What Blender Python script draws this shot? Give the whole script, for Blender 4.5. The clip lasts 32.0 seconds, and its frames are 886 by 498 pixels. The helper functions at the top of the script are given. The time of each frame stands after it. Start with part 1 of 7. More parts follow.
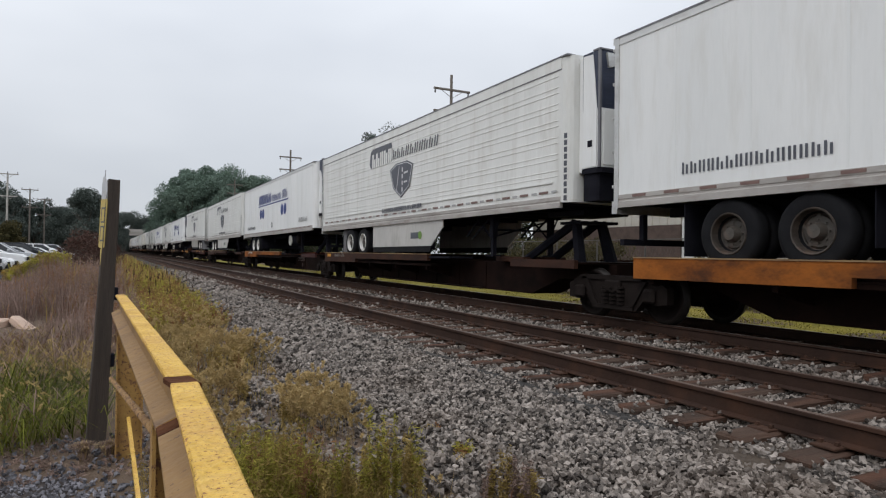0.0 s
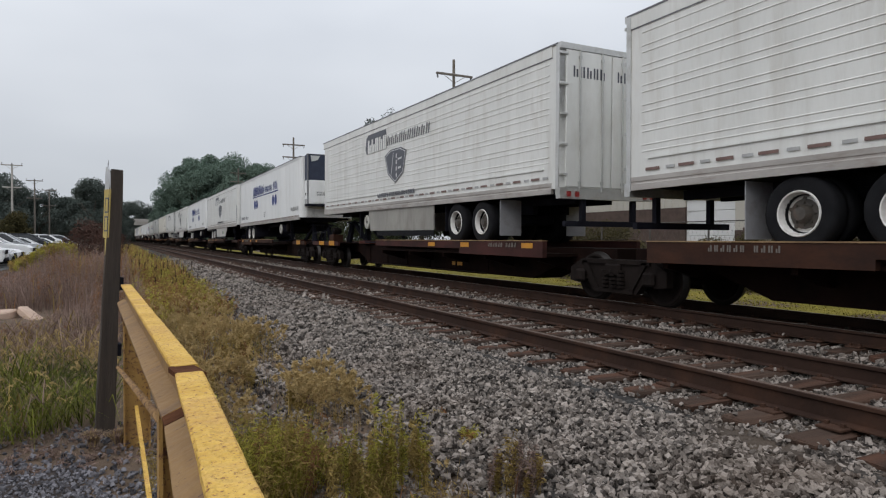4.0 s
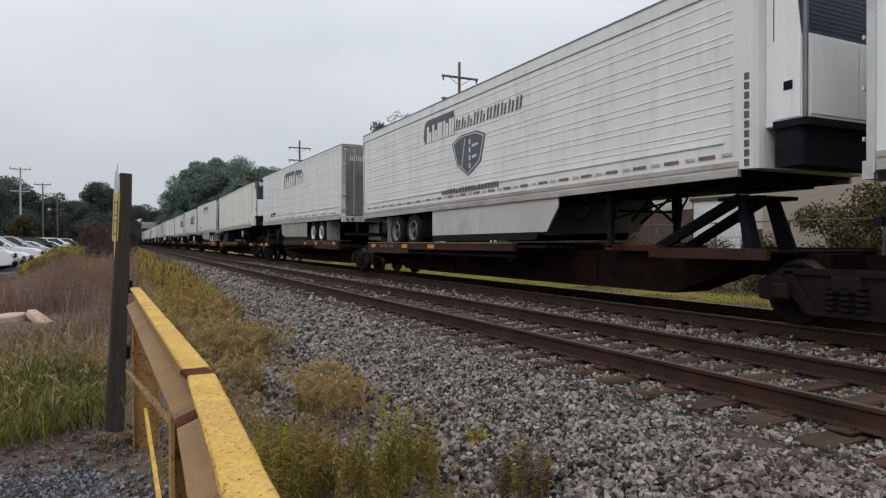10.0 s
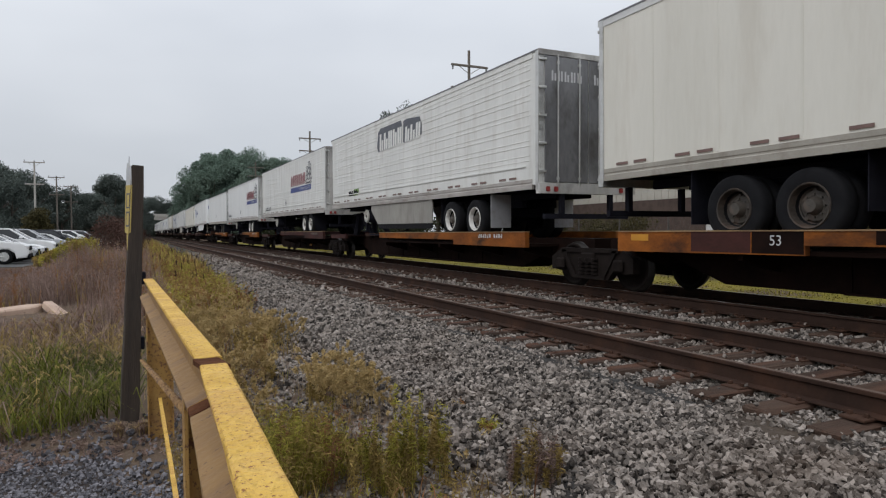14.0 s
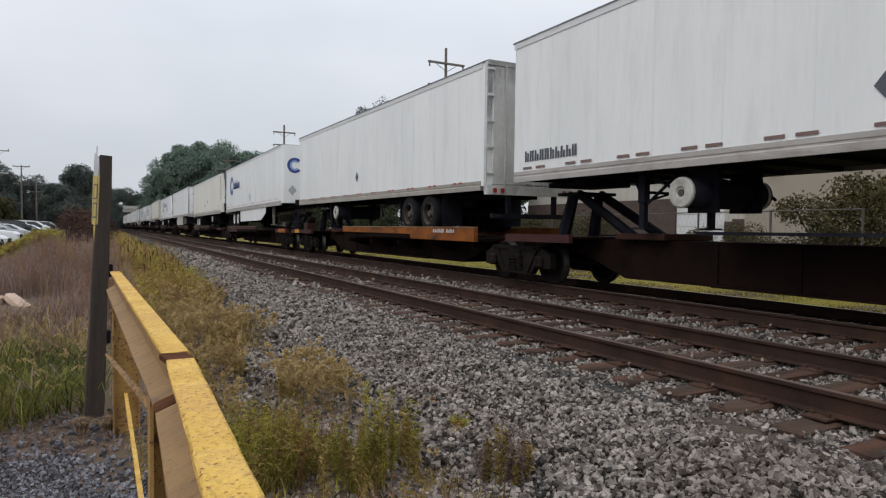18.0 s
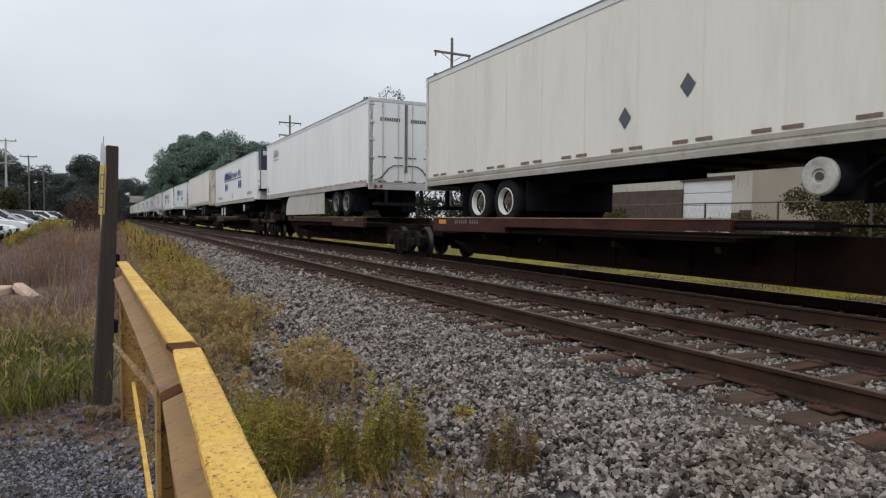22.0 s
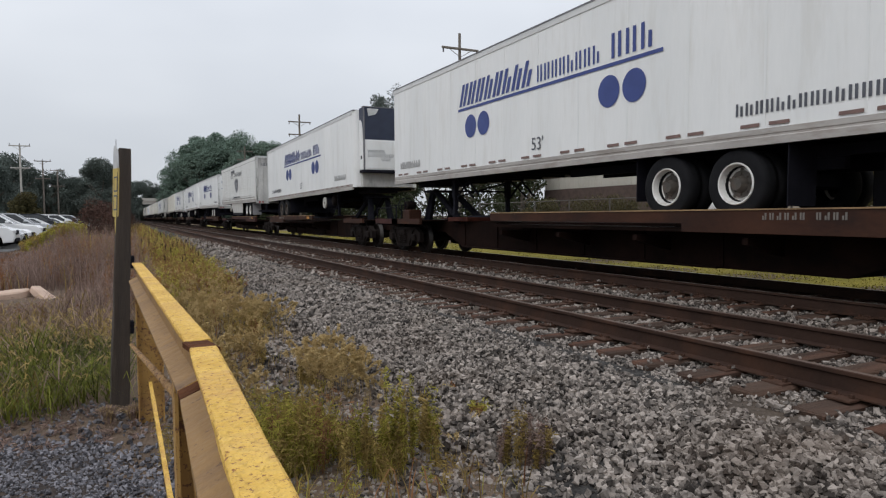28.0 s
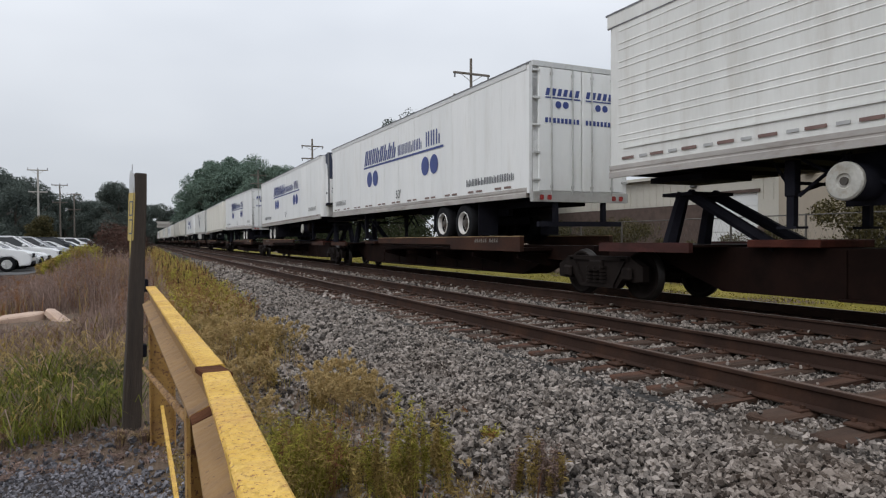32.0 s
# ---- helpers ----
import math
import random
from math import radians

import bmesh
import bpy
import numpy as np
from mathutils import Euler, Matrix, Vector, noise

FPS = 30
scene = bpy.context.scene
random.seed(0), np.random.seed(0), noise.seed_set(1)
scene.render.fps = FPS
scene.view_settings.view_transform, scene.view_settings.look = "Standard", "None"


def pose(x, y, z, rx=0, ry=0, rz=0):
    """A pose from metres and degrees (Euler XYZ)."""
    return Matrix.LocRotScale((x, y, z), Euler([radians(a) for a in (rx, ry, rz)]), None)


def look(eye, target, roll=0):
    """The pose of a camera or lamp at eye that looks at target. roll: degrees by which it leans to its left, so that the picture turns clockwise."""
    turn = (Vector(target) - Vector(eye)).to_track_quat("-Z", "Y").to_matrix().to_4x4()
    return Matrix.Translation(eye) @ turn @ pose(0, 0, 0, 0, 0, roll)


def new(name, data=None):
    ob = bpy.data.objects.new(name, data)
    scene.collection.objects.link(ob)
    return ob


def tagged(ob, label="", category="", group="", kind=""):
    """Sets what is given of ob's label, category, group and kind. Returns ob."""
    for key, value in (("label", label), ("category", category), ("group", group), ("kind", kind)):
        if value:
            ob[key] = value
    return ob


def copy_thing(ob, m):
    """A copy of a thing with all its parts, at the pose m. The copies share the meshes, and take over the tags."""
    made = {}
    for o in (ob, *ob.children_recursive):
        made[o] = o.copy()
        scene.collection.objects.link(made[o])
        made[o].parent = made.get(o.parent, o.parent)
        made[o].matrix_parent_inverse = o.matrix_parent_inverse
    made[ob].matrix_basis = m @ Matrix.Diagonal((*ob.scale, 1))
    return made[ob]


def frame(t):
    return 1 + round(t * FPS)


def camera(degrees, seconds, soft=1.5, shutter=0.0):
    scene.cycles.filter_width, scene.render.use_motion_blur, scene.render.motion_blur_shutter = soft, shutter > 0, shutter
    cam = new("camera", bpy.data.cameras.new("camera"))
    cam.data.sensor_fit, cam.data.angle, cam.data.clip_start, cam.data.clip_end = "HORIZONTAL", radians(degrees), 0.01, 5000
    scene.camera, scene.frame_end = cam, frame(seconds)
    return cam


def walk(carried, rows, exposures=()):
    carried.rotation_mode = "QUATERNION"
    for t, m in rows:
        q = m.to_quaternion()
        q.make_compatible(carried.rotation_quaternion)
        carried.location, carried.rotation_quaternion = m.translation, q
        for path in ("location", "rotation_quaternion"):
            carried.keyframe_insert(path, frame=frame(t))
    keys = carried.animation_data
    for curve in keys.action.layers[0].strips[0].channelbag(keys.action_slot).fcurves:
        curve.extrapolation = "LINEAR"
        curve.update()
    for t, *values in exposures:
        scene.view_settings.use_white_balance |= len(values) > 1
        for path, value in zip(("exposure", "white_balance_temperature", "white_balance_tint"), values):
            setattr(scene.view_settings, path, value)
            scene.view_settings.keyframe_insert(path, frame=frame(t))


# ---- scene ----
cam = camera(68.7, 32.0, soft=1.2, shutter=0.0)
PATH = [
    (0, pose(-0.0019, -0.0038, 1.1489, 90.41, -0.83, -27.33)),
    (0.5, pose(-0.0006, -0.0045, 1.1478, 90.15, -0.75, -27.50)),
    (1, pose(-0.0027, -0.0009, 1.1488, 89.58, -0.72, -26.83)),
    (1.5, pose(-0.0014, 0.0010, 1.1495, 89.19, -0.81, -26.58)),
    (2, pose(-0.0002, 0.0049, 1.1511, 89.74, -1.15, -26.82)),
    (2.5, pose(0.0044, 0.0027, 1.1509, 89.75, -0.44, -26.95)),
    (4.5, pose(0.0051, 0.0009, 1.1512, 89.03, -0.01, -26.79)),
    (5, pose(0.0055, 0.0053, 1.1530, 89.25, 0.31, -26.53)),
    (5.5, pose(0.0054, 0.0037, 1.1519, 89.42, 0.21, -26.50)),
    (6, pose(0.0046, 0.0015, 1.1520, 89.11, 0.56, -26.53)),
    (6.5, pose(0.0027, 0.0014, 1.1544, 89.07, 0.24, -26.54)),
    (7, pose(-0.0013, 0.0064, 1.1570, 89.33, -0.64, -26.70)),
    (7.5, pose(0.0003, 0.0040, 1.1528, 89.18, -0.44, -27.09)),
    (8, pose(-0.0014, 0.0030, 1.1527, 89.20, -0.48, -27.28)),
    (8.5, pose(-0.0019, -0.0007, 1.1525, 89.32, -0.32, -27.13)),
    (9, pose(-0.0033, -0.0015, 1.1507, 89.25, -0.12, -27.01)),
    (9.5, pose(-0.0062, -0.0014, 1.1520, 89.31, -0.10, -26.64)),
    (10, pose(-0.0076, 0.0001, 1.1514, 89.38, -0.01, -26.43)),
    (10.5, pose(-0.0084, -0.0001, 1.1517, 89.27, 0.02, -26.26)),
    (11, pose(-0.0113, -0.0016, 1.1526, 89.35, -0.10, -25.99)),
    (11.5, pose(-0.0095, 0.0008, 1.1522, 88.96, -0.04, -25.84)),
    (12, pose(-0.0072, 0.0025, 1.1536, 88.86, -0.14, -25.96)),
    (12.5, pose(-0.0064, -0.0003, 1.1525, 88.83, -0.16, -25.93)),
    (13, pose(-0.0058, 0.0022, 1.1504, 88.59, -0.11, -25.87)),
    (13.5, pose(-0.0063, 0.0008, 1.1506, 88.57, 0.12, -25.85)),
    (14, pose(-0.0039, -0.0024, 1.1501, 88.46, 0.41, -25.48)),
    (14.5, pose(-0.0077, 0.0017, 1.1533, 88.46, 0.14, -25.10)),
    (16.5, pose(0.0002, 0.0047, 1.1507, 87.39, -0.32, -25.47)),
    (17, pose(0.0015, 0.0065, 1.1516, 87.81, -0.28, -26.10)),
    (17.5, pose(0.0031, 0.0073, 1.1486, 87.99, -0.55, -27.31)),
    (18, pose(0.0004, 0.0021, 1.1486, 88.23, -0.57, -27.75)),
    (18.5, pose(-0.0000, -0.0022, 1.1491, 88.22, -0.40, -27.55)),
    (19, pose(-0.0006, -0.0008, 1.1493, 88.30, -0.52, -27.27)),
    (19.5, pose(-0.0002, 0.0011, 1.1474, 88.14, -0.63, -27.20)),
    (20, pose(0.0015, 0.0015, 1.1451, 87.52, -0.55, -27.52)),
    (20.5, pose(0.0024, 0.0012, 1.1440, 87.08, -0.45, -27.54)),
    (21, pose(0.0013, 0.0013, 1.1468, 86.85, -0.65, -27.48)),
    (21.5, pose(0.0029, 0.0025, 1.1477, 87.20, -0.67, -27.15)),
    (22, pose(0.0014, 0.0020, 1.1485, 87.40, -0.66, -27.25)),
    (22.5, pose(0.0007, -0.0005, 1.1474, 87.45, -0.62, -27.23)),
    (23, pose(0.0013, 0.0005, 1.1460, 87.23, -0.38, -27.11)),
    (23.5, pose(-0.0008, 0.0000, 1.1482, 87.51, -0.47, -27.07)),
    (24, pose(0.0001, -0.0017, 1.1483, 87.66, -0.46, -27.16)),
    (24.5, pose(0.0042, 0.0012, 1.1473, 87.55, -0.05, -27.19)),
    (25, pose(0.0014, 0.0017, 1.1462, 87.32, -0.10, -27.35)),
    (25.5, pose(0.0019, -0.0023, 1.1441, 87.20, 0.25, -26.62)),
    (27.5, pose(0.0007, -0.0004, 1.1453, 86.58, -0.04, -26.78)),
    (28, pose(-0.0019, -0.0027, 1.1454, 87.06, 0.44, -26.30)),
    (28.5, pose(0.0006, -0.0047, 1.1445, 87.72, 1.09, -25.92)),
    (29, pose(-0.0012, -0.0022, 1.1461, 87.78, 0.69, -26.16)),
    (29.5, pose(0.0005, -0.0037, 1.1436, 87.99, 1.10, -26.05)),
    (30, pose(0.0001, -0.0014, 1.1496, 88.23, 0.97, -26.01)),
    (30.5, pose(0.0034, -0.0013, 1.1499, 87.92, 0.96, -25.96)),
    (31, pose(0.0029, -0.0010, 1.1481, 87.84, 1.12, -25.70)),
    (31.5, pose(0.0009, -0.0028, 1.1491, 88.36, 0.94, -25.32)),
    (32, pose(-0.0044, -0.0016, 1.1510, 89.11, 0.44, -25.29)),
]

walk(cam, PATH, [(0.0, 0.03), (1.0, -0.07), (14.5, -0.07), (17.0, 0.03), (32.0, 0.03)])

# ---- light: an overcast day ----
world = bpy.data.worlds.new("overcast_sky")
scene.world = world
world.use_nodes = True
wn, wl = world.node_tree.nodes, world.node_tree.links
wn.clear()
w_out, w_bg = wn.new("ShaderNodeOutputWorld"), wn.new("ShaderNodeBackground")
w_sky = wn.new("ShaderNodeTexSky")
w_sky.sky_type, w_sky.sun_disc = "NISHITA", False
w_sky.sun_elevation, w_sky.sun_rotation = radians(43), radians(242)
w_co, w_map, w_noise = wn.new("ShaderNodeTexCoord"), wn.new("ShaderNodeMapping"), wn.new("ShaderNodeTexNoise")
w_map.inputs["Scale"].default_value = (1.0, 1.0, 2.6)
w_noise.inputs["Scale"].default_value, w_noise.inputs["Detail"].default_value, w_noise.inputs["Roughness"].default_value = 1.7, 3.5, 0.5
w_ramp = wn.new("ShaderNodeValToRGB")
w_ramp.color_ramp.elements[0].position, w_ramp.color_ramp.elements[0].color = 0.3, (6.8, 7.22, 7.95, 1)
w_ramp.color_ramp.elements[1].position, w_ramp.color_ramp.elements[1].color = 0.72, (8.75, 9.15, 9.8, 1)
w_sep, w_rise = wn.new("ShaderNodeSeparateXYZ"), wn.new("ShaderNodeMapRange")
w_rise.inputs["From Min"].default_value, w_rise.inputs["From Max"].default_value = 0.0, 1.0
w_rise.interpolation_type = "SMOOTHSTEP"
w_rise.inputs["To Min"].default_value, w_rise.inputs["To Max"].default_value = 0.76, 1.75
w_mul, w_mix = wn.new("ShaderNodeMix"), wn.new("ShaderNodeMix")
for n in (w_mul, w_mix):
    n.data_type = "RGBA"
w_mul.blend_type, w_mul.inputs[0].default_value = "MULTIPLY", 1.0
w_mix.inputs[0].default_value = 0.93
wl.new(w_co.outputs["Generated"], w_map.inputs["Vector"])
wl.new(w_map.outputs[0], w_noise.inputs["Vector"])
wl.new(w_noise.outputs["Fac"], w_ramp.inputs["Fac"])
wl.new(w_co.outputs["Generated"], w_sep.inputs[0])
wl.new(w_sep.outputs["Z"], w_rise.inputs["Value"])
wl.new(w_ramp.outputs["Color"], w_mul.inputs[6])
wl.new(w_rise.outputs[0], w_mul.inputs[7])
wl.new(w_sky.outputs[0], w_mix.inputs[6])
wl.new(w_mul.outputs[2], w_mix.inputs[7])
wl.new(w_mix.outputs[2], w_bg.inputs["Color"])
wl.new(w_bg.outputs[0], w_out.inputs["Surface"])
w_bg.inputs["Strength"].default_value = 0.1

sun = new("sun", bpy.data.lights.new("sun", "SUN"))
sun.data.energy, sun.data.angle, sun.data.color = 0.85, radians(40), (1.0, 0.97, 0.93)
sun.matrix_world = look((0, 0, 0), (0.75, 0.4, -0.8))


# ---- materials ----
def surf(name, dark, light, scale=4.0, rough=0.6, metal=0.0, bump=0.0, fine=60.0, stain=None, stain_amount=0.5, stain_scale=1.2, stretch=(1, 1, 1), island=0.0, spec=0.5, chips=None, chip_scale=40.0, chip_at=0.6, thin=0.0):
    """A surface: two colours mixed by noise at two scales, optional stains of a third colour, grain as bump."""
    m = bpy.data.materials.new(name)
    m.use_nodes = True
    n, l = m.node_tree.nodes, m.node_tree.links
    b = n["Principled BSDF"]
    co, mp = n.new("ShaderNodeTexCoord"), n.new("ShaderNodeMapping")
    mp.inputs["Scale"].default_value = stretch
    l.new(co.outputs["Object"], mp.inputs["Vector"])
    big, small = n.new("ShaderNodeTexNoise"), n.new("ShaderNodeTexNoise")
    big.inputs["Scale"].default_value, small.inputs["Scale"].default_value = scale, fine
    big.inputs["Detail"].default_value, small.inputs["Detail"].default_value = 5, 3
    for t in (big, small):
        l.new(mp.outputs[0], t.inputs["Vector"])
    add = n.new("ShaderNodeMath")
    add.operation, add.inputs[1].default_value = "MULTIPLY_ADD", 0.45
    half = n.new("ShaderNodeMath")
    half.operation, half.inputs[1].default_value, half.inputs[2].default_value = "MULTIPLY_ADD", 1.5, -0.47
    l.new(big.outputs["Fac"], half.inputs[0])
    l.new(small.outputs["Fac"], add.inputs[0])
    l.new(half.outputs[0], add.inputs[2])
    fac = add.outputs[0]
    if island:
        geo, obi = n.new("ShaderNodeNewGeometry"), n.new("ShaderNodeObjectInfo")
        both, isl = n.new("ShaderNodeMath"), n.new("ShaderNodeMath")
        both.operation = "ADD"
        l.new(geo.outputs["Random Per Island"], both.inputs[0])
        l.new(obi.outputs["Random"], both.inputs[1])
        fr = n.new("ShaderNodeMath")
        fr.operation = "FRACT"
        l.new(both.outputs[0], fr.inputs[0])
        isl.operation, isl.inputs[1].default_value = "MULTIPLY_ADD", island
        l.new(fr.outputs[0], isl.inputs[0])
        sh = n.new("ShaderNodeMath")
        sh.operation, sh.inputs[1].default_value = "SUBTRACT", island * 0.5
        l.new(fac, sh.inputs[0])
        l.new(sh.outputs[0], isl.inputs[2])
        fac = isl.outputs[0]
    mix = n.new("ShaderNodeMix")
    mix.data_type, mix.clamp_factor = "RGBA", True
    mix.inputs[6].default_value, mix.inputs[7].default_value = (*dark, 1), (*light, 1)
    l.new(fac, mix.inputs[0])
    col = mix.outputs[2]
    if stain:
        st, rp, mx = n.new("ShaderNodeTexNoise"), n.new("ShaderNodeMapRange"), n.new("ShaderNodeMix")
        st.inputs["Scale"].default_value, st.inputs["Detail"].default_value, st.inputs["Roughness"].default_value = stain_scale, 8, 0.65
        rp.inputs["From Min"].default_value, rp.inputs["From Max"].default_value, rp.inputs["To Max"].default_value = 0.5, 0.68, stain_amount
        mx.data_type = "RGBA"
        mx.inputs[7].default_value = (*stain, 1)
        l.new(mp.outputs[0], st.inputs["Vector"])
        l.new(st.outputs["Fac"], rp.inputs["Value"])
        l.new(rp.outputs[0], mx.inputs[0])
        l.new(col, mx.inputs[6])
        col = mx.outputs[2]
    if chips:
        ch, cr, cm = n.new("ShaderNodeTexNoise"), n.new("ShaderNodeMapRange"), n.new("ShaderNodeMix")
        ch.inputs["Scale"].default_value, ch.inputs["Detail"].default_value, ch.inputs["Roughness"].default_value = chip_scale, 5, 0.75
        cr.inputs["From Min"].default_value, cr.inputs["From Max"].default_value = chip_at, chip_at + 0.035
        cm.data_type = "RGBA"
        cm.inputs[7].default_value = (*chips, 1)
        l.new(mp.outputs[0], ch.inputs["Vector"])
        l.new(ch.outputs["Fac"], cr.inputs["Value"])
        l.new(cr.outputs[0], cm.inputs[0])
        l.new(col, cm.inputs[6])
        col = cm.outputs[2]
    l.new(col, b.inputs["Base Color"])
    b.inputs["Roughness"].default_value, b.inputs["Metallic"].default_value = rough, metal
    b.inputs["Specular IOR Level"].default_value = spec
    if bump:
        bp = n.new("ShaderNodeBump")
        bp.inputs["Strength"].default_value, bp.inputs["Distance"].default_value = min(bump, 1.0), 0.02
        l.new(small.outputs["Fac"], bp.inputs["Height"])
        l.new(bp.outputs[0], b.inputs["Normal"])
    if thin:
        tl, both = n.new("ShaderNodeBsdfTranslucent"), n.new("ShaderNodeMixShader")
        both.inputs[0].default_value = thin
        l.new(col, tl.inputs["Color"])
        l.new(b.outputs[0], both.inputs[1])
        l.new(tl.outputs[0], both.inputs[2])
        l.new(both.outputs[0], n["Material Output"].inputs["Surface"])
    return m


M = {}
M["white"] = surf("white_trailer_paint", (0.68, 0.69, 0.68), (0.80, 0.80, 0.785), 0.5, 0.42, fine=9, stain=(0.55, 0.53, 0.48), stain_amount=0.3, stain_scale=1.6, stretch=(1, 2.2, 0.35))
M["cream"] = surf("weathered_cream_trailer_paint", (0.62, 0.6, 0.53), (0.74, 0.715, 0.645), 0.5, 0.5, fine=9, stain=(0.5, 0.45, 0.37), stain_amount=0.3, stain_scale=1.3, stretch=(1, 2.0, 0.35))
M["rib"] = surf("ribbed_white_trailer_paint", (0.60, 0.60, 0.57), (0.76, 0.76, 0.73), 0.8, 0.42, fine=10, stain=(0.46, 0.43, 0.38), stain_amount=0.4, stain_scale=1.5, stretch=(1, 2.0, 0.4))
M["alu"] = surf("dull_aluminium", (0.42, 0.42, 0.41), (0.66, 0.66, 0.64), 1.5, 0.42, 0.55, fine=30, stain=(0.25, 0.23, 0.2), stain_amount=0.5, stain_scale=3)
M["toprail"] = surf("pale_aluminium_rail", (0.5, 0.5, 0.49), (0.66, 0.66, 0.645), 1.5, 0.4, 0.25, fine=30, stain=(0.36, 0.34, 0.31), stain_amount=0.4, stain_scale=3, stretch=(1, 0.4, 1))
M["roofrail"] = surf("dark_roof_rail", (0.10, 0.10, 0.11), (0.2, 0.2, 0.21), 2, 0.5, 0.3)
M["grime"] = surf("grimy_door_paint", (0.28, 0.27, 0.26), (0.62, 0.61, 0.58), 0.9, 0.6, fine=12, stain=(0.12, 0.11, 0.1), stain_amount=0.75, stain_scale=1.4, stretch=(1, 1, 0.5))
M["rustdoor"] = surf("rusty_cream_door_paint", (0.5, 0.42, 0.32), (0.68, 0.62, 0.5), 1.2, 0.6, fine=14, stain=(0.25, 0.11, 0.05), stain_amount=0.75, stain_scale=1.8, stretch=(1, 1, 0.4))
M["navy"] = surf("navy_reefer_grille", (0.012, 0.018, 0.04), (0.03, 0.04, 0.075), 3, 0.5, fine=40)
M["black"] = surf("black_frame_steel", (0.007, 0.007, 0.0105), (0.018, 0.018, 0.0245), 3, 0.75, 0.0, fine=30, spec=0.06)
M["skirtpale"] = surf("scuffed_pale_skirt", (0.36, 0.35, 0.33), (0.56, 0.54, 0.51), 0.7, 0.6, fine=9, stain=(0.24, 0.22, 0.19), stain_amount=0.6, stain_scale=1.4, stretch=(1, 1, 0.4))
M["skirtgrey"] = surf("dirty_grey_skirt", (0.2, 0.19, 0.17), (0.36, 0.345, 0.31), 0.7, 0.6, fine=9, stain=(0.16, 0.14, 0.12), stain_amount=0.6, stain_scale=1.2, stretch=(1, 1, 0.4))
M["dustyskirt"] = surf("dusty_beige_skirt", (0.33, 0.315, 0.28), (0.5, 0.48, 0.43), 0.7, 0.6, fine=9, stain=(0.26, 0.235, 0.2), stain_amount=0.5, stain_scale=1.2, stretch=(1, 1, 0.4))
M["oldmark"] = surf("worn_number_paint", (0.09, 0.08, 0.07), (0.2, 0.18, 0.16), 9, 0.7, fine=30)
M["graffiti"] = surf("faded_spray_paint", (0.09, 0.065, 0.055), (0.17, 0.125, 0.11), 5, 0.7, fine=20)
M["flap"] = surf("pale_mud_flap", (0.24, 0.24, 0.25), (0.36, 0.36, 0.375), 2, 0.6, fine=14, stain=(0.18, 0.16, 0.14), stain_amount=0.5, stain_scale=3)
M["tyre"] = surf("tyre_rubber", (0.006, 0.0062, 0.0075), (0.014, 0.014, 0.0155), 6, 0.85, bump=0.3, spec=0.15)
M["rim"] = surf("white_steel_rim", (0.6, 0.58, 0.55), (0.8, 0.79, 0.76), 5, 0.45, 0.0, stain=(0.3, 0.25, 0.2), stain_amount=0.5, stain_scale=6)
M["rimgrey"] = surf("dull_grey_rim", (0.12, 0.115, 0.11), (0.3, 0.29, 0.28), 5, 0.5, 0.1, stain=(0.1, 0.07, 0.05), stain_amount=0.6, stain_scale=6)
M["railgrey"] = surf("dirty_aluminium_rail", (0.27, 0.25, 0.23), (0.46, 0.43, 0.4), 1.2, 0.5, 0.15, fine=16, stain=(0.2, 0.16, 0.13), stain_amount=0.6, stain_scale=2.5, stretch=(1, 0.6, 2))
M["grimedark"] = surf("sooty_steel_door", (0.07, 0.07, 0.075), (0.24, 0.24, 0.245), 1.0, 0.45, 0.2, fine=12, stain=(0.05, 0.045, 0.04), stain_amount=0.8, stain_scale=1.6, stretch=(1, 1, 0.5))
M["hub"] = surf("dark_hub_and_dish_shade", (0.03, 0.025, 0.02), (0.12, 0.105, 0.09), 6, 0.6, 0.2, stain=(0.1, 0.05, 0.03), stain_amount=0.5, stain_scale=6)
M["rimrust"] = surf("rusty_rim", (0.018, 0.014, 0.012), (0.075, 0.06, 0.048), 5, 0.6, 0.2, stain=(0.1, 0.06, 0.04), stain_amount=0.6, stain_scale=6)
M["red"] = surf("red_reflector", (0.22, 0.02, 0.02), (0.35, 0.035, 0.03), 5, 0.35)
M["dullred"] = surf("dull_reflector", (0.12, 0.07, 0.06), (0.2, 0.12, 0.1), 5, 0.4)
M["blue"] = surf("blue_marking_paint", (0.022, 0.04, 0.17), (0.035, 0.06, 0.23), 3, 0.5)
M["skyblue"] = surf("light_blue_marking_paint", (0.2, 0.33, 0.55), (0.28, 0.42, 0.62), 3, 0.5)
M["grey"] = surf("dark_grey_marking_paint", (0.05, 0.053, 0.065), (0.095, 0.1, 0.12), 3, 0.5)
M["lightgrey"] = surf("silver_marking_paint", (0.45, 0.45, 0.46), (0.6, 0.6, 0.6), 3, 0.5)
M["tankend"] = surf("scuffed_tank_end", (0.3, 0.29, 0.26), (0.52, 0.51, 0.47), 5, 0.6, fine=20, stain=(0.2, 0.16, 0.1), stain_amount=0.6, stain_scale=4)
M["faded"] = surf("faded_marking_paint", (0.3, 0.3, 0.3), (0.45, 0.45, 0.44), 3, 0.6)
M["maroon"] = surf("maroon_marking_paint", (0.2, 0.03, 0.04), (0.28, 0.045, 0.06), 3, 0.5)
M["green"] = surf("green_marking_paint", (0.1, 0.2, 0.03), (0.16, 0.28, 0.05), 3, 0.5)
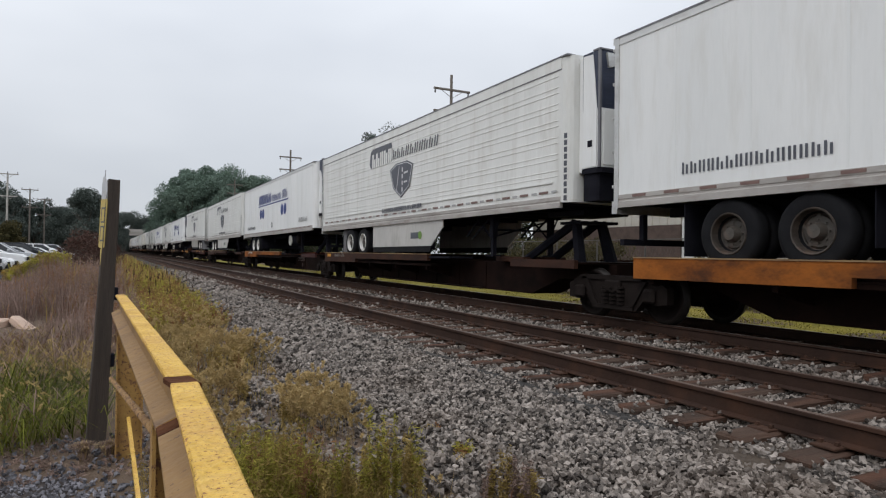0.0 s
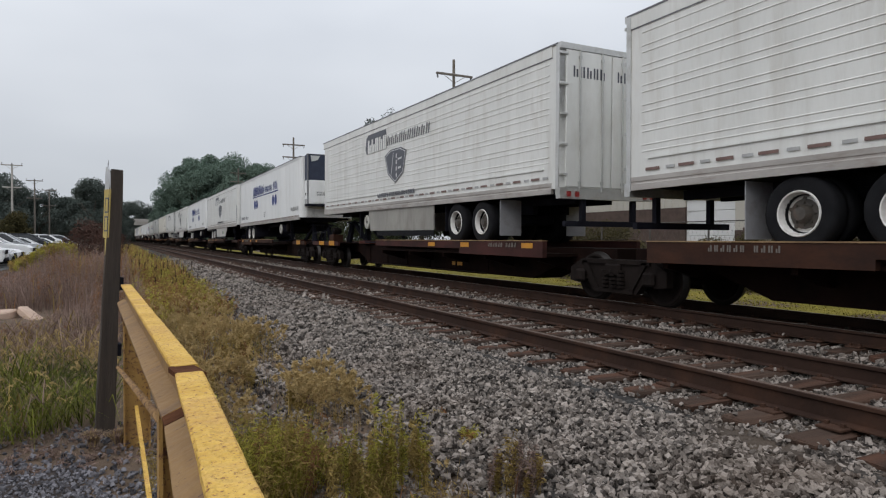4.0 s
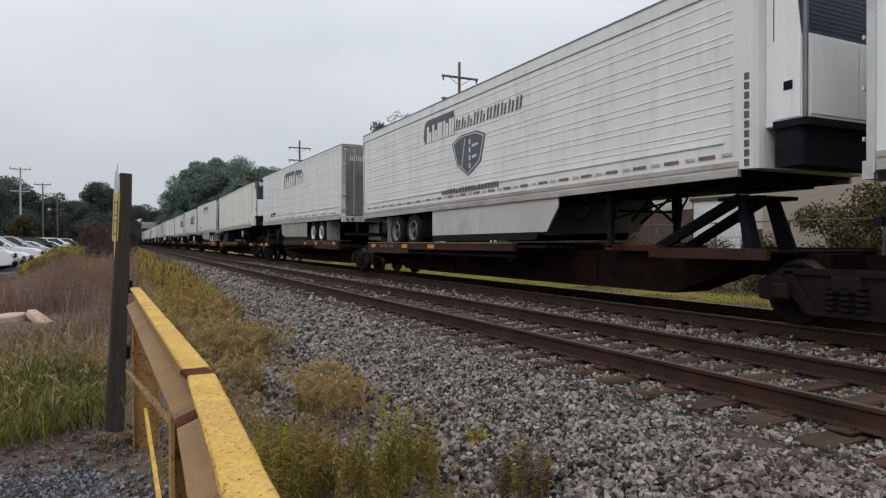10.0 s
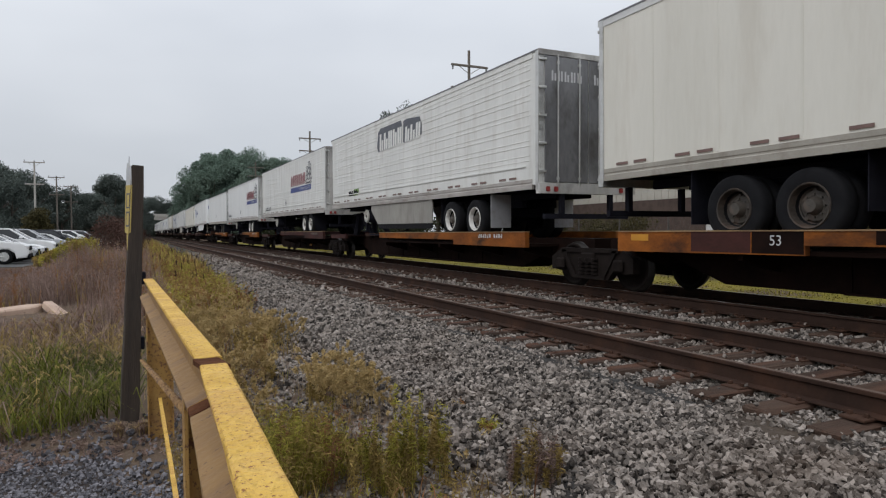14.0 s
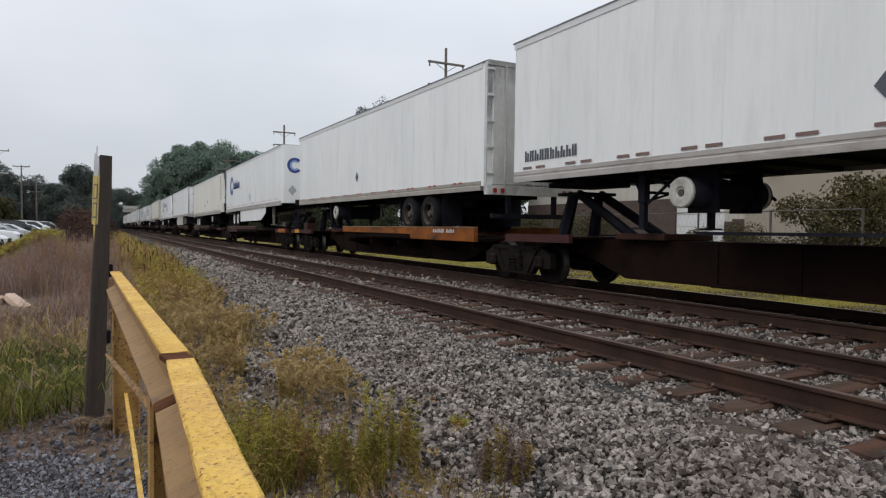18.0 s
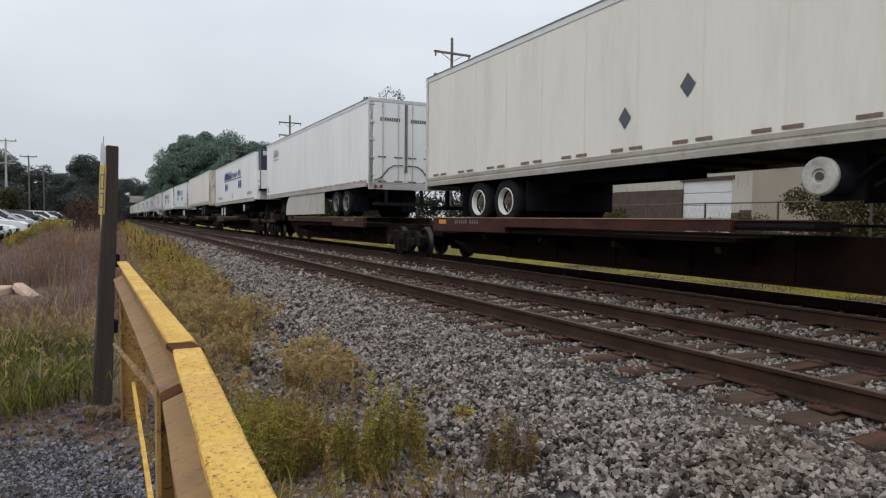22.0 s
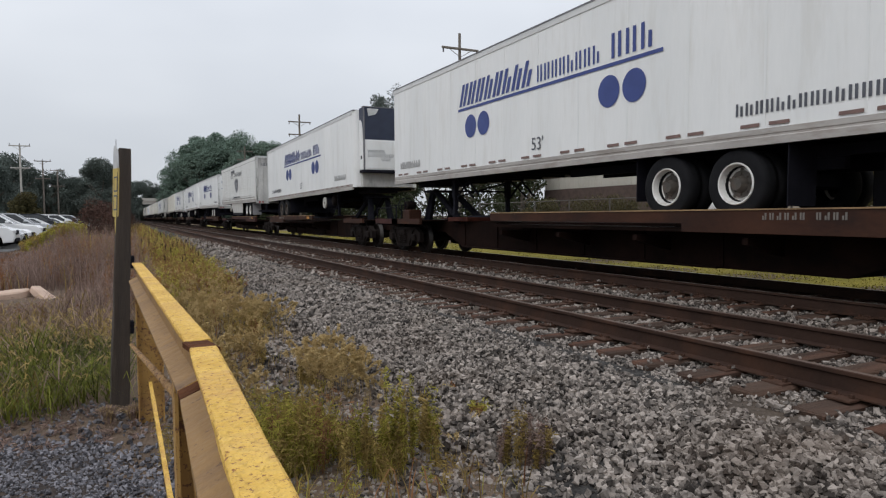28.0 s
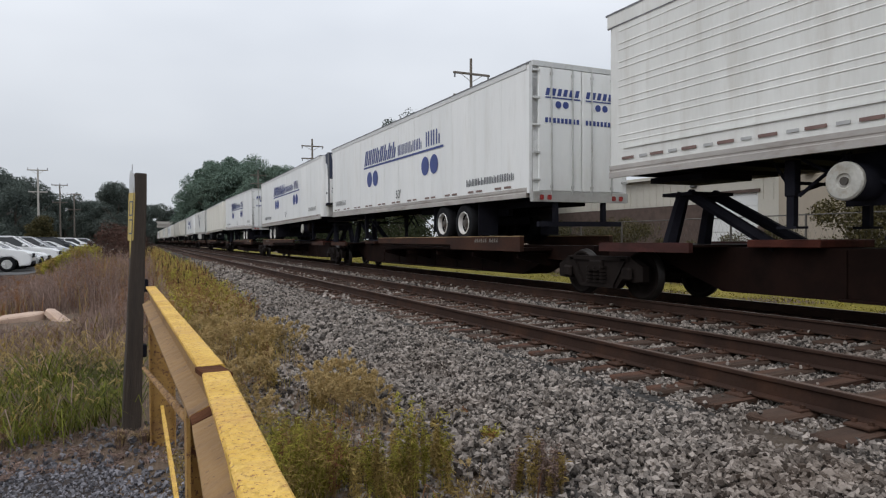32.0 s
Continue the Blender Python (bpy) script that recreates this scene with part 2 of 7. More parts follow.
M["orange"] = surf("worn_orange_deck_paint", (0.08, 0.024, 0.008), (0.36, 0.115, 0.018), 1.3, 0.62, fine=16, stain=(0.035, 0.018, 0.012), stain_amount=0.95, stain_scale=0.9, stretch=(1, 1, 2), spec=0.15)
M["sill_rust"] = surf("rusty_brown_deck_paint", (0.022, 0.0102, 0.0078), (0.066, 0.028, 0.016), 1.3, 0.7, fine=16, stain=(0.02, 0.012, 0.01), stain_amount=0.8, stain_scale=1.2, stretch=(1, 1, 2), spec=0.15)
M["sill_dark"] = surf("dark_red_deck_paint", (0.03, 0.013, 0.011), (0.075, 0.026, 0.022), 1.3, 0.65, fine=16, stain=(0.015, 0.01, 0.009), stain_amount=0.7, stain_scale=1.2, stretch=(1, 1, 2), spec=0.15)
# ochre edge, lightened to draw the bright line where it catches light
M["deck_edge"] = surf("lit_ochre_deck_edge", (0.12, 0.07, 0.035), (0.4, 0.26, 0.12), 1.0, 0.55, 0.1, fine=12)
M["creamrail"] = surf("dirty_cream_rail", (0.26, 0.24, 0.2), (0.42, 0.39, 0.34), 1.5, 0.5, 0.2, fine=30, stain=(0.15, 0.12, 0.09), stain_amount=0.5, stain_scale=3)
M["panelorange"] = surf("scuffed_orange_panel", (0.2, 0.055, 0.01), (0.46, 0.15, 0.022), 3, 0.55, fine=30, stain=(0.08, 0.03, 0.014), stain_amount=0.7, stain_scale=3, spec=0.2)
M["sill_red"] = surf("dull_red_steel", (0.045, 0.014, 0.01), (0.12, 0.034, 0.022), 2, 0.7, fine=20, stain=(0.02, 0.01, 0.008), stain_amount=0.8, stain_scale=2, spec=0.15)
M["yellowpatch"] = surf("amber_reflective_panel", (0.38, 0.16, 0.012), (0.62, 0.28, 0.02), 3, 0.4)
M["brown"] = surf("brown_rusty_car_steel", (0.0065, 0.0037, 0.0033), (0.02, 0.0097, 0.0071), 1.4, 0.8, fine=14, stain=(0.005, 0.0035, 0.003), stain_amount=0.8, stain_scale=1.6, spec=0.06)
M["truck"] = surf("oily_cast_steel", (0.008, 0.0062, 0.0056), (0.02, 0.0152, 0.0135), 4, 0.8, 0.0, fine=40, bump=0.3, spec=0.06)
M["tread"] = surf("worn_wheel_tread", (0.012, 0.01, 0.009), (0.04, 0.035, 0.032), 8, 0.5, 0.6)
M["railhead"] = surf("worn_rail_head", (0.22, 0.18, 0.15), (0.40, 0.36, 0.33), 3, 0.4, 0.7, stretch=(1, 0.1, 1))
M["railrust"] = surf("dull_brown_rail_head", (0.05, 0.033, 0.025), (0.13, 0.09, 0.07), 3, 0.65, 0.15, fine=30, stretch=(1, 0.15, 1), spec=0.25)
M["railside"] = surf("rusty_rail_steel", (0.022, 0.0125, 0.0095), (0.048, 0.027, 0.0195), 2.5, 0.8, 0.1, fine=25, bump=0.25, stain=(0.1, 0.045, 0.025), stain_amount=0.35, stain_scale=2, spec=0.15)
M["plate"] = surf("rusty_tie_plate", (0.03, 0.016, 0.011), (0.085, 0.045, 0.03), 7, 0.85, fine=40, bump=0.3, spec=0.15)
M["tie"] = surf("weathered_timber_tie", (0.022, 0.0145, 0.0115), (0.095, 0.062, 0.046), 3, 0.9, fine=22, bump=0.6, stretch=(0.35, 4, 4), stain=(0.105, 0.047, 0.029), stain_amount=0.62, stain_scale=1.1, island=0.35, spec=0.15)
M["ballast"] = surf("grey_ballast_stone", (0.03, 0.026, 0.0235), (0.335, 0.292, 0.258), 5, 0.85, fine=60, bump=0.4, island=1.1, stain=(0.12, 0.08, 0.055), stain_amount=0.35, stain_scale=0.6, spec=0.15)
# bed far darker than its stones: the gaps' shade put into colour
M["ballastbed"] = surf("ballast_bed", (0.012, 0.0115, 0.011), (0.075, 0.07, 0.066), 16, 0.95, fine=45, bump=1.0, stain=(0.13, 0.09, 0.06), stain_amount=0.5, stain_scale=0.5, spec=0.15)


# ---- geometry helpers ----
def mesh_of(bm, mats, smooth=False):
    me = bpy.data.meshes.new("mesh")
    bm.normal_update()
    bm.to_mesh(me)
    bm.free()
    for m in (mats if isinstance(mats, (list, tuple)) else [mats]):
        me.materials.append(M[m] if isinstance(m, str) else m)
    if smooth:
        me.polygons.foreach_set("use_smooth", [True] * len(me.polygons))
    return me


def part(name, bm, mat, parent, label="", smooth=False):
    """One mesh object under a thing or a part; bm may be a ready mesh."""
    me = bm if isinstance(bm, bpy.types.Mesh) else mesh_of(bm, mat, smooth)
    ob = new(name, me)
    ob.parent = parent
    if label:
        tagged(ob, label)
    return ob


def thing(name, label, category, group="", kind="", data=None, m=None):
    ob = new(name, data)
    if m is not None:
        ob.matrix_world = m
    return tagged(ob, label, category, group, kind)


def box(bm, x0, x1, y0, y1, z0, z1, mi=0):
    vs = [bm.verts.new((x, y, z)) for x in (x0, x1) for y in (y0, y1) for z in (z0, z1)]
    for q in ((0, 1, 3, 2), (4, 6, 7, 5), (0, 4, 5, 1), (2, 3, 7, 6), (0, 2, 6, 4), (1, 5, 7, 3)):
        bm.faces.new([vs[i] for i in q]).material_index = mi
    return bm


def rbox(x0, x1, y0, y1, z0, z1, r=0.02, seg=1):
    bm = box(bmesh.new(), x0, x1, y0, y1, z0, z1)
    bmesh.ops.recalc_face_normals(bm, faces=bm.faces)
    bmesh.ops.bevel(bm, geom=bm.edges[:], offset=r, segments=seg, affect="EDGES")
    return bm


def prism(bm, pts, a, b, axis="x", mi=0):
    """A polygon drawn in the other two axes, pulled from a to b along the axis."""
    def at(p, c):
        return {"x": (c, p[0], p[1]), "y": (p[0], c, p[1]), "z": (p[0], p[1], c)}[axis]
    lo, hi = [bm.verts.new(at(p, a)) for p in pts], [bm.verts.new(at(p, b)) for p in pts]
    fs = [bm.faces.new(lo), bm.faces.new(hi)]
    for i in range(len(pts)):
        j = (i + 1) % len(pts)
        fs.append(bm.faces.new((lo[i], lo[j], hi[j], hi[i])))
    for f in fs:
        f.material_index = mi
    bmesh.ops.recalc_face_normals(bm, faces=fs)
    return bm


def tube(bm, p0, p1, r0, r1=None, seg=10, caps=True, mi=0):
    p0, p1 = Vector(p0), Vector(p1)
    r1 = r0 if r1 is None else r1
    q = (p1 - p0).to_track_quat("Z", "Y")
    rings = []
    for p, r in ((p0, r0), (p1, r1)):
        rings.append([bm.verts.new(p + q @ Vector((r * math.cos(2 * math.pi * i / seg), r * math.sin(2 * math.pi * i / seg), 0))) for i in range(seg)])
    for i in range(seg):
        j = (i + 1) % seg
        bm.faces.new((rings[0][i], rings[0][j], rings[1][j], rings[1][i])).material_index = mi
    if caps:
        bm.faces.new(rings[0][::-1]).material_index = mi
        bm.faces.new(rings[1]).material_index = mi
    return bm


def lathe(profile, seg=24, caps=True):
    """A ring turned round the x axis from (position, radius) pairs."""
    bm = bmesh.new()
    rings = []
    for p, r in profile:
        rings.append([bm.verts.new((p, r * math.cos(2 * math.pi * i / seg), r * math.sin(2 * math.pi * i / seg))) for i in range(seg)])
    for a, b in zip(rings, rings[1:]):
        for i in range(seg):
            j = (i + 1) % seg
            bm.faces.new((a[i], a[j], b[j], b[i]))
    if caps:
        bm.faces.new(rings[0])
        bm.faces.new(rings[-1])
    bmesh.ops.recalc_face_normals(bm, faces=bm.faces)
    return bm


def smooth01(a):
    a = min(max(a, 0.0), 1.0)
    return a * a * (3 - 2 * a)


# ---- ground ----
def ground_z(x, y):
    lot = -0.24
    up = smooth01((-x - 0.9) / 1.7) * smooth01((y - 15) / 7)
    z = -0.4 + (lot + 0.4) * up
    z += 0.05 * noise.noise((x * 0.5, y * 0.5, 0)) * smooth01((30 - abs(x)) / 10) * (1 - up * smooth01((-x - 1.8) / 0.8))
    if 1.5 < x < 12.5:
        z = min(z, -0.42)
    return z


def build_ground():
    xs = [-3000, -800, -250, -120, -70, -50] + [-40 + 2 * i for i in range(12)] + [-16 + 0.8 * i for i in range(40)] + [16 + 3 * i for i in range(12)] + [60, 100, 250, 800, 3000]
    ys = [-3000, -500, -100, -30] + [-10 + 1.0 * i for i in range(60)] + [50 + 4 * i for i in range(40)] + [220, 300, 500, 1000, 4500]
    bm = bmesh.new()
    grid = [[bm.verts.new((x, y, ground_z(x, y))) for y in ys] for x in xs]
    for i in range(len(xs) - 1):
        for j in range(len(ys) - 1):
            bm.faces.new((grid[i][j], grid[i + 1][j], grid[i + 1][j + 1], grid[i][j + 1]))
    thing("ground", "grassy, weedy earth with brown dry patches beside the railway", "ground", kind="structure", data=mesh_of(bm, "ground", True))


M["ground"] = surf("grassy_earth", (0.055, 0.037, 0.023), (0.165, 0.108, 0.068), 2.5, 0.95, fine=55, bump=1.0, stain=(0.1, 0.068, 0.045), stain_amount=0.8, stain_scale=0.35)
build_ground()

RAILS_NEAR, RAILS_FAR = 5.45, 9.18
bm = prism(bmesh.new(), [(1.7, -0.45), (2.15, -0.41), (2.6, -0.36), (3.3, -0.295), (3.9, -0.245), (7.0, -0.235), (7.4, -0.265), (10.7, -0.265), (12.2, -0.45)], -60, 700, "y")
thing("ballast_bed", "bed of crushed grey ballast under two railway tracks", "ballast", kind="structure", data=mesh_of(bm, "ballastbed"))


# ---- tracks ----
def rail_mesh(x, y0, y1, head):
    bm = bmesh.new()
    prism(bm, [(x - 0.068, -0.178), (x + 0.068, -0.178), (x + 0.068, -0.168), (x + 0.012, -0.15), (x + 0.009, -0.045), (x + 0.035, -0.032), (x + 0.035, -0.006), (x + 0.028, 0.0), (x - 0.028, 0.0), (x - 0.035, -0.006), (x - 0.035, -0.032), (x - 0.009, -0.045), (x - 0.012, -0.15), (x - 0.068, -0.168)], y0, y1, "y")
    me = mesh_of(bm, ["railside", head])
    for p in me.polygons:
        if p.normal.z > 0.9 and p.center.z > -0.01:
            p.material_index = 1
    return me


def tie_mesh(seed):
    rnd = random.Random(seed)
    bm = rbox(-1.3 + rnd.uniform(-0.04, 0.04), 1.3 + rnd.uniform(-0.04, 0.04), -0.115, 0.115, -0.36, -0.184 + rnd.uniform(-0.01, 0.003), 0.016)
    for v in bm.verts:
        v.co.z += rnd.uniform(-0.012, 0.006)
        v.co.y += rnd.uniform(-0.014, 0.014)
    return mesh_of(bm, "tie")


def plate_mesh():
    bm = rbox(-0.18, 0.18, -0.095, 0.095, -0.196, -0.172, 0.006)
    for x in (-0.1, 0.1):
        for y in (-0.06, 0.06):
            box(bm, x - 0.014, x + 0.014, y - 0.014, y + 0.014, -0.175, -0.145)
    return mesh_of(bm, "plate")


TIES = [tie_mesh(i) for i in range(6)]
PLATE = plate_mesh()


def track(name, centre, near_y, count, label):
    root = thing(name, label, "railway track", kind="structure")
    for s in (-1, 1):
        part("rail", rail_mesh(centre + s * 0.755, -60, 700, "railrust" if centre == RAILS_NEAR else "railhead"), None, root, "rusty steel rail with a dull brown head" if centre == RAILS_NEAR else "steel rail with a worn head")
    rnd = random.Random(centre)
    for i in range(count):
        y = near_y + i * 0.515
        tie = part("tie", TIES[rnd.randrange(6)], None, root)
        tie.matrix_local = pose(centre + rnd.uniform(-0.05, 0.05), y, rnd.uniform(-0.012, 0.004), 0, 0, rnd.uniform(-1.2, 1.2) + rnd.choice((0, 180)))
        for s in (-1, 1):
            pl = part("tie_plate", PLATE, None, root)
            pl.location = (centre + s * 0.755, y, 0)
    bm = bmesh.new()
    for i in range(count, count + 330):
        y = near_y + i * 0.515
        box(bm, centre - 1.3 + rnd.uniform(-0.05, 0.05), centre + 1.3, y - 0.11, y + 0.11, -0.3, -0.186)
    far = part("far_ties", bm, "tie", root)
    tagged(far, kind="stuff")


track("track_near", RAILS_NEAR, 1.3 - 14 * 0.515, 144, "rusty, little-used near track on timber ties in grey ballast")
track("track_far", RAILS_FAR, 1.3 - 14 * 0.515, 74, "far track under the train, on timber ties")


# ---- trailers ----
LEN, HALF = 16.15, 1.3
BOT, TOP = 0.87, 3.86          # of the trailer's side, above its tyres' footing
DECK = 1.1                     # the footing, above the rail
CACHE = {}


def cached(key, make):
    if key not in CACHE:
        CACHE[key] = make()
    return CACHE[key]


def strokes(bm, u0, u1, z0, z1, n, lean=0.25, x=-HALF - 0.012, weight=0.3, seed=1):
    """A row of plain leaning bars, two for each of n signs: marking that stands for a name."""
    rnd = random.Random(seed)
    w, h = (u1 - u0) / n, z1 - z0
    for i in range(n):
        for k in (0.04, 0.5):
            c0 = u0 + (i + k) * w
            c1 = c0 + w * weight
            top = z1 if k < 0.1 else z0 + h * rnd.choice((0.62, 0.8, 1.0, 1.0))
            sh = lean * (top - z0)
            bm.faces.new([bm.verts.new((x, -p, q)) for p, q in ((c0, z0), (c1, z0), (c1 + sh, top), (c0 + sh, top))])
    return bm


def lettering(root, mat, u0, u1, z0, z1, n, lean=0.25, x=-HALF - 0.012, weight=0.3, seed=1):
    """Plain bars in place of a name, one part for each sign."""
    w = (u1 - u0) / n
    for i in range(n):
        part("name_bar", strokes(bmesh.new(), u0 + i * w, u0 + (i + 1) * w, z0, z1, 1, lean, x, weight, seed * 31 + i), mat, root)


def corner_bar(bm, z, h):
    """A small plate on the rounded corner post at the nose."""
    pts = [(u, -HALF + 0.2 - math.sqrt(0.04 - (u - LEN + 0.2) ** 2) - 0.006) for u in (LEN - 0.16, LEN - 0.125, LEN - 0.095)]
    for (u0, x0), (u1, x1) in zip(pts, pts[1:]):
        bm.faces.new([bm.verts.new(p) for p in ((x0, -u0, z), (x1, -u1, z), (x1, -u1, z + h), (x0, -u0, z + h))])
    return bm


def door_name(root, rear, out, mat):
    """A row of plain bars across both doors."""
    for a in (-1.0, 0.14):
        for i in range(5):
            b = a + i * 0.17
            bm = bmesh.new()
            for c, d, z in ((0.0, 0.045, 3.42), (0.075, 0.12, 3.42 if i % 2 else 3.36)):
                bm.faces.new([bm.verts.new((px, rear + out * 0.0385, pz)) for px, pz in ((b + c, 3.2), (b + d, 3.2), (b + d, z), (b + c, z))])
            part("name_bar", bm, mat, root)


def disc(bm, u, z, r, x=-HALF - 0.012, seg=28):
    bm.faces.new([bm.verts.new((x, -u - r * math.cos(2 * math.pi * i / seg), z + r * math.sin(2 * math.pi * i / seg))) for i in range(seg)])
    return bm


def plate(bm, pts, x=-HALF - 0.012):
    """A flat marking from (distance from the trailing end, height) pairs."""
    bm.faces.new([bm.verts.new((x, -u, z)) for u, z in pts])
    return bm


def words(text, size, u, z, x=-HALF - 0.014, face="side", y=0.0, mat="grey"):
    """Real writing, as a mesh, on the camera side or on an end."""
    c = bpy.data.curves.new("words", "FONT")
    c.body, c.size = text, size
    o = bpy.data.objects.new("words", c)
    scene.collection.objects.link(o)
    bpy.context.view_layer.update()
    me = bpy.data.meshes.new_from_object(o.evaluated_get(bpy.context.evaluated_depsgraph_get()))
    bpy.data.objects.remove(o)
    me.materials.clear()
    me.materials.append(M[mat])
    if face == "side":
        me.transform(Matrix(((0, 0, -1, x), (-1, 0, 0, -u), (0, 1, 0, z), (0, 0, 0, 1))))
    else:
        me.transform(Matrix(((1, 0, 0, x), (0, 0, 1, y), (0, 1, 0, z), (0, 0, 0, 1))))
    return me


def tyre_mesh():
    return mesh_of(lathe([(-0.13, 0.3), (-0.14, 0.34), (-0.14, 0.45), (-0.115, 0.495), (-0.04, 0.505), (0.04, 0.505), (0.115, 0.495), (0.14, 0.45), (0.14, 0.3), (0.0, 0.24), (-0.13, 0.3)], 28, False), "tyre", True)


def rim_mesh(mat):
    def make():
        bm = lathe([(-0.125, 0.31), (-0.15, 0.298), (-0.145, 0.282), (-0.06, 0.262), (0.01, 0.25), (0.02, 0.23), (-0.005, 0.2), (-0.01, 0.14), (-0.015, 0.125), (-0.07, 0.105), (-0.12, 0.085), (-0.125, 0.004)], 24, False)
        for i in range(8):
            a = math.pi * i / 4
            tube(bm, (0.01, 0.148 * math.cos(a), 0.148 * math.sin(a)), (-0.04, 0.148 * math.cos(a), 0.148 * math.sin(a)), 0.013, seg=6)
        for i in range(5):
            a = math.pi * (0.4 * i + 0.1)
            tube(bm, (0.0, 0.2 * math.cos(a), 0.2 * math.sin(a)), (-0.011, 0.2 * math.cos(a), 0.2 * math.sin(a)), 0.03, seg=8, mi=1)
        me = mesh_of(bm, [mat, "hub"], False)
        # disc darkened along with the hub: the deep dish's shade is painted in
        for p in me.polygons:
            if math.hypot(p.center.y, p.center.z) < 0.205:
                p.material_index = 1
        return me
    return cached(("rim", mat), make)


def body_mesh(style, nose):
    """Side walls, roof and ends; ribbed, posted or smooth; nose: +1 rounds the leading end, -1 the trailing end."""
    def make():
        bm = bmesh.new()
        r = 0.2 if style in ("rib", "smooth_reefer") else 0.12
        lead, trail = -LEN, 0.0
        pts = []
        def corner(cx, cy, a0):
            for i in range(5):
                a = a0 + i * math.pi / 8
                pts.append((cx + r * math.cos(a), cy + r * math.sin(a)))
        if nose > 0:
            pts += [(HALF, trail), (-HALF, trail)]
            corner(-HALF + r, lead + r, math.pi)
            corner(HALF - r, lead + r, 1.5 * math.pi)
        else:
            pts += [(-HALF, lead), (HALF, lead)]
            corner(HALF - r, trail - r, 0)
            corner(-HALF + r, trail - r, math.pi / 2)
        prism(bm, pts, BOT + 0.1, TOP - 0.02, "z")
        return bm
    return make()


def trailer(spec, far=False):
    """A highway trailer. Local: y=0 is the trailing end, -LEN the leading end, -x the side that faces the path beside the track, z=0 the tyres' footing."""
    livery, nose, style = spec["livery"], 1 if spec["way"] == "N" else -1, spec["style"]
    paint = spec.get("paint", "white")

    def Y(d):  # distance from the doors
        return -d if nose > 0 else -LEN + d
    root = thing("semi_trailer", spec["label"], "semi trailer", group="trailers on the train")
    rear, front = Y(0), Y(LEN)
    out = 1 if nose > 0 else -1      # direction of y that points out of the doors
    part("body", body_mesh(style, nose), paint, root)
    # wall relief
    bm = bmesh.new()
    if style == "rib":
        z = BOT + 0.62
        while z < TOP - 0.3:
            for s in (-1, 1):
                for dz in (0, 0.11):
                    prism(bm, [(s * HALF, z + dz), (s * (HALF + 0.008), z + dz + 0.008), (s * (HALF + 0.008), z + dz + 0.018), (s * HALF, z + dz + 0.026)], Y(0.35), Y(LEN - 0.35), "y")
            z += 0.33
        for s in (-1, 1):
            box(bm, *sorted((s * HALF, s * (HALF + 0.025))), *sorted((Y(0.5), Y(LEN - 0.5))), BOT + 0.5, BOT + 0.535)
        tagged(part("wall_ribbing", bm, paint, root), kind="stuff")
    elif style == "post":
        n = 14
        me = cached(("post", paint), lambda: mesh_of(box(bmesh.new(), -HALF - 0.012, HALF + 0.012, -0.05, 0.05, BOT + 0.2, TOP - 0.1), paint))
        for i in range(n):
            part("wall_post", me, None, root).location = (0, Y(0.5 + i * (LEN - 1.0) / (n - 1)), 0)
    else:
        n = 12
        me = cached(("seam", paint), lambda: mesh_of(box(bmesh.new(), -HALF - 0.004, HALF + 0.004, -0.02, 0.02, BOT + 0.24, TOP - 0.1), paint))
        for i in range(1, n):
            part("wall_seam", me, None, root).location = (0, Y(i * LEN / n), 0)
    # rails round the box
    for s in (-1, 1):
        x0, x1 = sorted((s * (HALF - 0.05), s * (HALF + 0.02)))
        bm = prism(bmesh.new(), [(s * (HALF - 0.05), BOT), (s * (HALF + 0.02), BOT), (s * (HALF + 0.02), BOT + 0.1), (s * (HALF + 0.008), BOT + 0.115), (s * (HALF + 0.008), BOT + 0.135), (s * (HALF + 0.016), BOT + 0.15), (s * (HALF + 0.016), BOT + 0.22), (s * (HALF - 0.05), BOT + 0.22)], -LEN + 0.25, -0.11, "y")
        part("bottom_rail", bm, "railgrey" if livery not in ("ILH", "PLAIN", "BEIGE") else "creamrail", root)
    part("roof_cap", box(bmesh.new(), -HALF - 0.022, HALF + 0.022, -LEN + 0.05, -0.01, TOP - 0.032, TOP), "roofrail", root)
    deep = 0.25 if livery == "PRIME" else 0.15
    for s in (-1, 1):
        part("roof_rail", box(bmesh.new(), *sorted((s * (HALF - 0.02), s * (HALF + 0.014))), -LEN + 0.25, -0.05, TOP - deep, TOP - 0.033), paint if style == "rib" else "toprail", root)
        if livery == "PRIME":
            # dark raised strip stands in for the shadow gap below the roof rail
            part("rail_groove", box(bmesh.new(), *sorted((s * (HALF - 0.02), s * (HALF + 0.01))), -LEN + 0.25, -0.05, TOP - deep - 0.022, TOP - deep), "roofrail", root)
    box_y = sorted((rear, rear - out * 0.1))
    for s in (-1, 1):
        bm = box(bmesh.new(), *sorted((s * (HALF - 0.12), s * (HALF + 0.022))), *box_y, BOT - 0.02, TOP - 0.032)
        part("door_post", bm, "alu" if livery != "BEIGE" else "rustdoor", root)
    # floor frame underneath
    bm = bmesh.new()
    for i in range(16):
        y = -0.6 - i
        box(bm, -HALF + 0.06, HALF - 0.06, y - 0.03, y + 0.03, BOT, BOT + 0.1)
    for s in (-0.45, 0.45):
        box(bm, s - 0.05, s + 0.05, *sorted((Y(0.5), Y(8.0))), BOT - 0.16, BOT)
    part("floor_frame", bm, "black", root)
    part("underside", box(bmesh.new(), -HALF + 0.055, HALF - 0.055, -LEN + 0.25, -0.11, BOT + 0.075, BOT + 0.099), "black", root)
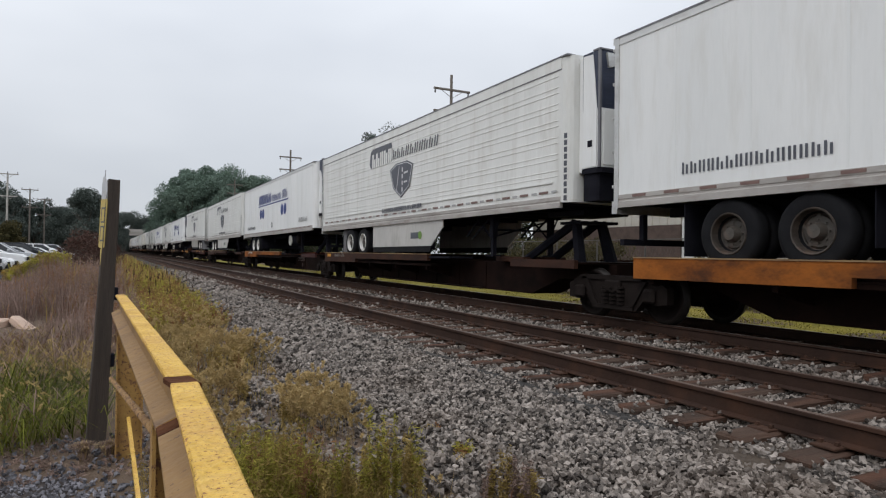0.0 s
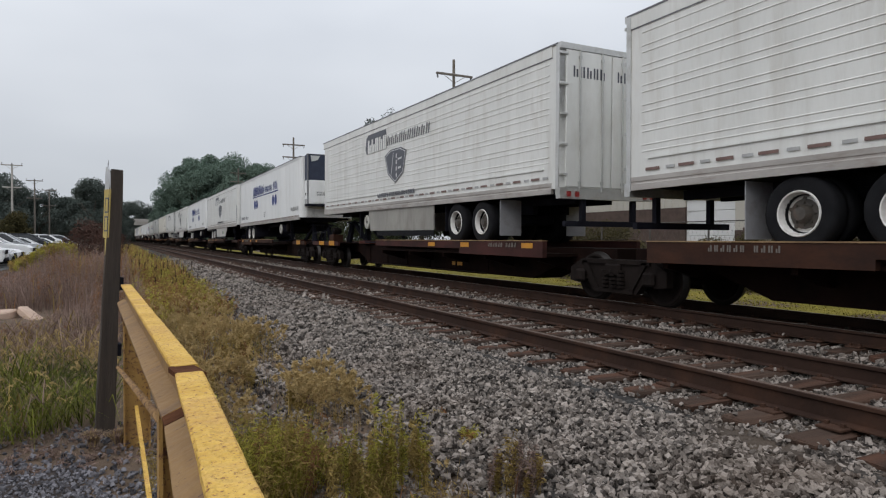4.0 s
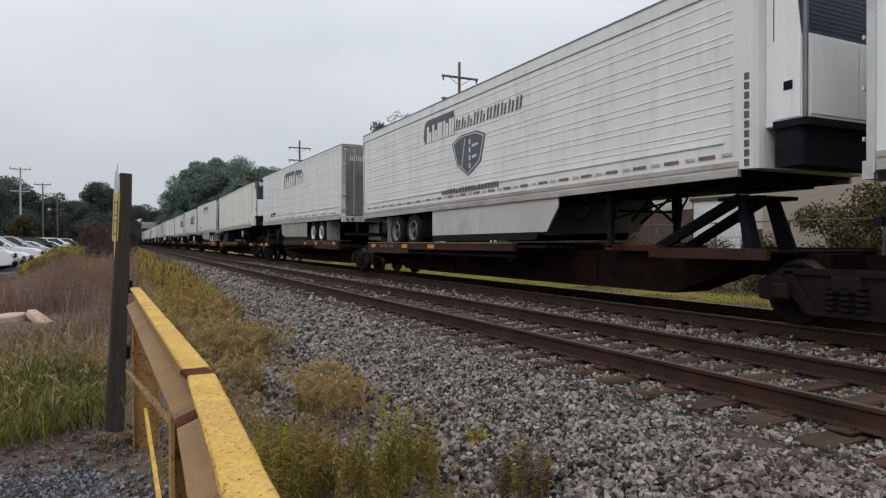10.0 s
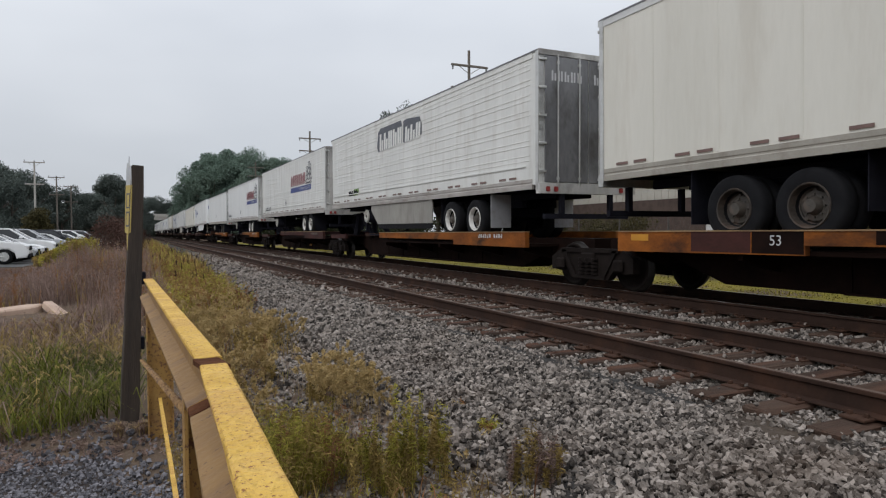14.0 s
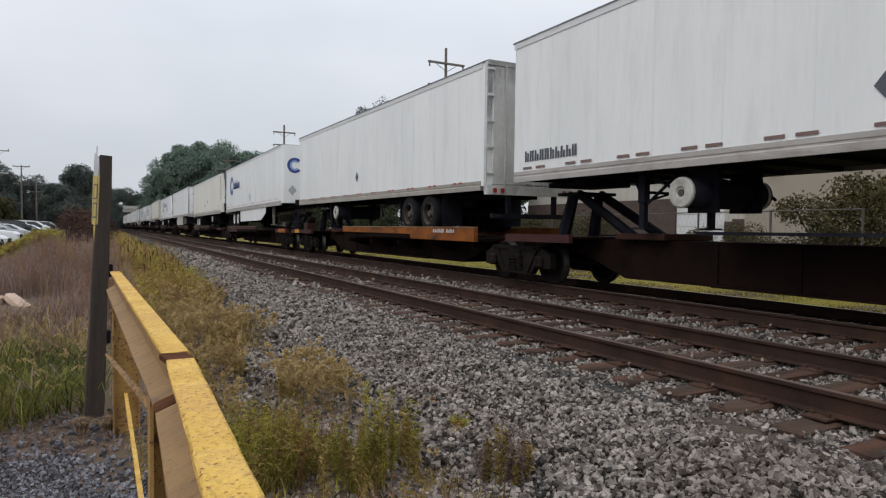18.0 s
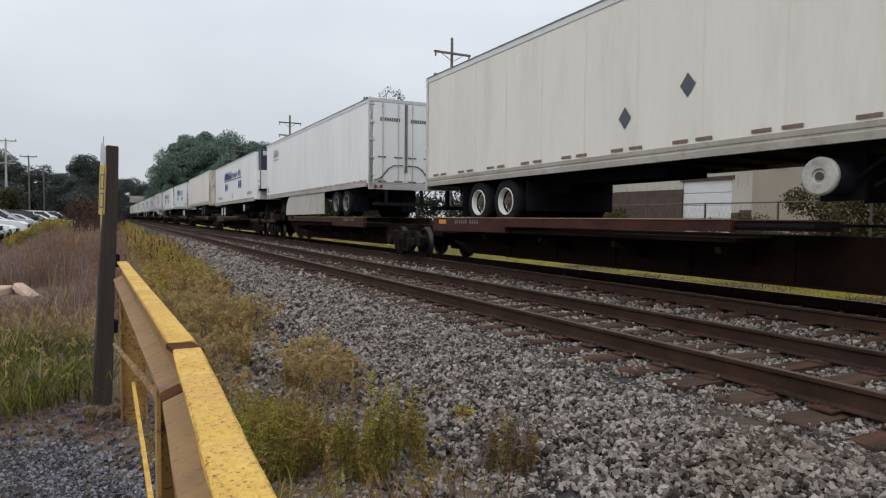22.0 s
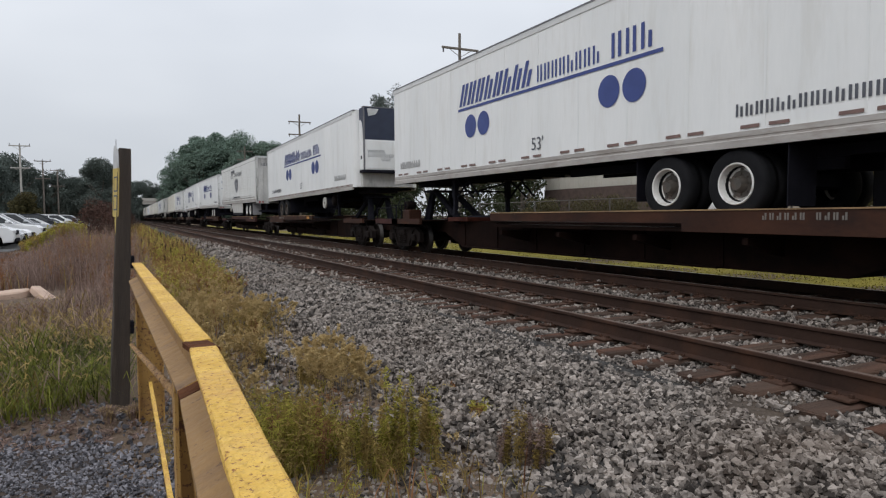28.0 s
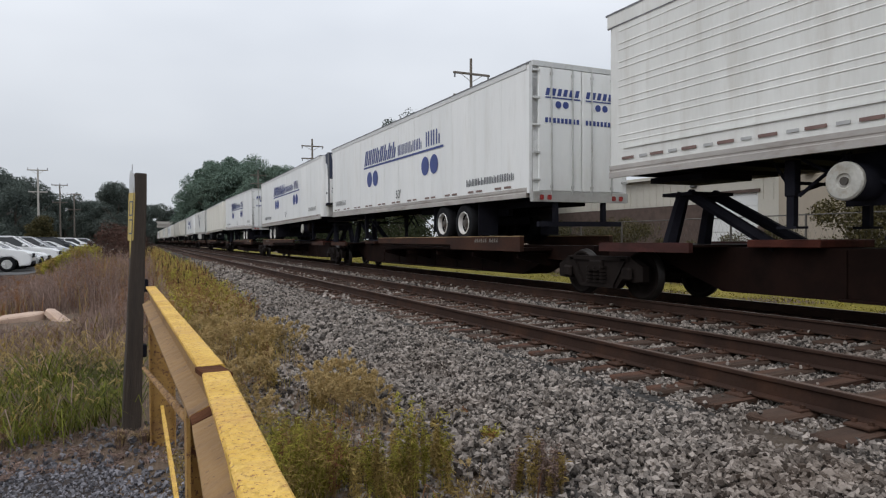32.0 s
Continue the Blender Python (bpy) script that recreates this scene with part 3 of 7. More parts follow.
    if far:
        bm = bmesh.new()
        for d in spec.get("axles", (3.1, 4.4)):
            for s in (-1, 1):
                tube(bm, (s * 0.72, Y(d), 0.5), (s * 1.24, Y(d), 0.5), 0.5, seg=14)
        part("running_gear", bm, "tyre", root)
    else:
        hub = 0.5 - spec.get("drop", 0.14)
        for d in spec.get("axles", (3.1, 4.4)):
            bm = bmesh.new()
            tube(bm, (-1.1, Y(d), hub), (1.1, Y(d), hub), 0.07)
            part("axle", bm, "black", root)
            for s in (-1, 1):
                wheel = part("wheel", cached("tyre", tyre_mesh), None, root)
                wheel.matrix_local = pose(s * 1.12, Y(d), hub, 0, 0, 0 if s < 0 else 180)
                part("rim", rim_mesh(spec.get("rim", "rim")), None, wheel)
                inner = part("inner_tyre", cached("tyre", tyre_mesh), None, root)
                inner.matrix_local = pose(s * 0.8, Y(d), hub)
        a0, a1 = spec.get("axles", (3.1, 4.4))
        bm = bmesh.new()
        for s in (-0.45, 0.45):
            box(bm, s - 0.06, s + 0.06, *sorted((Y(a0 - 1.1), Y(a1 + 1.3))), BOT - 0.34, BOT - 0.165)
            for d in (a0, a1):
                box(bm, s - 0.05, s + 0.05, *sorted((Y(d - 0.3), Y(d + 0.3))), 0.42, BOT - 0.34)
        part("slider", bm, "black", root)
        bm = rbox(-0.6, 0.6, *sorted((Y(a0 - 0.4), Y(a1 + 0.5))), 0.3, BOT - 0.342, 0.03)
        part("suspension", bm, "black", root)
        # added black sheet, no trailer part: keeps the space under the floor dark
        bm = box(bmesh.new(), -1.2, 1.2, *sorted((Y(a1 + 0.72), Y(a1 + 0.735))), 0.14, BOT - 0.02)
        part("splash_curtain", bm, "black", root)
        for s in (-1, 1):
            bm = box(bmesh.new(), *sorted((s * 0.66, s * 1.24)), *sorted((Y(a0 - 0.8), Y(a0 - 0.815))), 0.03, BOT - 0.02)
            part("mud_flap", bm, "flap" if livery in ("PRIME", "INC") else "black", root, "pale grey mud flap" if livery in ("PRIME", "INC") else "")
    # landing gear: two legs with a V of braces to the nose and crossed braces to the rear
    g = LEN - spec.get("gear", 3.45)
    steel = "skirtgrey" if livery == "CEL" else "black"
    for w in (-0.85, 0.85):
        bm = rbox(w - 0.07, w + 0.07, *sorted((Y(g - 0.08), Y(g + 0.08))), 0.36, BOT, 0.012)
        box(bm, w - 0.05, w + 0.05, *sorted((Y(g - 0.055), Y(g + 0.055))), -0.06, 0.36)
        box(bm, w - 0.13, w + 0.13, *sorted((Y(g - 0.15), Y(g + 0.15))), -0.095, -0.06)
        leg = part("landing_leg", bm, steel, root)
        if not far:
            bm = bmesh.new()
            for (a, p), (c, q) in (((0.0, 0.42), (0.3, BOT)), ((0.14, 0.62), (0.05, BOT))):
                tube(bm, (w, Y(g + a), p), (w, Y(g + c), q), 0.022, seg=6)
            for (a, p), (c, q) in (((-0.14, BOT), (-1.02, 0.36)), ((-0.82, BOT), (-0.1, 0.36)), ((-0.7, BOT), (-1.3, 0.42))) if livery != "CEL" else (((0.0, 0.3), (-0.32, BOT)), ((0.0, 0.55), (-0.16, BOT - 0.18))):
                tube(bm, (w, Y(g + a), p), (w, Y(g + c), q), 0.026, seg=6)
            part("gear_brace", bm, steel, leg)
    bm = tube(bmesh.new(), (-0.85, Y(g), 0.55), (0.85, Y(g), 0.55), 0.025)
    tube(bm, (-0.85, Y(g), 0.38), (0.85, Y(g), BOT - 0.05), 0.02)
    part("gear_shaft", bm, steel, root)
    bm = bmesh.new()
    box(bm, -0.6, 0.6, *sorted((Y(LEN - 1.6), Y(LEN - 0.4))), BOT - 0.1, BOT)
    part("kingpin_plate", bm, "black", root)
    # doors
    if not far or nose < 0:
        doors = spec.get("doors", paint)
        yo = rear + out * 0.006
        for s in (-1, 1):
            bm = rbox(*sorted((s * 0.012, s * (HALF - 0.13))), *sorted((yo, yo + out * 0.03)), BOT + 0.14, TOP - 0.13, 0.012)
            door = part("door", bm, doors, root)
            if far:
                continue
            for k in (0.2, 0.8):
                bm = bmesh.new()
                tube(bm, (s * (0.08 + k * (HALF - 0.35)), yo + out * 0.055, BOT + 0.05), (s * (0.08 + k * (HALF - 0.35)), yo + out * 0.055, TOP - 0.1), 0.018, seg=8)
                box(bm, s * (0.08 + k * (HALF - 0.35)) - 0.03, s * (0.08 + k * (HALF - 0.35)) + 0.03, *sorted((yo + out * 0.03, yo + out * 0.07)), BOT + 0.2, BOT + 0.26)
                box(bm, s * (0.08 + k * (HALF - 0.35)) - 0.03, s * (0.08 + k * (HALF - 0.35)) + 0.03, *sorted((yo + out * 0.03, yo + out * 0.07)), TOP - 0.3, TOP - 0.24)
                part("lock_rod", bm, "alu", door)
            for k in range(5):
                z = BOT + 0.35 + k * 0.6
                bm = rbox(*sorted((s * (HALF - 0.17), s * (HALF + 0.024))), *sorted((yo + out * 0.02, yo + out * 0.048)), z, z + 0.055, 0.008)
                part("hinge", bm, "alu", door)
        fm = "alu" if livery not in ("BEIGE", "INC", "CLIP", "PLAIN") else ("rustdoor" if livery == "BEIGE" else "grime")
        part("header", box(bmesh.new(), -HALF - 0.02, HALF + 0.02, *sorted((rear - out * 0.08, rear + out * 0.04)), TOP - 0.12, TOP - 0.004), fm, root)
        part("rear_sill", box(bmesh.new(), -HALF - 0.02, HALF + 0.02, *sorted((rear - out * 0.08, rear + out * 0.05)), BOT - 0.1, BOT + 0.12), fm, root)
        bm = bmesh.new()
        for s in (-1, 1):
            box(bm, *sorted((s * 0.62, s * 0.72)), *sorted((rear - out * 0.1, rear)), 0.3, BOT - 0.1)
        box(bm, -1.15, 1.15, *sorted((rear - out * 0.08, rear + out * 0.02)), 0.22, 0.33)
        part("bumper", bm, "black", root)
        for s in (-1, 1):
            for k in (0.75, 0.92):
                bm = rbox(s * k * 1.2 - 0.05, s * k * 1.2 + 0.05, *sorted((rear + out * 0.052, rear + out * 0.065)), BOT - 0.06, BOT + 0.05, 0.02)
                part("tail_light", bm, "red", root)
    # reflective strips along the side
    if not far:
        bright = livery in ("CEL", "TAIL") or (livery == "PLAIN" and paint == "white")
        on_rail = livery == "ALL" and style != "smooth"

        def strip():
            return mesh_of(box(bmesh.new(), -0.006, 0, -0.085 if bright else -0.15, 0.085 if bright else 0.15, -0.024, 0.024), "red" if bright else "dullred")

        def pale():
            return mesh_of(box(bmesh.new(), -0.006, 0, -0.09, 0.09, -0.022, 0.022), "faded")
        me = cached(("strip", bright), strip)
        n = spec.get("strips", 11)
        for i in range(n):
            for j, k in enumerate((0, 0.38, 0.7, 1.06) if livery == "PRIME" else ((0, 0.7) if on_rail or livery == "TAIL" else ((0, 0.28) if livery == "PLAIN" else (0, 0.45)))):
                u = 0.6 + i * (LEN - 1.4) / (n - 0.5) + k
                if u > LEN - 0.3:
                    continue
                ob = part("reflector", cached("pale_strip", pale) if livery == "PRIME" and j % 2 else me, None, root)
                ob.location = (-HALF - 0.0165, -u, BOT + 0.185) if on_rail else (-HALF - 0.013, -u, BOT + (0.33 if livery == "PRIME" else (0.33 if livery == "CEL" else (0.21 if bright else 0.28))))
    # refrigeration unit
    if style in ("rib", "smooth_reefer") and nose > 0:
        fo = -out
        y0 = front + (fo * 0.14 if livery == "PRIME" else 0)
        roof = TOP - 0.07 if livery == "PRIME" else TOP + 0.035
        sat = spec.get("sat", False)

        def shell(za, zb, w, d, cut=0.07):
            return prism(bmesh.new(), [(-w, y0), (w, y0), (w, y0 + fo * (d - cut)), (w - cut, y0 + fo * d), (cut - w, y0 + fo * d), (-w, y0 + fo * (d - cut))], za, zb, "z")
        unit = part("reefer_unit", shell(BOT + 0.72, BOT + 1.83, 1.09, 0.48), "white", root, "white refrigeration unit casing")
        if livery == "PRIME":
            part("unit_mount", rbox(-1.06, 1.06, *sorted((front + fo * 0.002, y0 - fo * 0.002)), BOT + 0.66, roof - 0.03, 0.01), "white", unit)
        if not far:
            part("grille", shell(BOT + 1.83, roof, 1.088, 0.478), "navy", unit, "dark navy grille")
            part("base_tray", shell(BOT + 0.62, BOT + 0.72, 1.1, 0.5), "black", unit)
            part("lower_guard", shell(BOT + 0.1, BOT + 0.62, 1.05, 0.12 if livery == "ALL" else 0.4, 0.04), "grime" if livery == "ALL" else "black", unit, "grimy guard below the refrigeration unit")
            for s in (-1, 1):
                # door on the side: tall with a rounded front shoulder, or low with a grey band
                if sat:
                    pts = [(0.03, BOT + 0.95), (0.4, BOT + 0.95), (0.4, BOT + 1.82), (0.03, BOT + 1.82)]
                    band = prism(bmesh.new(), [(y0 + fo * 0.03, BOT + 0.74), (y0 + fo * 0.4, BOT + 0.74), (y0 + fo * 0.4, BOT + 0.94), (y0 + fo * 0.03, BOT + 0.94)], *sorted((s * 1.091, s * 1.103)), "x")
                    part("side_band", band, "faded", unit)
                else:
                    pts = [(0.03, BOT + 0.74), (0.41, BOT + 0.74), (0.415, BOT + 1.86), (0.375, BOT + 2.2), (0.3, BOT + 2.45), (0.2, BOT + 2.56), (0.03, BOT + 2.6)]
                if livery == "PRIME":
                    pts = pts[:3] + [(0.36, BOT + 2.4), (0.3, roof - 0.06), (0.03, roof - 0.04)]
                part("side_door", prism(bmesh.new(), [(y0 + fo * a, b) for a, b in pts], *sorted((s * 1.091, s * 1.105)), "x"), "white", unit)
                part("latch_pocket", box(bmesh.new(), *sorted((s * 1.106, s * 1.112)), *sorted((y0 + fo * 0.17, y0 + fo * 0.3)), BOT + 1.12, BOT + 1.24), "black", unit)
                part("corner_trim", tube(bmesh.new(), (s * 1.065, y0 + fo * 0.455, BOT + 0.72), (s * 1.065, y0 + fo * 0.455, roof), 0.035, seg=6), "roofrail", unit)
            bm = bmesh.new()
            for k in range(17):
                z = BOT + 1.9 + k * 0.06
                box(bm, -1.0, 1.0, *sorted((y0 + fo * 0.474, y0 + fo * 0.484)), z, z + 0.028)
            part("louvre_panel", bm, "navy", unit)
            part("cowl", box(bmesh.new(), -1.1, 1.1, *sorted((y0 + fo * 0.3, y0 + fo * 0.5)), roof + 0.001, roof + 0.03), "roofrail", unit)
            part("exhaust_shroud", prism(bmesh.new(), [(-0.95, roof - 0.055), (-0.5, roof - 0.055), (-0.62, roof - 0.255), (-0.9, roof - 0.335)], *sorted((y0 + fo * 0.479, y0 + fo * 0.53)), "y"), "alu", unit, "pale metal exhaust shroud")
            for a, b in ((-1.0, 0.03), (0.05, 1.0)):
                door = part("front_door", rbox(a, b, *sorted((y0 + fo * 0.482, y0 + fo * 0.5)), BOT + 0.76, BOT + 1.8, 0.008), "white", unit)
                if a > 0:
                    part("latch_pocket", box(bmesh.new(), a + 0.2, a + 0.38, *sorted((y0 + fo * 0.501, y0 + fo * 0.507)), BOT + 0.95, BOT + 1.08), "black", door)
            if livery == "ALL" and spec.get("wording", True):
                for k, line in enumerate(("SATELLITE", "CONTROLLED", "UNIT") if sat else ("WIRELESS", "CONTROLLED", "UNIT")):
                    me = words(line, 0.11 if sat else 0.16, 0, 0, x=0, face="end", y=0, mat="grey")
                    me.transform(pose(-0.66 + (0.38 if k == 2 else 0), y0 + fo * 0.5075, BOT + 1.22 - 0.105 * k) if sat else pose(-0.96 + (0.55 if k == 2 else 0), y0 + fo * 0.5075, BOT + 1.34 - 0.15 * k))
                    part("unit_wording", me, None, unit)
                if not sat:
                    for k in range(4):
                        bm = bmesh.new()
                        for i in range(8):
                            a0, a1, r = -0.8 + i * 0.2, -0.6 + i * 0.2, 0.12 + 0.07 * k
                            bm.faces.new([bm.verts.new((0.05 + q * math.cos(a), y0 + fo * 0.5075, BOT + 1.28 + q * math.sin(a))) for q, a in ((r, a0), (r + 0.022, a0), (r + 0.022, a1), (r, a1))])
                        part("wave_mark", bm, "faded", unit)
    if spec.get("tank", style in ("rib", "smooth_reefer")):
        ty = Y(spec.get("tank_at", 11.73))
        bm = lathe([(-0.85, 0.02), (-0.85, 0.24), (0.95, 0.24), (0.95, 0.02)], 24)
        tank = part("fuel_tank", bm, "black", root, "dark fuel tank with pale round ends", True)
        tank.location = (-0.3, ty, BOT - 0.38)
        for s in (-1, 1):
            bm = lathe([(s * 0.86 - 0.01, 0.245), (s * 0.86 + s * 0.05, 0.245), (s * 0.86 + s * 0.07, 0.22), (s * 0.86 + s * 0.07, 0.1), (s * 0.86 + s * 0.045, 0.085), (s * 0.86 + s * 0.045, 0.02)], 24)
            part("tank_end", bm, "tankend", tank, "pale scuffed round tank end")
            if not far:
                part("tank_plug", tube(bmesh.new(), (s * 0.9, 0, 0), (s * 0.925, 0, 0), 0.055, seg=10), "hub", tank)
        if not far:
            if livery == "ALL":
                air = part("air_tank", lathe([(-0.8, 0.02), (-0.83, 0.1), (-0.8, 0.2), (-0.74, 0.23), (0.74, 0.23), (0.8, 0.2), (0.83, 0.02)], 20), "truck", root, "dark air tank beside the fuel tank", True)
                air.location = (-0.25, ty - out * 0.72, BOT - 0.3)
                part("battery_box", rbox(0.2, 0.95, *sorted((ty - out * 1.02, ty - out * 1.5)), BOT - 0.5, BOT - 0.01, 0.02), "black", root)
            for xx in (-0.7, 0.3):
                part("tank_strap", box(bmesh.new(), xx - 0.03, xx + 0.03, ty - 0.29, ty + 0.29, BOT - 0.68, BOT), "black", root)
    # side skirt
    if spec.get("skirt"):
        d0, d1 = spec["skirt"]
        low = spec.get("skirt_low", 0.18)
        for s in (-1, 1):
            x0, x1 = sorted((s * (HALF - 0.06), s * (HALF - 0.03)))
            bm = prism(bmesh.new(), [(Y(d0), BOT), (Y(d0), low), (Y(d1 - spec.get("slope", 0.7)), low)] + [(Y(d1 + 0.9 * math.cos(a)), BOT - 0.9 + 0.9 * math.sin(a)) for a in (0.25, 0.6, 0.95, 1.25)] * (livery == "TAIL") + [(Y(d1), BOT - spec.get("skirt_cut", 0.2))] * (livery != "TAIL") + [(Y(d1), BOT)], x0, x1, "x")
            part("side_skirt", bm, spec.get("skirt_paint", "white"), root, "grimy aerodynamic side skirt" if "skirt_paint" in spec else "white aerodynamic side skirt")
            if livery in ("PRIME", "INC"):
                bm = prism(bmesh.new(), [(Y(d0), 0.015), (Y(d0), 0.178), (Y(d1 - 0.7), 0.178), (Y(d1 - 0.78), 0.015)], x0 + 0.005, x1 - 0.005, "x")
                part("skirt_flap", bm, "tyre", root, "dark rubber skirt flap")
    markings(root, spec, nose, rear, front, out, far)
    return root


def paint_of(spec):
    return spec.get("paint", "white")


def markings(root, spec, nose, rear, front, out, far):
    lv = spec["livery"]
    if lv == "ALL":
        u0 = spec.get("logo_at", 4.5)
        lettering(root, "blue", u0 + 0.05, u0 + 3.35, 2.66, 3.2, 8, 0.35, seed=5, weight=0.3)
        lettering(root, "blue", u0 + 3.55, u0 + 5.6, 2.68, 3.02, 8, 0.0, seed=8, weight=0.22)
        lettering(root, "blue", u0 + 5.85, u0 + 6.95, 2.68, 3.12, 3, 0.0, seed=9, weight=0.22)
        bm = bmesh.new()
        plate(bm, [(u0, 2.545), (u0 + 7.1, 2.545), (u0 + 7.1, 2.61), (u0, 2.61)])
        part("name_underline", bm, "blue", root)
        for a in (0.66, 1.3, 5.8 + spec.get("disc_shift", 0), 6.44 + spec.get("disc_shift", 0)):
            part("blue_disc", disc(bmesh.new(), u0 + a, 2.12, 0.285), "blue", root)
        if not far:
            part("length_mark", words("53'", 0.38, u0 + 3.35, 1.28), "grey", root)
            w = spec.get("web_at", 1.3)
            part("web_marking", strokes(bmesh.new(), w, w + 2.4, 1.3, 1.48, 15, 0, seed=3, weight=0.25), "grey", root)
            k = spec.get("number_at", 13.6)
            part("number_marking", strokes(bmesh.new(), k, k + 1.5, 1.32, 1.52, 10, 0, seed=4, weight=0.34), "faded", root)
            if nose < 0:
                bm = bmesh.new()
                for xx, ww in ((-1.0, 0.95), (0.1, 0.95)):
                    for i in range(6):
                        a = xx + i * ww / 6
                        bm.faces.new([bm.verts.new((px, rear + out * 0.045, pz)) for px, pz in ((a, 3.12), (a + 0.1, 3.12), (a + 0.14, 3.28), (a + 0.04, 3.28))])
                    bm.faces.new([bm.verts.new((px, rear + out * 0.045, pz)) for px, pz in ((xx, 3.06), (xx + ww, 3.06), (xx + ww, 3.09), (xx, 3.09))])
                    for c in (0.35, 0.55):
                        bm.faces.new([bm.verts.new((xx + c + 0.08 * math.cos(i * 0.4488), rear + out * 0.045, 2.93 + 0.08 * math.sin(i * 0.4488))) for i in range(14)])
                    for i in range(9):
                        a = xx + i * ww / 9
                        bm.faces.new([bm.verts.new((px, rear + out * 0.045, pz)) for px, pz in ((a, 2.52), (a + 0.07, 2.52), (a + 0.07, 2.63), (a, 2.63))])
                part("door_marking", bm, "blue", root)
    elif lv == "PRIME":
        u0 = spec.get("logo_at", 5.4)
        bm = plate(bmesh.new(), [(u0, 2.98), (u0 + 0.1, 3.38), (u0 + 0.3, 3.46), (u0 + 1.9, 3.46), (u0 + 1.95, 3.3), (u0 + 1.95, 2.86), (u0 + 0.12, 2.82)], -HALF - 0.014)
        part("name_shadow", bm, "grey", root)
        lettering(root, paint_of(spec), u0 + 0.22, u0 + 1.95, 2.82, 3.28, 5, 0.05, x=-HALF - 0.016, seed=12, weight=0.4)
        lettering(root, "grey", u0 + 2.0, u0 + 5.2, 2.9, 3.2, 10, 0.22, x=-HALF - 0.016, seed=13, weight=0.2)
        if nose < 0 and not far:
            door_name(root, rear, out, "grey")
        if spec.get("shield", True):
            s0 = u0 + 2.68
            sh = [(s0 - 0.88, 2.58), (s0 - 0.4, 2.74), (s0 + 0.45, 2.74), (s0 + 0.88, 2.6), (s0 + 0.65, 1.95), (s0, 1.66), (s0 - 0.6, 1.98)]
            shield = part("shield", plate(bmesh.new(), sh, -HALF - 0.016), "grey", root, "dark grey shield with silver lines")
            bm = bmesh.new()
            cx, cz = s0 + 0.0, 2.25
            inner = [(cx + (a - cx) * 0.93, cz + (b - cz) * 0.93) for a, b in sh]
            inner2 = [(cx + (a - cx) * 0.88, cz + (b - cz) * 0.88) for a, b in sh]
            for i in range(7):
                j = (i + 1) % 7
                plate(bm, [inner[i], inner[j], inner2[j], inner2[i]], -HALF - 0.019)
            plate(bm, [(s0 - 0.34, 1.92), (s0 - 0.3, 1.92), (s0 - 0.12, 2.62), (s0 - 0.16, 2.62)], -HALF - 0.019)
            for z in (1.84, 2.04, 2.24, 2.44):
                plate(bm, [(s0 + 0.06, z), (s0 + 0.15, z), (s0 + 0.15, z + 0.13), (s0 + 0.06, z + 0.13)], -HALF - 0.019)
            plate(bm, [(s0 + 0.22, 2.36), (s0 + 0.52, 2.38), (s0 + 0.52, 2.44), (s0 + 0.22, 2.42)], -HALF - 0.019)
            plate(bm, [(s0 + 0.22, 2.08), (s0 + 0.46, 2.1), (s0 + 0.46, 2.16), (s0 + 0.22, 2.14)], -HALF - 0.019)
            part("shield_line_work", bm, "lightgrey", shield)
        if not far:
            bm = strokes(bmesh.new(), u0 + 1.2, u0 + 4.2, 1.27, 1.4, 18, 0.0, x=-HALF - 0.03, seed=14, weight=0.34)
            part("web_marking", bm, "grey", root)
            if nose > 0:
                bm = bmesh.new()
                for i in range(10):
                    z = 2.22 - i * 0.135
                    corner_bar(bm, z, 0.1)
                part("number_marking", bm, "grey", root)
            if spec.get("skirt") and nose > 0 and spec.get("eco", True):
                d = (spec["skirt"][0] + spec["skirt"][1]) / 2 + 0.9
                u = d if nose > 0 else LEN - d
                bm = bmesh.new()
                plate(bm, [(u - 0.4, 0.4), (u + 0.2, 0.4), (u + 0.2, 0.58), (u - 0.4, 0.58)], -HALF + 0.024)
                part("skirt_marking", bm, "grey", root)
                part("skirt_leaf", disc(bmesh.new(), u + 0.25, 0.49, 0.12, -HALF + 0.02), "green", root)
    elif lv == "INC":
        u0 = spec.get("logo_at", 5.95)
        bm = plate(bmesh.new(), [(u0, 2.9), (u0 + 0.12, 3.4), (u0 + 0.35, 3.52), (u0 + 2.3, 3.52), (u0 + 2.36, 3.36), (u0 + 2.36, 2.8), (u0 + 0.12, 2.72)], -HALF - 0.014)
        part("name_shadow", bm, "grey", root)
        lettering(root, paint_of(spec), u0 + 0.24, u0 + 2.36, 2.73, 3.32, 5, 0.05, x=-HALF - 0.016, seed=12, weight=0.4)
        part("name_shadow", plate(bmesh.new(), [(u0 + 2.46, 2.8), (u0 + 2.5, 3.46), (u0 + 2.75, 3.5), (u0 + 3.8, 3.42), (u0 + 3.95, 3.2), (u0 + 3.95, 2.86), (u0 + 2.6, 2.76)], -HALF - 0.014), "grey", root)
        lettering(root, paint_of(spec), u0 + 2.6, u0 + 3.9, 2.77, 3.26, 3, 0.1, x=-HALF - 0.016, seed=15, weight=0.36)
        door_name(root, rear, out, "lightgrey")
        bm = strokes(bmesh.new(), 2.5, 3.15, 1.33, 1.52, 3, 0.1, x=-HALF - 0.016, seed=15, weight=0.5)
        part("small_marking", bm, "black", root)
        part("small_emblem", plate(bmesh.new(), [(3.12, 1.32), (3.7, 1.34), (3.82, 1.46), (3.78, 1.58), (3.2, 1.56)], -HALF - 0.015), "green", root, "small green emblem")
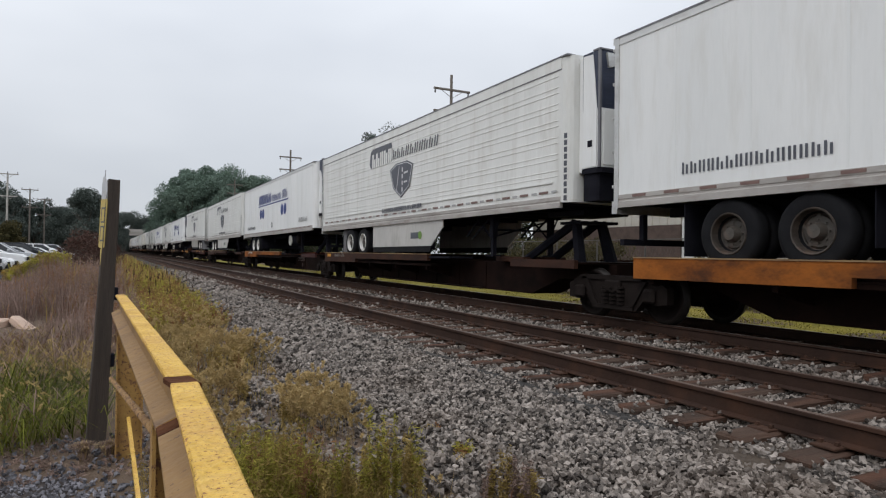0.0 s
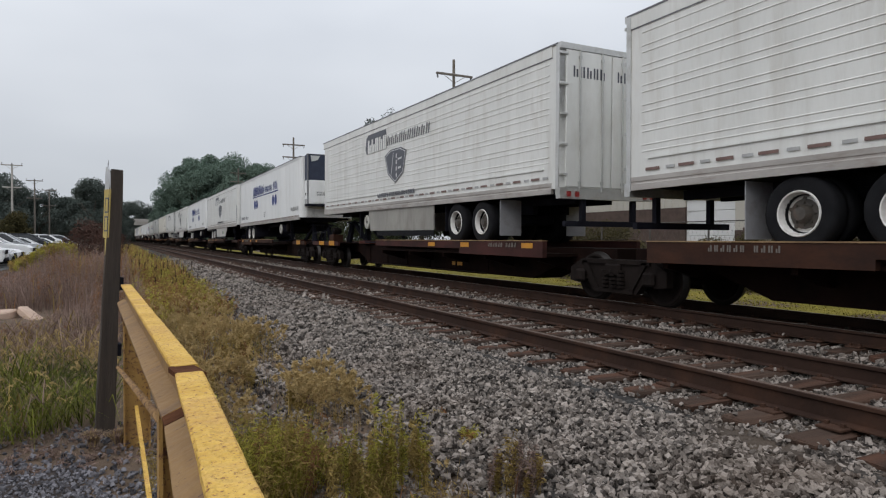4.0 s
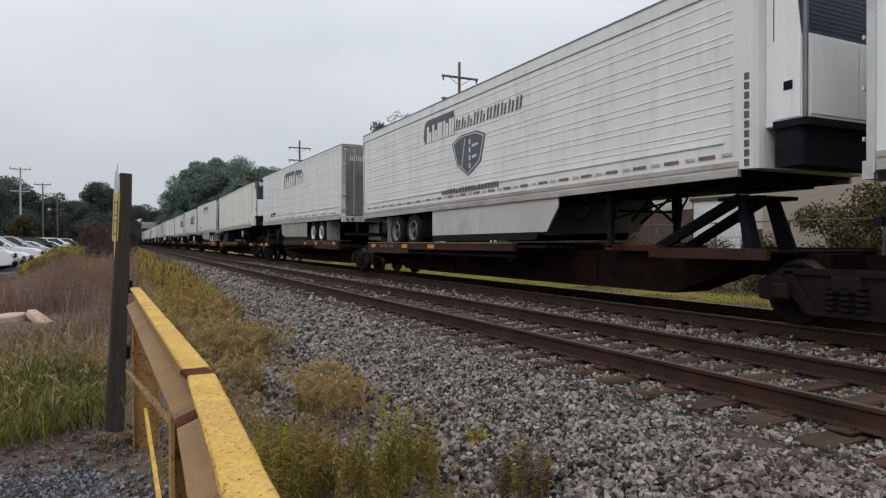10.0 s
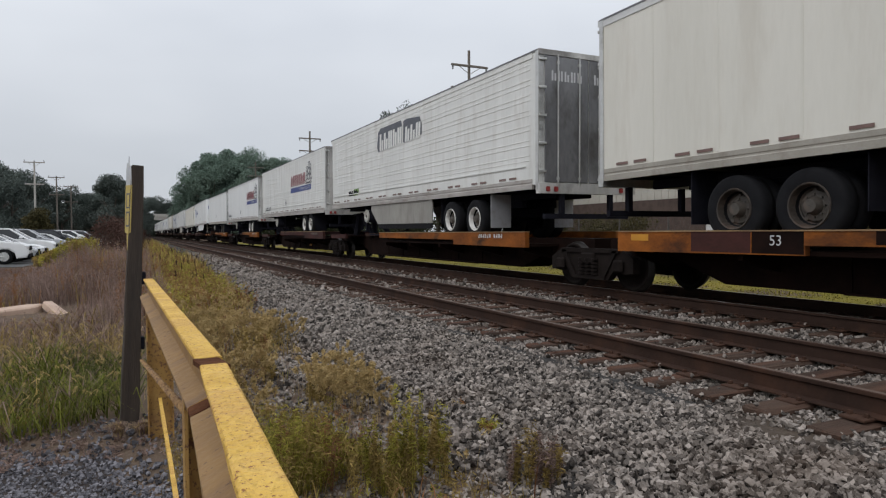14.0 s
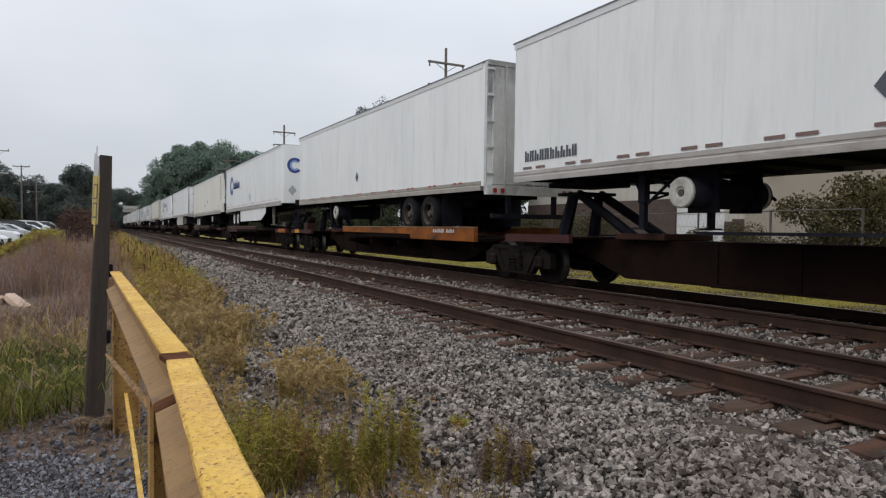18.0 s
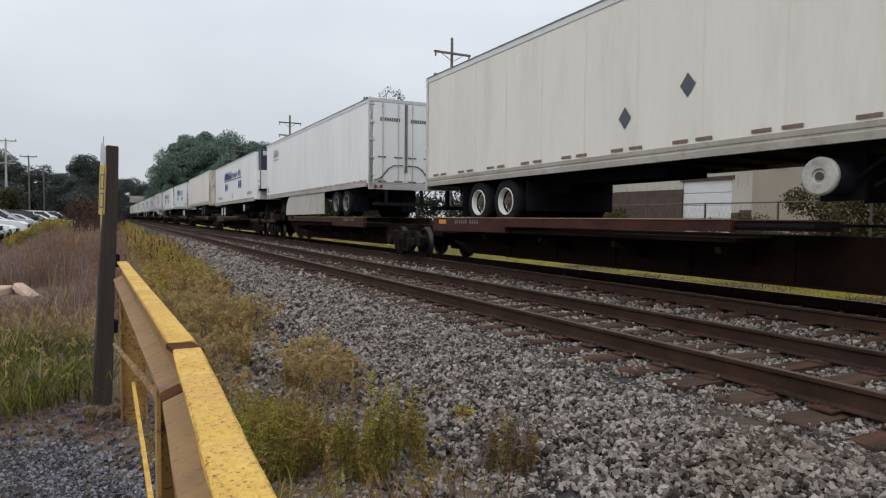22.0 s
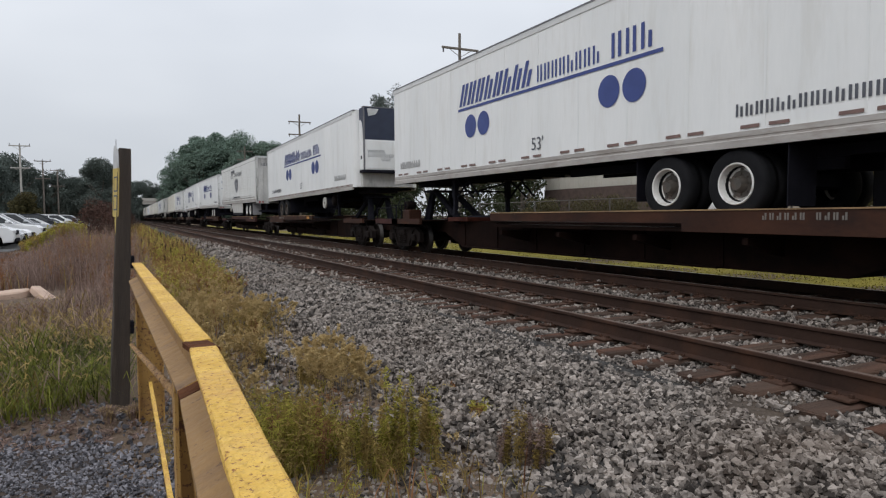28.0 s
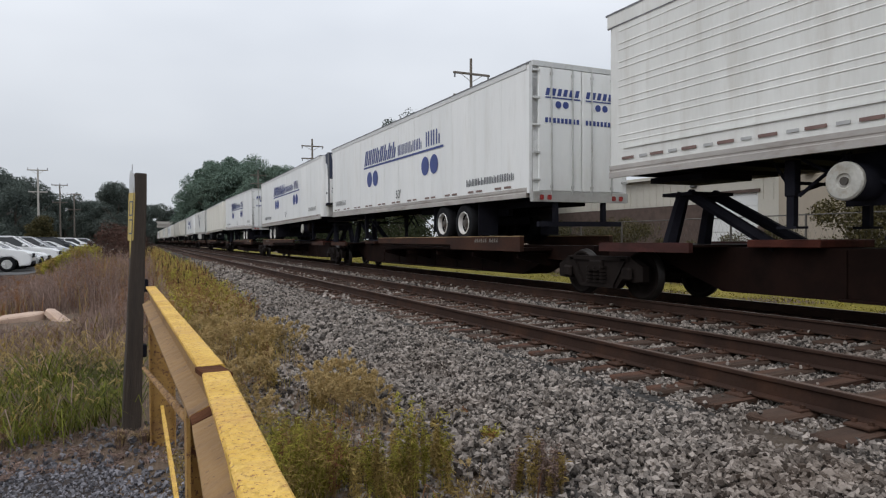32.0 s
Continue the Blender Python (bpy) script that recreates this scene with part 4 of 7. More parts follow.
        part("small_marking", strokes(bmesh.new(), 3.2, 3.72, 1.37, 1.53, 2, 0.1, x=-HALF - 0.017, seed=15, weight=0.5), "black", root)
    elif lv == "CLIP":
        u0 = spec.get("logo_at", 10.9)
        bm = strokes(bmesh.new(), u0, u0 + 3.3, 2.42, 3.0, 7, 0.25, seed=21, weight=0.28)
        part("name_marking", bm, "maroon", root, "maroon name marking")
        part("name_bar", plate(bmesh.new(), [(u0, 2.08), (u0 + 4.55, 2.08), (u0 + 4.55, 2.34), (u0, 2.34)]), "blue", root)
        if not far:
            part("bar_wording", words("CONTROLLED LOGISTICS", 0.2, u0 + 2.1, 2.14, x=-HALF - 0.016, mat="lightgrey"), None, root)
        bm = bmesh.new()

        def trace(pts, w=0.022):
            for (a, c), (d, e) in zip(pts, pts[1:]):
                n = Vector((d - a, e - c)).normalized() * w
                plate(bm, [(a - n.y, c + n.x), (a + n.y, c - n.x), (d + n.y, e - n.x), (d - n.y, e + n.x)])
        for m, (du, top, wide) in enumerate(((3.5, 0.75, 0.34), (3.85, 1.0, 0.42), (4.2, 0.85, 0.34))):
            for k in range(3):
                a, b, w = u0 + du + 0.07 * k, 2.62 + k * top * 0.29, wide * (1 - 0.22 * k)
                trace([(a, b), (a + w * 0.45, b - 0.04), (a + w, b + 0.03), (a + w + 0.07, b + top * 0.25), (a + w * 0.5 + 0.06, b + top * 0.21), (a + 0.05, b + top * 0.25), (a, b)])
        trace([(u0 + 3.35, 2.6), (u0 + 3.55, 2.46), (u0 + 4.1, 2.42), (u0 + 4.5, 2.5), (u0 + 4.75, 2.66)], 0.03)
        trace([(u0 + 3.3, 2.44), (u0 + 3.6, 2.39), (u0 + 4.0, 2.42), (u0 + 4.4, 2.38), (u0 + 4.7, 2.43)], 0.015)
        part("ship_marking", bm, "grey", root)
        part("number_marking", strokes(bmesh.new(), spec.get("number_at", 0.5), spec.get("number_at", 0.5) + 1.7, 1.28, 1.5, 10, 0, seed=4, weight=0.36), "grey", root)
        part("diamond", plate(bmesh.new(), [(7.45, 1.6), (7.6, 1.78), (7.75, 1.6), (7.6, 1.42)]), "grey", root)
        bm = bmesh.new()
        for i in range(7):
            a = -0.75 + i * 0.22
            bm.faces.new([bm.verts.new((px, rear + out * 0.045, pz)) for px, pz in ((a, 2.75), (a + 0.14, 2.75), (a + 0.2, 3.1), (a + 0.06, 3.1))])
        part("door_marking", bm, "maroon", root)
    elif lv == "CEL":
        for face in ("side", "end"):
            bm, bl = bmesh.new(), bmesh.new()
            u0, z0, k = (2.22, 2.62, 1.0) if face == "side" else (0.62, 2.84, 0.62)
            def at(u, z):
                return (-HALF - 0.016, -u, z) if face == "side" else (-HALF + u, front + (-out) * 0.006, z)
            outer, ring, core = 0.62 * k, 0.4 * k, 0.25 * k
            for r0, r1, b in ((ring, outer, bm), (core, ring, bl)):
                for i in range(20):
                    a0, a1 = 0.75 + i * 4.8 / 20, 0.75 + (i + 1) * 4.8 / 20
                    b.faces.new([b.verts.new(at(u0 + r * math.cos(a), z0 + r * math.sin(a))) for r, a in ((r0, a0), (r1, a0), (r1, a1), (r0, a1))])
            for i in range(7):
                c0 = u0 + (0.5 + i * 0.32) * k
                h = (0.55 if i in (0, 2, 4) else 0.42) * k
                for p in ([(c0, -0.25 * k), (c0 + 0.1 * k, -0.25 * k), (c0 + 0.2 * k, h - 0.25 * k), (c0 + 0.1 * k, h - 0.25 * k)], [(c0 + 0.19 * k, -0.25 * k), (c0 + 0.28 * k, -0.25 * k), (c0 + 0.36 * k, 0.1 * k), (c0 + 0.27 * k, 0.1 * k)], [(c0, -0.25 * k), (c0 + 0.28 * k, -0.25 * k), (c0 + 0.3 * k, -0.17 * k), (c0 + 0.02 * k, -0.17 * k)]):
                    bm.faces.new([bm.verts.new(at(a, z0 + b)) for a, b in p])
            part("name_marking", bm, "blue", root, "blue ring and name marking")
            part("ring_marking", bl, "skyblue", root)
        for u, z, f in ((8.29, 1.6, "side"), (0.5, 1.6, "end")):
            bm = bmesh.new()
            pts = [(u - 0.22, z), (u, z + 0.26), (u + 0.22, z), (u, z - 0.26)]
            bm.faces.new([bm.verts.new((-HALF - 0.016, -a, b) if f == "side" else (-HALF + a, front + (-out) * 0.006, b)) for a, b in pts])
            part("diamond", bm, "faded", root)
    elif lv == "TAIL":
        part("small_marking", strokes(bmesh.new(), 1.8, 2.95, 3.0, 3.4, 6, 0.05, seed=31, weight=0.24), "faded", root)
        bm = plate(bmesh.new(), [(1.8, 2.84), (2.95, 2.84), (2.95, 2.92), (1.8, 2.92)])
        part("small_bar", bm, "faded", root)
        part("length_mark", words("53", 0.32, 0.33, 1.33), "grey", root)
        part("number_marking", plate(bmesh.new(), [(0.3, 1.235), (0.75, 1.235), (0.75, 1.295), (0.3, 1.295)]), "blue", root)
        for s, a in ((-1, -0.95), (1, 0.2)):
            bm = bmesh.new()
            for i in range(9):
                b = a + i * 0.085
                bm.faces.new([bm.verts.new((px, rear + out * 0.045, pz)) for px, pz in ((b, 3.1), (b + 0.06, 3.1), (b + 0.075, 3.22), (b + 0.015, 3.22))])
            part("door_marking", bm, "grey", root)
            for z in (1.85, 1.02):
                for k in (0.25, 0.75):
                    bm = box(bmesh.new(), *sorted((s * (k - 0.16) * 1.2, s * (k + 0.1) * 1.2)), *sorted((rear + out * 0.04, rear + out * 0.046)), z, z + 0.05)
                    part("door_reflector", bm, "dullred", root)
        bm = bmesh.new()
        for s in (-1, 1):
            pts = [(s * 1.15, BOT + 0.2), (s * 0.9, BOT + 0.3), (s * 0.65, BOT + 0.6), (s * 0.45, BOT + 0.72), (s * 0.1, BOT + 0.74)]
            for p, q in zip(pts, pts[1:]):
                tube(bm, (p[0], rear + out * 0.06, p[1]), (q[0], rear + out * 0.06, q[1]), 0.016, seg=6)
        part("tail_fairing_frame", bm, "black", root)
        bm = box(bmesh.new(), -0.02, 0.07, *sorted((rear + out * 0.05, rear + out * 0.075)), BOT + 0.5, TOP - 0.15)
        part("tail_fairing", bm, "roofrail", root)
    elif lv in ("PLAIN", "ILH", "BEIGE"):
        rnd = random.Random(spec.get("seed", 3))
        for u, z in spec.get("diamonds", ((5.2, 1.75),)):
            part("diamond", plate(bmesh.new(), [(u - 0.15, z), (u, z + 0.19), (u + 0.15, z), (u, z - 0.19)]), spec.get("diamond", "faded"), root)
        for u, z in spec.get("patches", ()):
            bm = bmesh.new()
            for a, b, c, d in ((0, 0, 0.4, 0.02), (0, 0.38, 0.4, 0.4), (0, 0, 0.02, 0.4), (0.38, 0, 0.4, 0.4)):
                plate(bm, [(u + a, z + b), (u + c, z + b), (u + c, z + d), (u + a, z + d)])
            part("placard_holder", bm, "alu", root)
        if lv == "ILH" and not far:
            bm = bmesh.new()
            for i in range(11):
                z = 3.5 - i * 0.16
                corner_bar(bm, z, 0.11)
            part("number_marking", bm, "grey", root)
            part("length_mark", words("53", 0.3, LEN - 1.3, BOT + 0.42), "grey", root)


def label_for(s):
    end = "doors first" if s["way"] == "D" else "nose first"
    return s["text"] + ", riding " + end


SPECS = {
    "ALL": dict(livery="ALL", style="smooth_reefer", text="white smooth-sided trailer with blue name and discs"),
    "ALLD": dict(livery="ALL", style="smooth", text="white dry van trailer with blue name and discs"),
    "PRIME": dict(livery="PRIME", style="rib", paint="rib", skirt=(5.7, 10.8), skirt_paint="skirtpale", text="ribbed white refrigerated trailer with dark shield marking"),
    "INC": dict(livery="INC", style="rib", paint="rib", skirt=(5.6, 11.0), tank=True, doors="grimedark", text="ribbed white trailer with sooty doors and grey marking"),
    "CLIP": dict(livery="CLIP", style="smooth", rim="rim", doors="grime", text="white trailer with maroon name and blue bar"),
    "CEL": dict(livery="CEL", style="post", skirt=(5.1, 12.3), slope=1.2, skirt_cut=0.3, gear=3.7, text="white posted trailer with blue ring marking"),
    "TAIL": dict(livery="TAIL", style="smooth", skirt=(5.3, 10.9), slope=-0.9, skirt_low=-0.03, skirt_paint="dustyskirt", rim="rimgrey", axles=(2.55, 3.77), text="white dry van trailer with tail fairing"),
    "ILH": dict(livery="ILH", style="smooth_reefer", paint="cream", patches=((14.9, 1.8), (14.9, 2.55)), diamonds=((7.8, 1.65),), text="weathered off-white refrigerated trailer"),
    "PLAIN": dict(livery="PLAIN", style="smooth", paint="cream", doors="grime", rim="rimrust", text="plain off-white dry van trailer"),
    "BEIGE": dict(livery="BEIGE", style="smooth", paint="cream", doors="rustdoor", rim="rimrust", text="beige trailer with rust-stained doors"),
}
# (trailing end along the train, kind, way it rides, changes)
CONSIST = [
    (8.71, "ALL", "N", dict(rim="rimrust", axles=(2.31, 3.57), web_at=1.5, sill=0)), (26.14, "PRIME", "N", dict(tank=False, axles=(3.37, 4.68), sill=1)), (43.55, "ALL", "N", dict(axles=(3.0, 4.26), sill=0)), (60.82, "PRIME", "N", dict(tank=False, sill=1)),
    (78.89, "PRIME", "D", dict(lift=0.08, logo_at=5.1, sill=2, skirt_paint="skirtgrey", tank_at=11.15, slope=0.15)), (98.81, "ALL", "N", dict(web_at=0.52, number_at=14.3, sill=1, sat=True)), (116.49, "PRIME", "N", dict(skirt=(5.7, 11.2), tank=False, axles=(3.23, 4.56), sill=1)), (134.4, "ALL", "N", dict(axles=(3.55, 4.8), sill=1, disc_shift=0.42)),
    (152.08, "PRIME", "N", dict(axles=(2.98, 4.31), sill=1, rim="rimgrey", eco=False, tank=False, skirt=(5.7, 11.6), slope=0.4, logo_at=5.2)), (170.79, "INC", "D", dict(axles=(3.16, 4.5), sill=1, skirt_paint="skirtgrey", tank_at=10.87)), (190.54, "ILH", "N", dict(drop=0.26, rim="rimrust", axles=(2.93, 4.1), sill=0)), (208.75, "INC", "D", dict(drop=0.24, axles=(3.0, 4.41), sill=0, skirt_paint="skirtgrey")),
    (225.85, "CLIP", "D", dict(style="rib", paint="rib", number_at=1.3, logo_at=8.9, sill=2)), (243.39, "CLIP", "D", dict(axles=(3.06, 4.31), tank=True, tank_at=11.56, sill=0)), (260.57, "PLAIN", "D", dict(paint="white", style="smooth_reefer", tank_at=11.19, diamonds=((7.54, 1.68),), diamond="grey", sill=0)),
    (279.74, "CEL", "N", dict(lift=0.1, axles=(2.9, 4.17), sill=2)), (298.31, "ILH", "N", dict(axles=(2.8, 4.0), patches=(), tank_at=11.2, diamonds=((7.8, 1.68), (9.15, 2.0)), diamond="grey", sill=2)), (318.91, "TAIL", "D", dict(sill=1, tilt=-0.35)),
    (338.28, "ALL", "N", dict(axles=(3.1, 4.38), sill=1, disc_shift=0.42, tank_at=12.0, sat=True, wording=False)), (358.43, "BEIGE", "D", dict(axles=(3.71, 5.05), sill=1, tilt=-0.35)), (376.69, "ALLD", "D", dict(axles=(3.17, 4.5), web_at=13.0, number_at=0.6, sill=1)), (396.74, "ALL", "N", dict(rim="rimrust", axles=(3.42, 4.58), sill=1)),
    (416.72, "PRIME", "D", dict(lift=0.08, axles=(2.59, 3.94), doors="grime", sill=2)), (435.33, "ALLD", "D", dict(axles=(3.43, 4.74), web_at=13.0, number_at=0.6, sill=1)), (453.28, "ALL", "N", dict(sill=1)), (473.48, "ALLD", "D", dict(sill=1)),
]
JOINTS_DOUBLE = {5, 10, 15, 18, 21}     # trailers whose car starts a new articulated set
FAR_KINDS = ["PLAIN", "PRIME", "ALL", "PLAIN", "ILH", "PLAIN", "ALLD", "PLAIN", "PRIME", "PLAIN", "PLAIN", "ALL", "PLAIN", "ILH", "PLAIN", "PRIME", "PLAIN", "ALL"]
for i, k in enumerate(FAR_KINDS):
    CONSIST.append((473.48 + 18.6 * (i + 1), k, "ND"[i % 2], {}))


# ---- rail cars ----
SILLS = ("orange", "sill_rust", "sill_dark")


def car_unit(L, T, way, next_gap, prev_gap, far, sill, up, brake=False, after=False, tag=0):
    """One platform of an articulated spine car; local y=0 at the trailer's trailing end; z=0 at the rail."""
    root = thing("spine_car", "dark brown articulated spine car with worn orange deck edges", "rail car", group="spine cars of the train")
    flip = way == "D"
    rise = up
    if tag in (10, 11):
        up = 0.0

    def Y(d):
        return -d if not flip else -LEN + d
    # deep centre beam
    e0, e1 = next_gap / 2 - 0.25, -LEN - prev_gap / 2 + 0.25
    k0, k1 = 3.6 if brake else 1.7, 3.6 if after else 1.7
    prof = [(e0, 0.98), (e0, 0.62), (e0 - k0, 0.66), (e0 - k0 - 1.15, 0.25), (e1 + k1 + 1.15, 0.25), (e1 + k1, 0.66), (e1, 0.62), (e1, 0.98)]
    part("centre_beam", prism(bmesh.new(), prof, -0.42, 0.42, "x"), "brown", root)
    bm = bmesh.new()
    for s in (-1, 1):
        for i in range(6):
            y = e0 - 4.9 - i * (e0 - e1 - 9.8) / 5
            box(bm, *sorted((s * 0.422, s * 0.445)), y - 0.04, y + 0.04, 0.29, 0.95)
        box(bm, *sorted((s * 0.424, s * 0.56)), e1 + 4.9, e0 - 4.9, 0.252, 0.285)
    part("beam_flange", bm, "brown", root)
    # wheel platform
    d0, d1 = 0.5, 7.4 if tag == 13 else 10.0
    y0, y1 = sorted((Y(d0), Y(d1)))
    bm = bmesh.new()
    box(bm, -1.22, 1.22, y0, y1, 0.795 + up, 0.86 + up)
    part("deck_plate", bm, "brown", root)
    for s in (-1, 1):
        bm = bmesh.new()
        xs = sorted((s * 1.222, s * 1.33))
        ya, yb = (Y(d0), Y(d0 + 3.6))
        prism(bm, [(ya, 1.12 + up), (ya, 0.78 + up), (yb, 0.8 + up), (yb, 0.93 + up), (Y(d1), 0.95 + up), (Y(d1), 1.12 + up)], *xs, "x")
        part("side_sill", bm, SILLS[sill], root, ("worn orange side sill", "rusty brown side sill", "dark red-brown side sill")[sill])
        part("sill_edge", box(bmesh.new(), *sorted((s * 1.21, s * 1.345)), y0, y1, 1.121 + up, 1.14 + up), "deck_edge", root)
        if not far:
            for a in (8.6,) if tag == 21 else (0.9,) if tag == 22 else (0.35, 3.1, 5.0)[:3 if tag in (4, 5, 6, 8, 9) else (1 if tag % 3 == 1 else 0)]:
                bm = box(bmesh.new(), *sorted((s * 1.331, s * 1.336)), *sorted((Y(d0 + a), Y(d0 + a + 0.42))), 0.97 + up, 1.08 + up)
                part("reflector", bm, "yellowpatch", root)
    for i in range(5):
        y = y0 + 0.3 + i * (y1 - y0 - 0.6) / 4
        bm = bmesh.new()
        prism(bm, [(-1.22, 0.79), (1.22, 0.79), (1.22, 0.7), (0.42, 0.5), (-0.42, 0.5), (-1.22, 0.7)], y - 0.05, y + 0.05, "y")
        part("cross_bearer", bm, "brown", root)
    # walkway beyond the platform
    y2, y3 = sorted((Y(d1 + 0.02), Y(11.2)))
    bm = bmesh.new()
    for s in (-1, 1):
        box(bm, *sorted((s * 0.55, s * 1.28)), y2, y3, 1.03 + up, 1.075 + up)
    part("walkway", bm, "black", root)
    # hitch
    yh = Y(LEN - 0.95)
    fw = -1 if not flip else 1
    head = part("trailer_hitch", box(bmesh.new(), -0.5, 0.5, yh - 0.35, yh + 0.35, BOT + DECK - 0.16 + rise, BOT + DECK - 0.1 + rise), "black", root)
    for s in (-0.42, 0.42):
        part("upright", tube(bmesh.new(), (s, yh + fw * 0.25, 0.98), (s * 0.8, yh, BOT + DECK - 0.1 + rise), 0.14, 0.11, 6), "black", head)
        part("strut", tube(bmesh.new(), (s * 0.9, yh - fw * 1.9, 0.98), (s * 0.7, yh - fw * 0.1, BOT + DECK - 0.12 + rise), 0.095, seg=6), "black", head)
    if not far:
        part("strut_foot", rbox(-0.62, 0.62, *sorted((yh - fw * 1.55, yh - fw * 2.75)), 0.982, 1.1, 0.015), "sill_rust" if tag % 2 else "sill_red", root, "red-brown foot of the hitch's struts")
    # end platform over the truck at the hitch end
    nose_out = 0.75 if after and not flip else 0.2
    ya, yb = sorted((Y(LEN - 2.2 + nose_out), Y(LEN + nose_out)))
    for s in (-1, 1):
        bm = box(bmesh.new(), *sorted((s * 1.22, s * 1.31)), ya, yb, 0.9, 1.06)
        part("end_sill", bm, "sill_dark" if sill != 1 else "sill_rust", root)
        if tag in (4, 5, 9, 10, 15):
            mid = Y(LEN - 1.15 + (0.75 if nose_out > 0.5 else 0) + (0.25 if tag == 15 else 0))
            half = 0.65 if tag == 15 else 0.35
            part("end_panel", box(bmesh.new(), *sorted((s * 1.311, s * 1.317)), mid - half, mid + half, 0.9, 1.085), "panelorange" if tag == 15 else "yellowpatch", root, "worn orange panel on the end sill")
    bm = box(bmesh.new(), -1.21, 1.21, ya, yb, 0.985, 1.02)
    part("end_plate", bm, "brown", root)
    if not far:
        bm = box(bmesh.new(), -0.428, -0.4225, e1 + 6.3, e1 + 6.9, 0.42, 0.52)
        if tag in (4, 7, 12, 22):
            part("beam_reflector", bm, "yellowpatch", root)
        else:
            bm.free()
        ink = "oldmark" if sill else "lightgrey"
        for k in (0, 1, 2, 3, 5, 6, 7, 8, 9, 10) if tag else ():
            y = Y(7.3) + k * 0.19 if tag == 10 else min(Y(1.5), Y(2.9)) - (1.3 if tag == 21 else 0) + k * 0.11
            me = cached(("number_bar", ink, k % 2), lambda: mesh_of(box(box(bmesh.new(), -0.005, 0, 0, 0.025, 0, 0.095), -0.005, 0, 0.04, 0.062, 0, 0.095 if k % 2 else 0.055), ink))
            part("number_bar", me, None, root).location = (-1.331, y, 0.985 + up)
        if tag == 10:
            for a, b, lo, mat in ((2.2, 3.28, 0.815, "sill_dark"), (3.3, 4.09, 0.815, "brown"), (5.0, 8.0, 0.955, "brown")):
                part("sill_panel", box(bmesh.new(), -1.333, -1.325, *sorted((Y(a), Y(b))), lo + up, 1.119 + up), mat, root, "dark painted panel on the sill")
            part("length_marking", words("53", 0.2, 3.58, 0.93 + up, x=-1.337, mat="lightgrey"), None, root, "white number 53")
    if tag == 2:
        bm = bmesh.new()

        def line(pts, w=0.018):
            for (a, c), (d, e) in zip(pts, pts[1:]):
                n = Vector((d - a, e - c)).normalized() * w
                bm.faces.new([bm.verts.new((-0.4265, -p, q)) for p, q in ((a - n.y, c + n.x), (a + n.y, c - n.x), (d + n.y, e - n.x), (d - n.y, e + n.x))])
        def finish():
            part("spray_mark", bm, "graffiti", root, "faded spray-painted stroke")
        for i in range(7):
            u = 10.28 + i * 0.2
            line([(u, 0.72 + 0.02 * (i % 2)), (u + 0.03, 0.86), (u + 0.12, 0.84 - 0.05 * (i % 3))])
            line([(u + 0.12, 0.86), (u + 0.13, 0.7), (u + 0.02, 0.69)])
            finish()
            bm = bmesh.new()
        line([(11.15 + 0.1 * math.cos(i * 0.6), 0.46 + 0.09 * math.sin(i * 0.6)) for i in range(12)], 0.012)
        line([(11.1, 0.42), (11.15, 0.52), (11.2, 0.42)], 0.012)
        finish()
    for here, by, bz in ((brake, 0.02, 1.5), (after and tag == 15, e1 - 0.08, 1.78)):
        if here and not far:
            bm = lathe([(-0.015, 0.22), (-0.015, 0.25), (0.015, 0.25), (0.015, 0.22), (-0.015, 0.22)], 20, False)
            for i in range(5):
                a = 2 * math.pi * i / 5
                tube(bm, (0, 0, 0), (0, 0.225 * math.cos(a), 0.225 * math.sin(a)), 0.014, seg=5)
            wheel = part("brake_wheel", bm, "black", root, "black spoked hand-brake wheel")
            wheel.matrix_local = pose(-0.88, by - (0.06 if tag == 15 else 0), bz, 0, 0, 96 if tag == 15 else 70)
            gear = part("brake_gear", lathe([(0.0, 0.03), (0.02, 0.13), (0.2, 0.15), (0.32, 0.12), (0.34, 0.03)], 14), "truck", root, "dark round brake gear housing")
            gear.location = (-0.86, by + 0.02, bz)
            if tag == 15:
                part("lever_box", rbox(-0.95, -0.7, by + 0.02, by + 0.26, bz + 0.42, bz + 0.7, 0.02), "black", root, "black box with a lever on the brake stand")
                bm = tube(bmesh.new(), (-0.82, by + 0.14, bz + 0.1), (-0.82, by + 0.14, bz + 0.42), 0.035, seg=8)
                tube(bm, (-0.82, by + 0.02, bz + 0.58), (-0.82, by - 0.16, bz + 0.6), 0.018, seg=6)
                tube(bm, (-0.87, by - 0.16, bz + 0.6), (-0.77, by - 0.16, bz + 0.6), 0.07, seg=10)
                part("brake_lever", bm, "black", root)
            part("brake_stand", rbox(-0.85, -0.68, by + 0.03, by + 0.25, 0.985, bz + 0.12, 0.015), "brown", root)
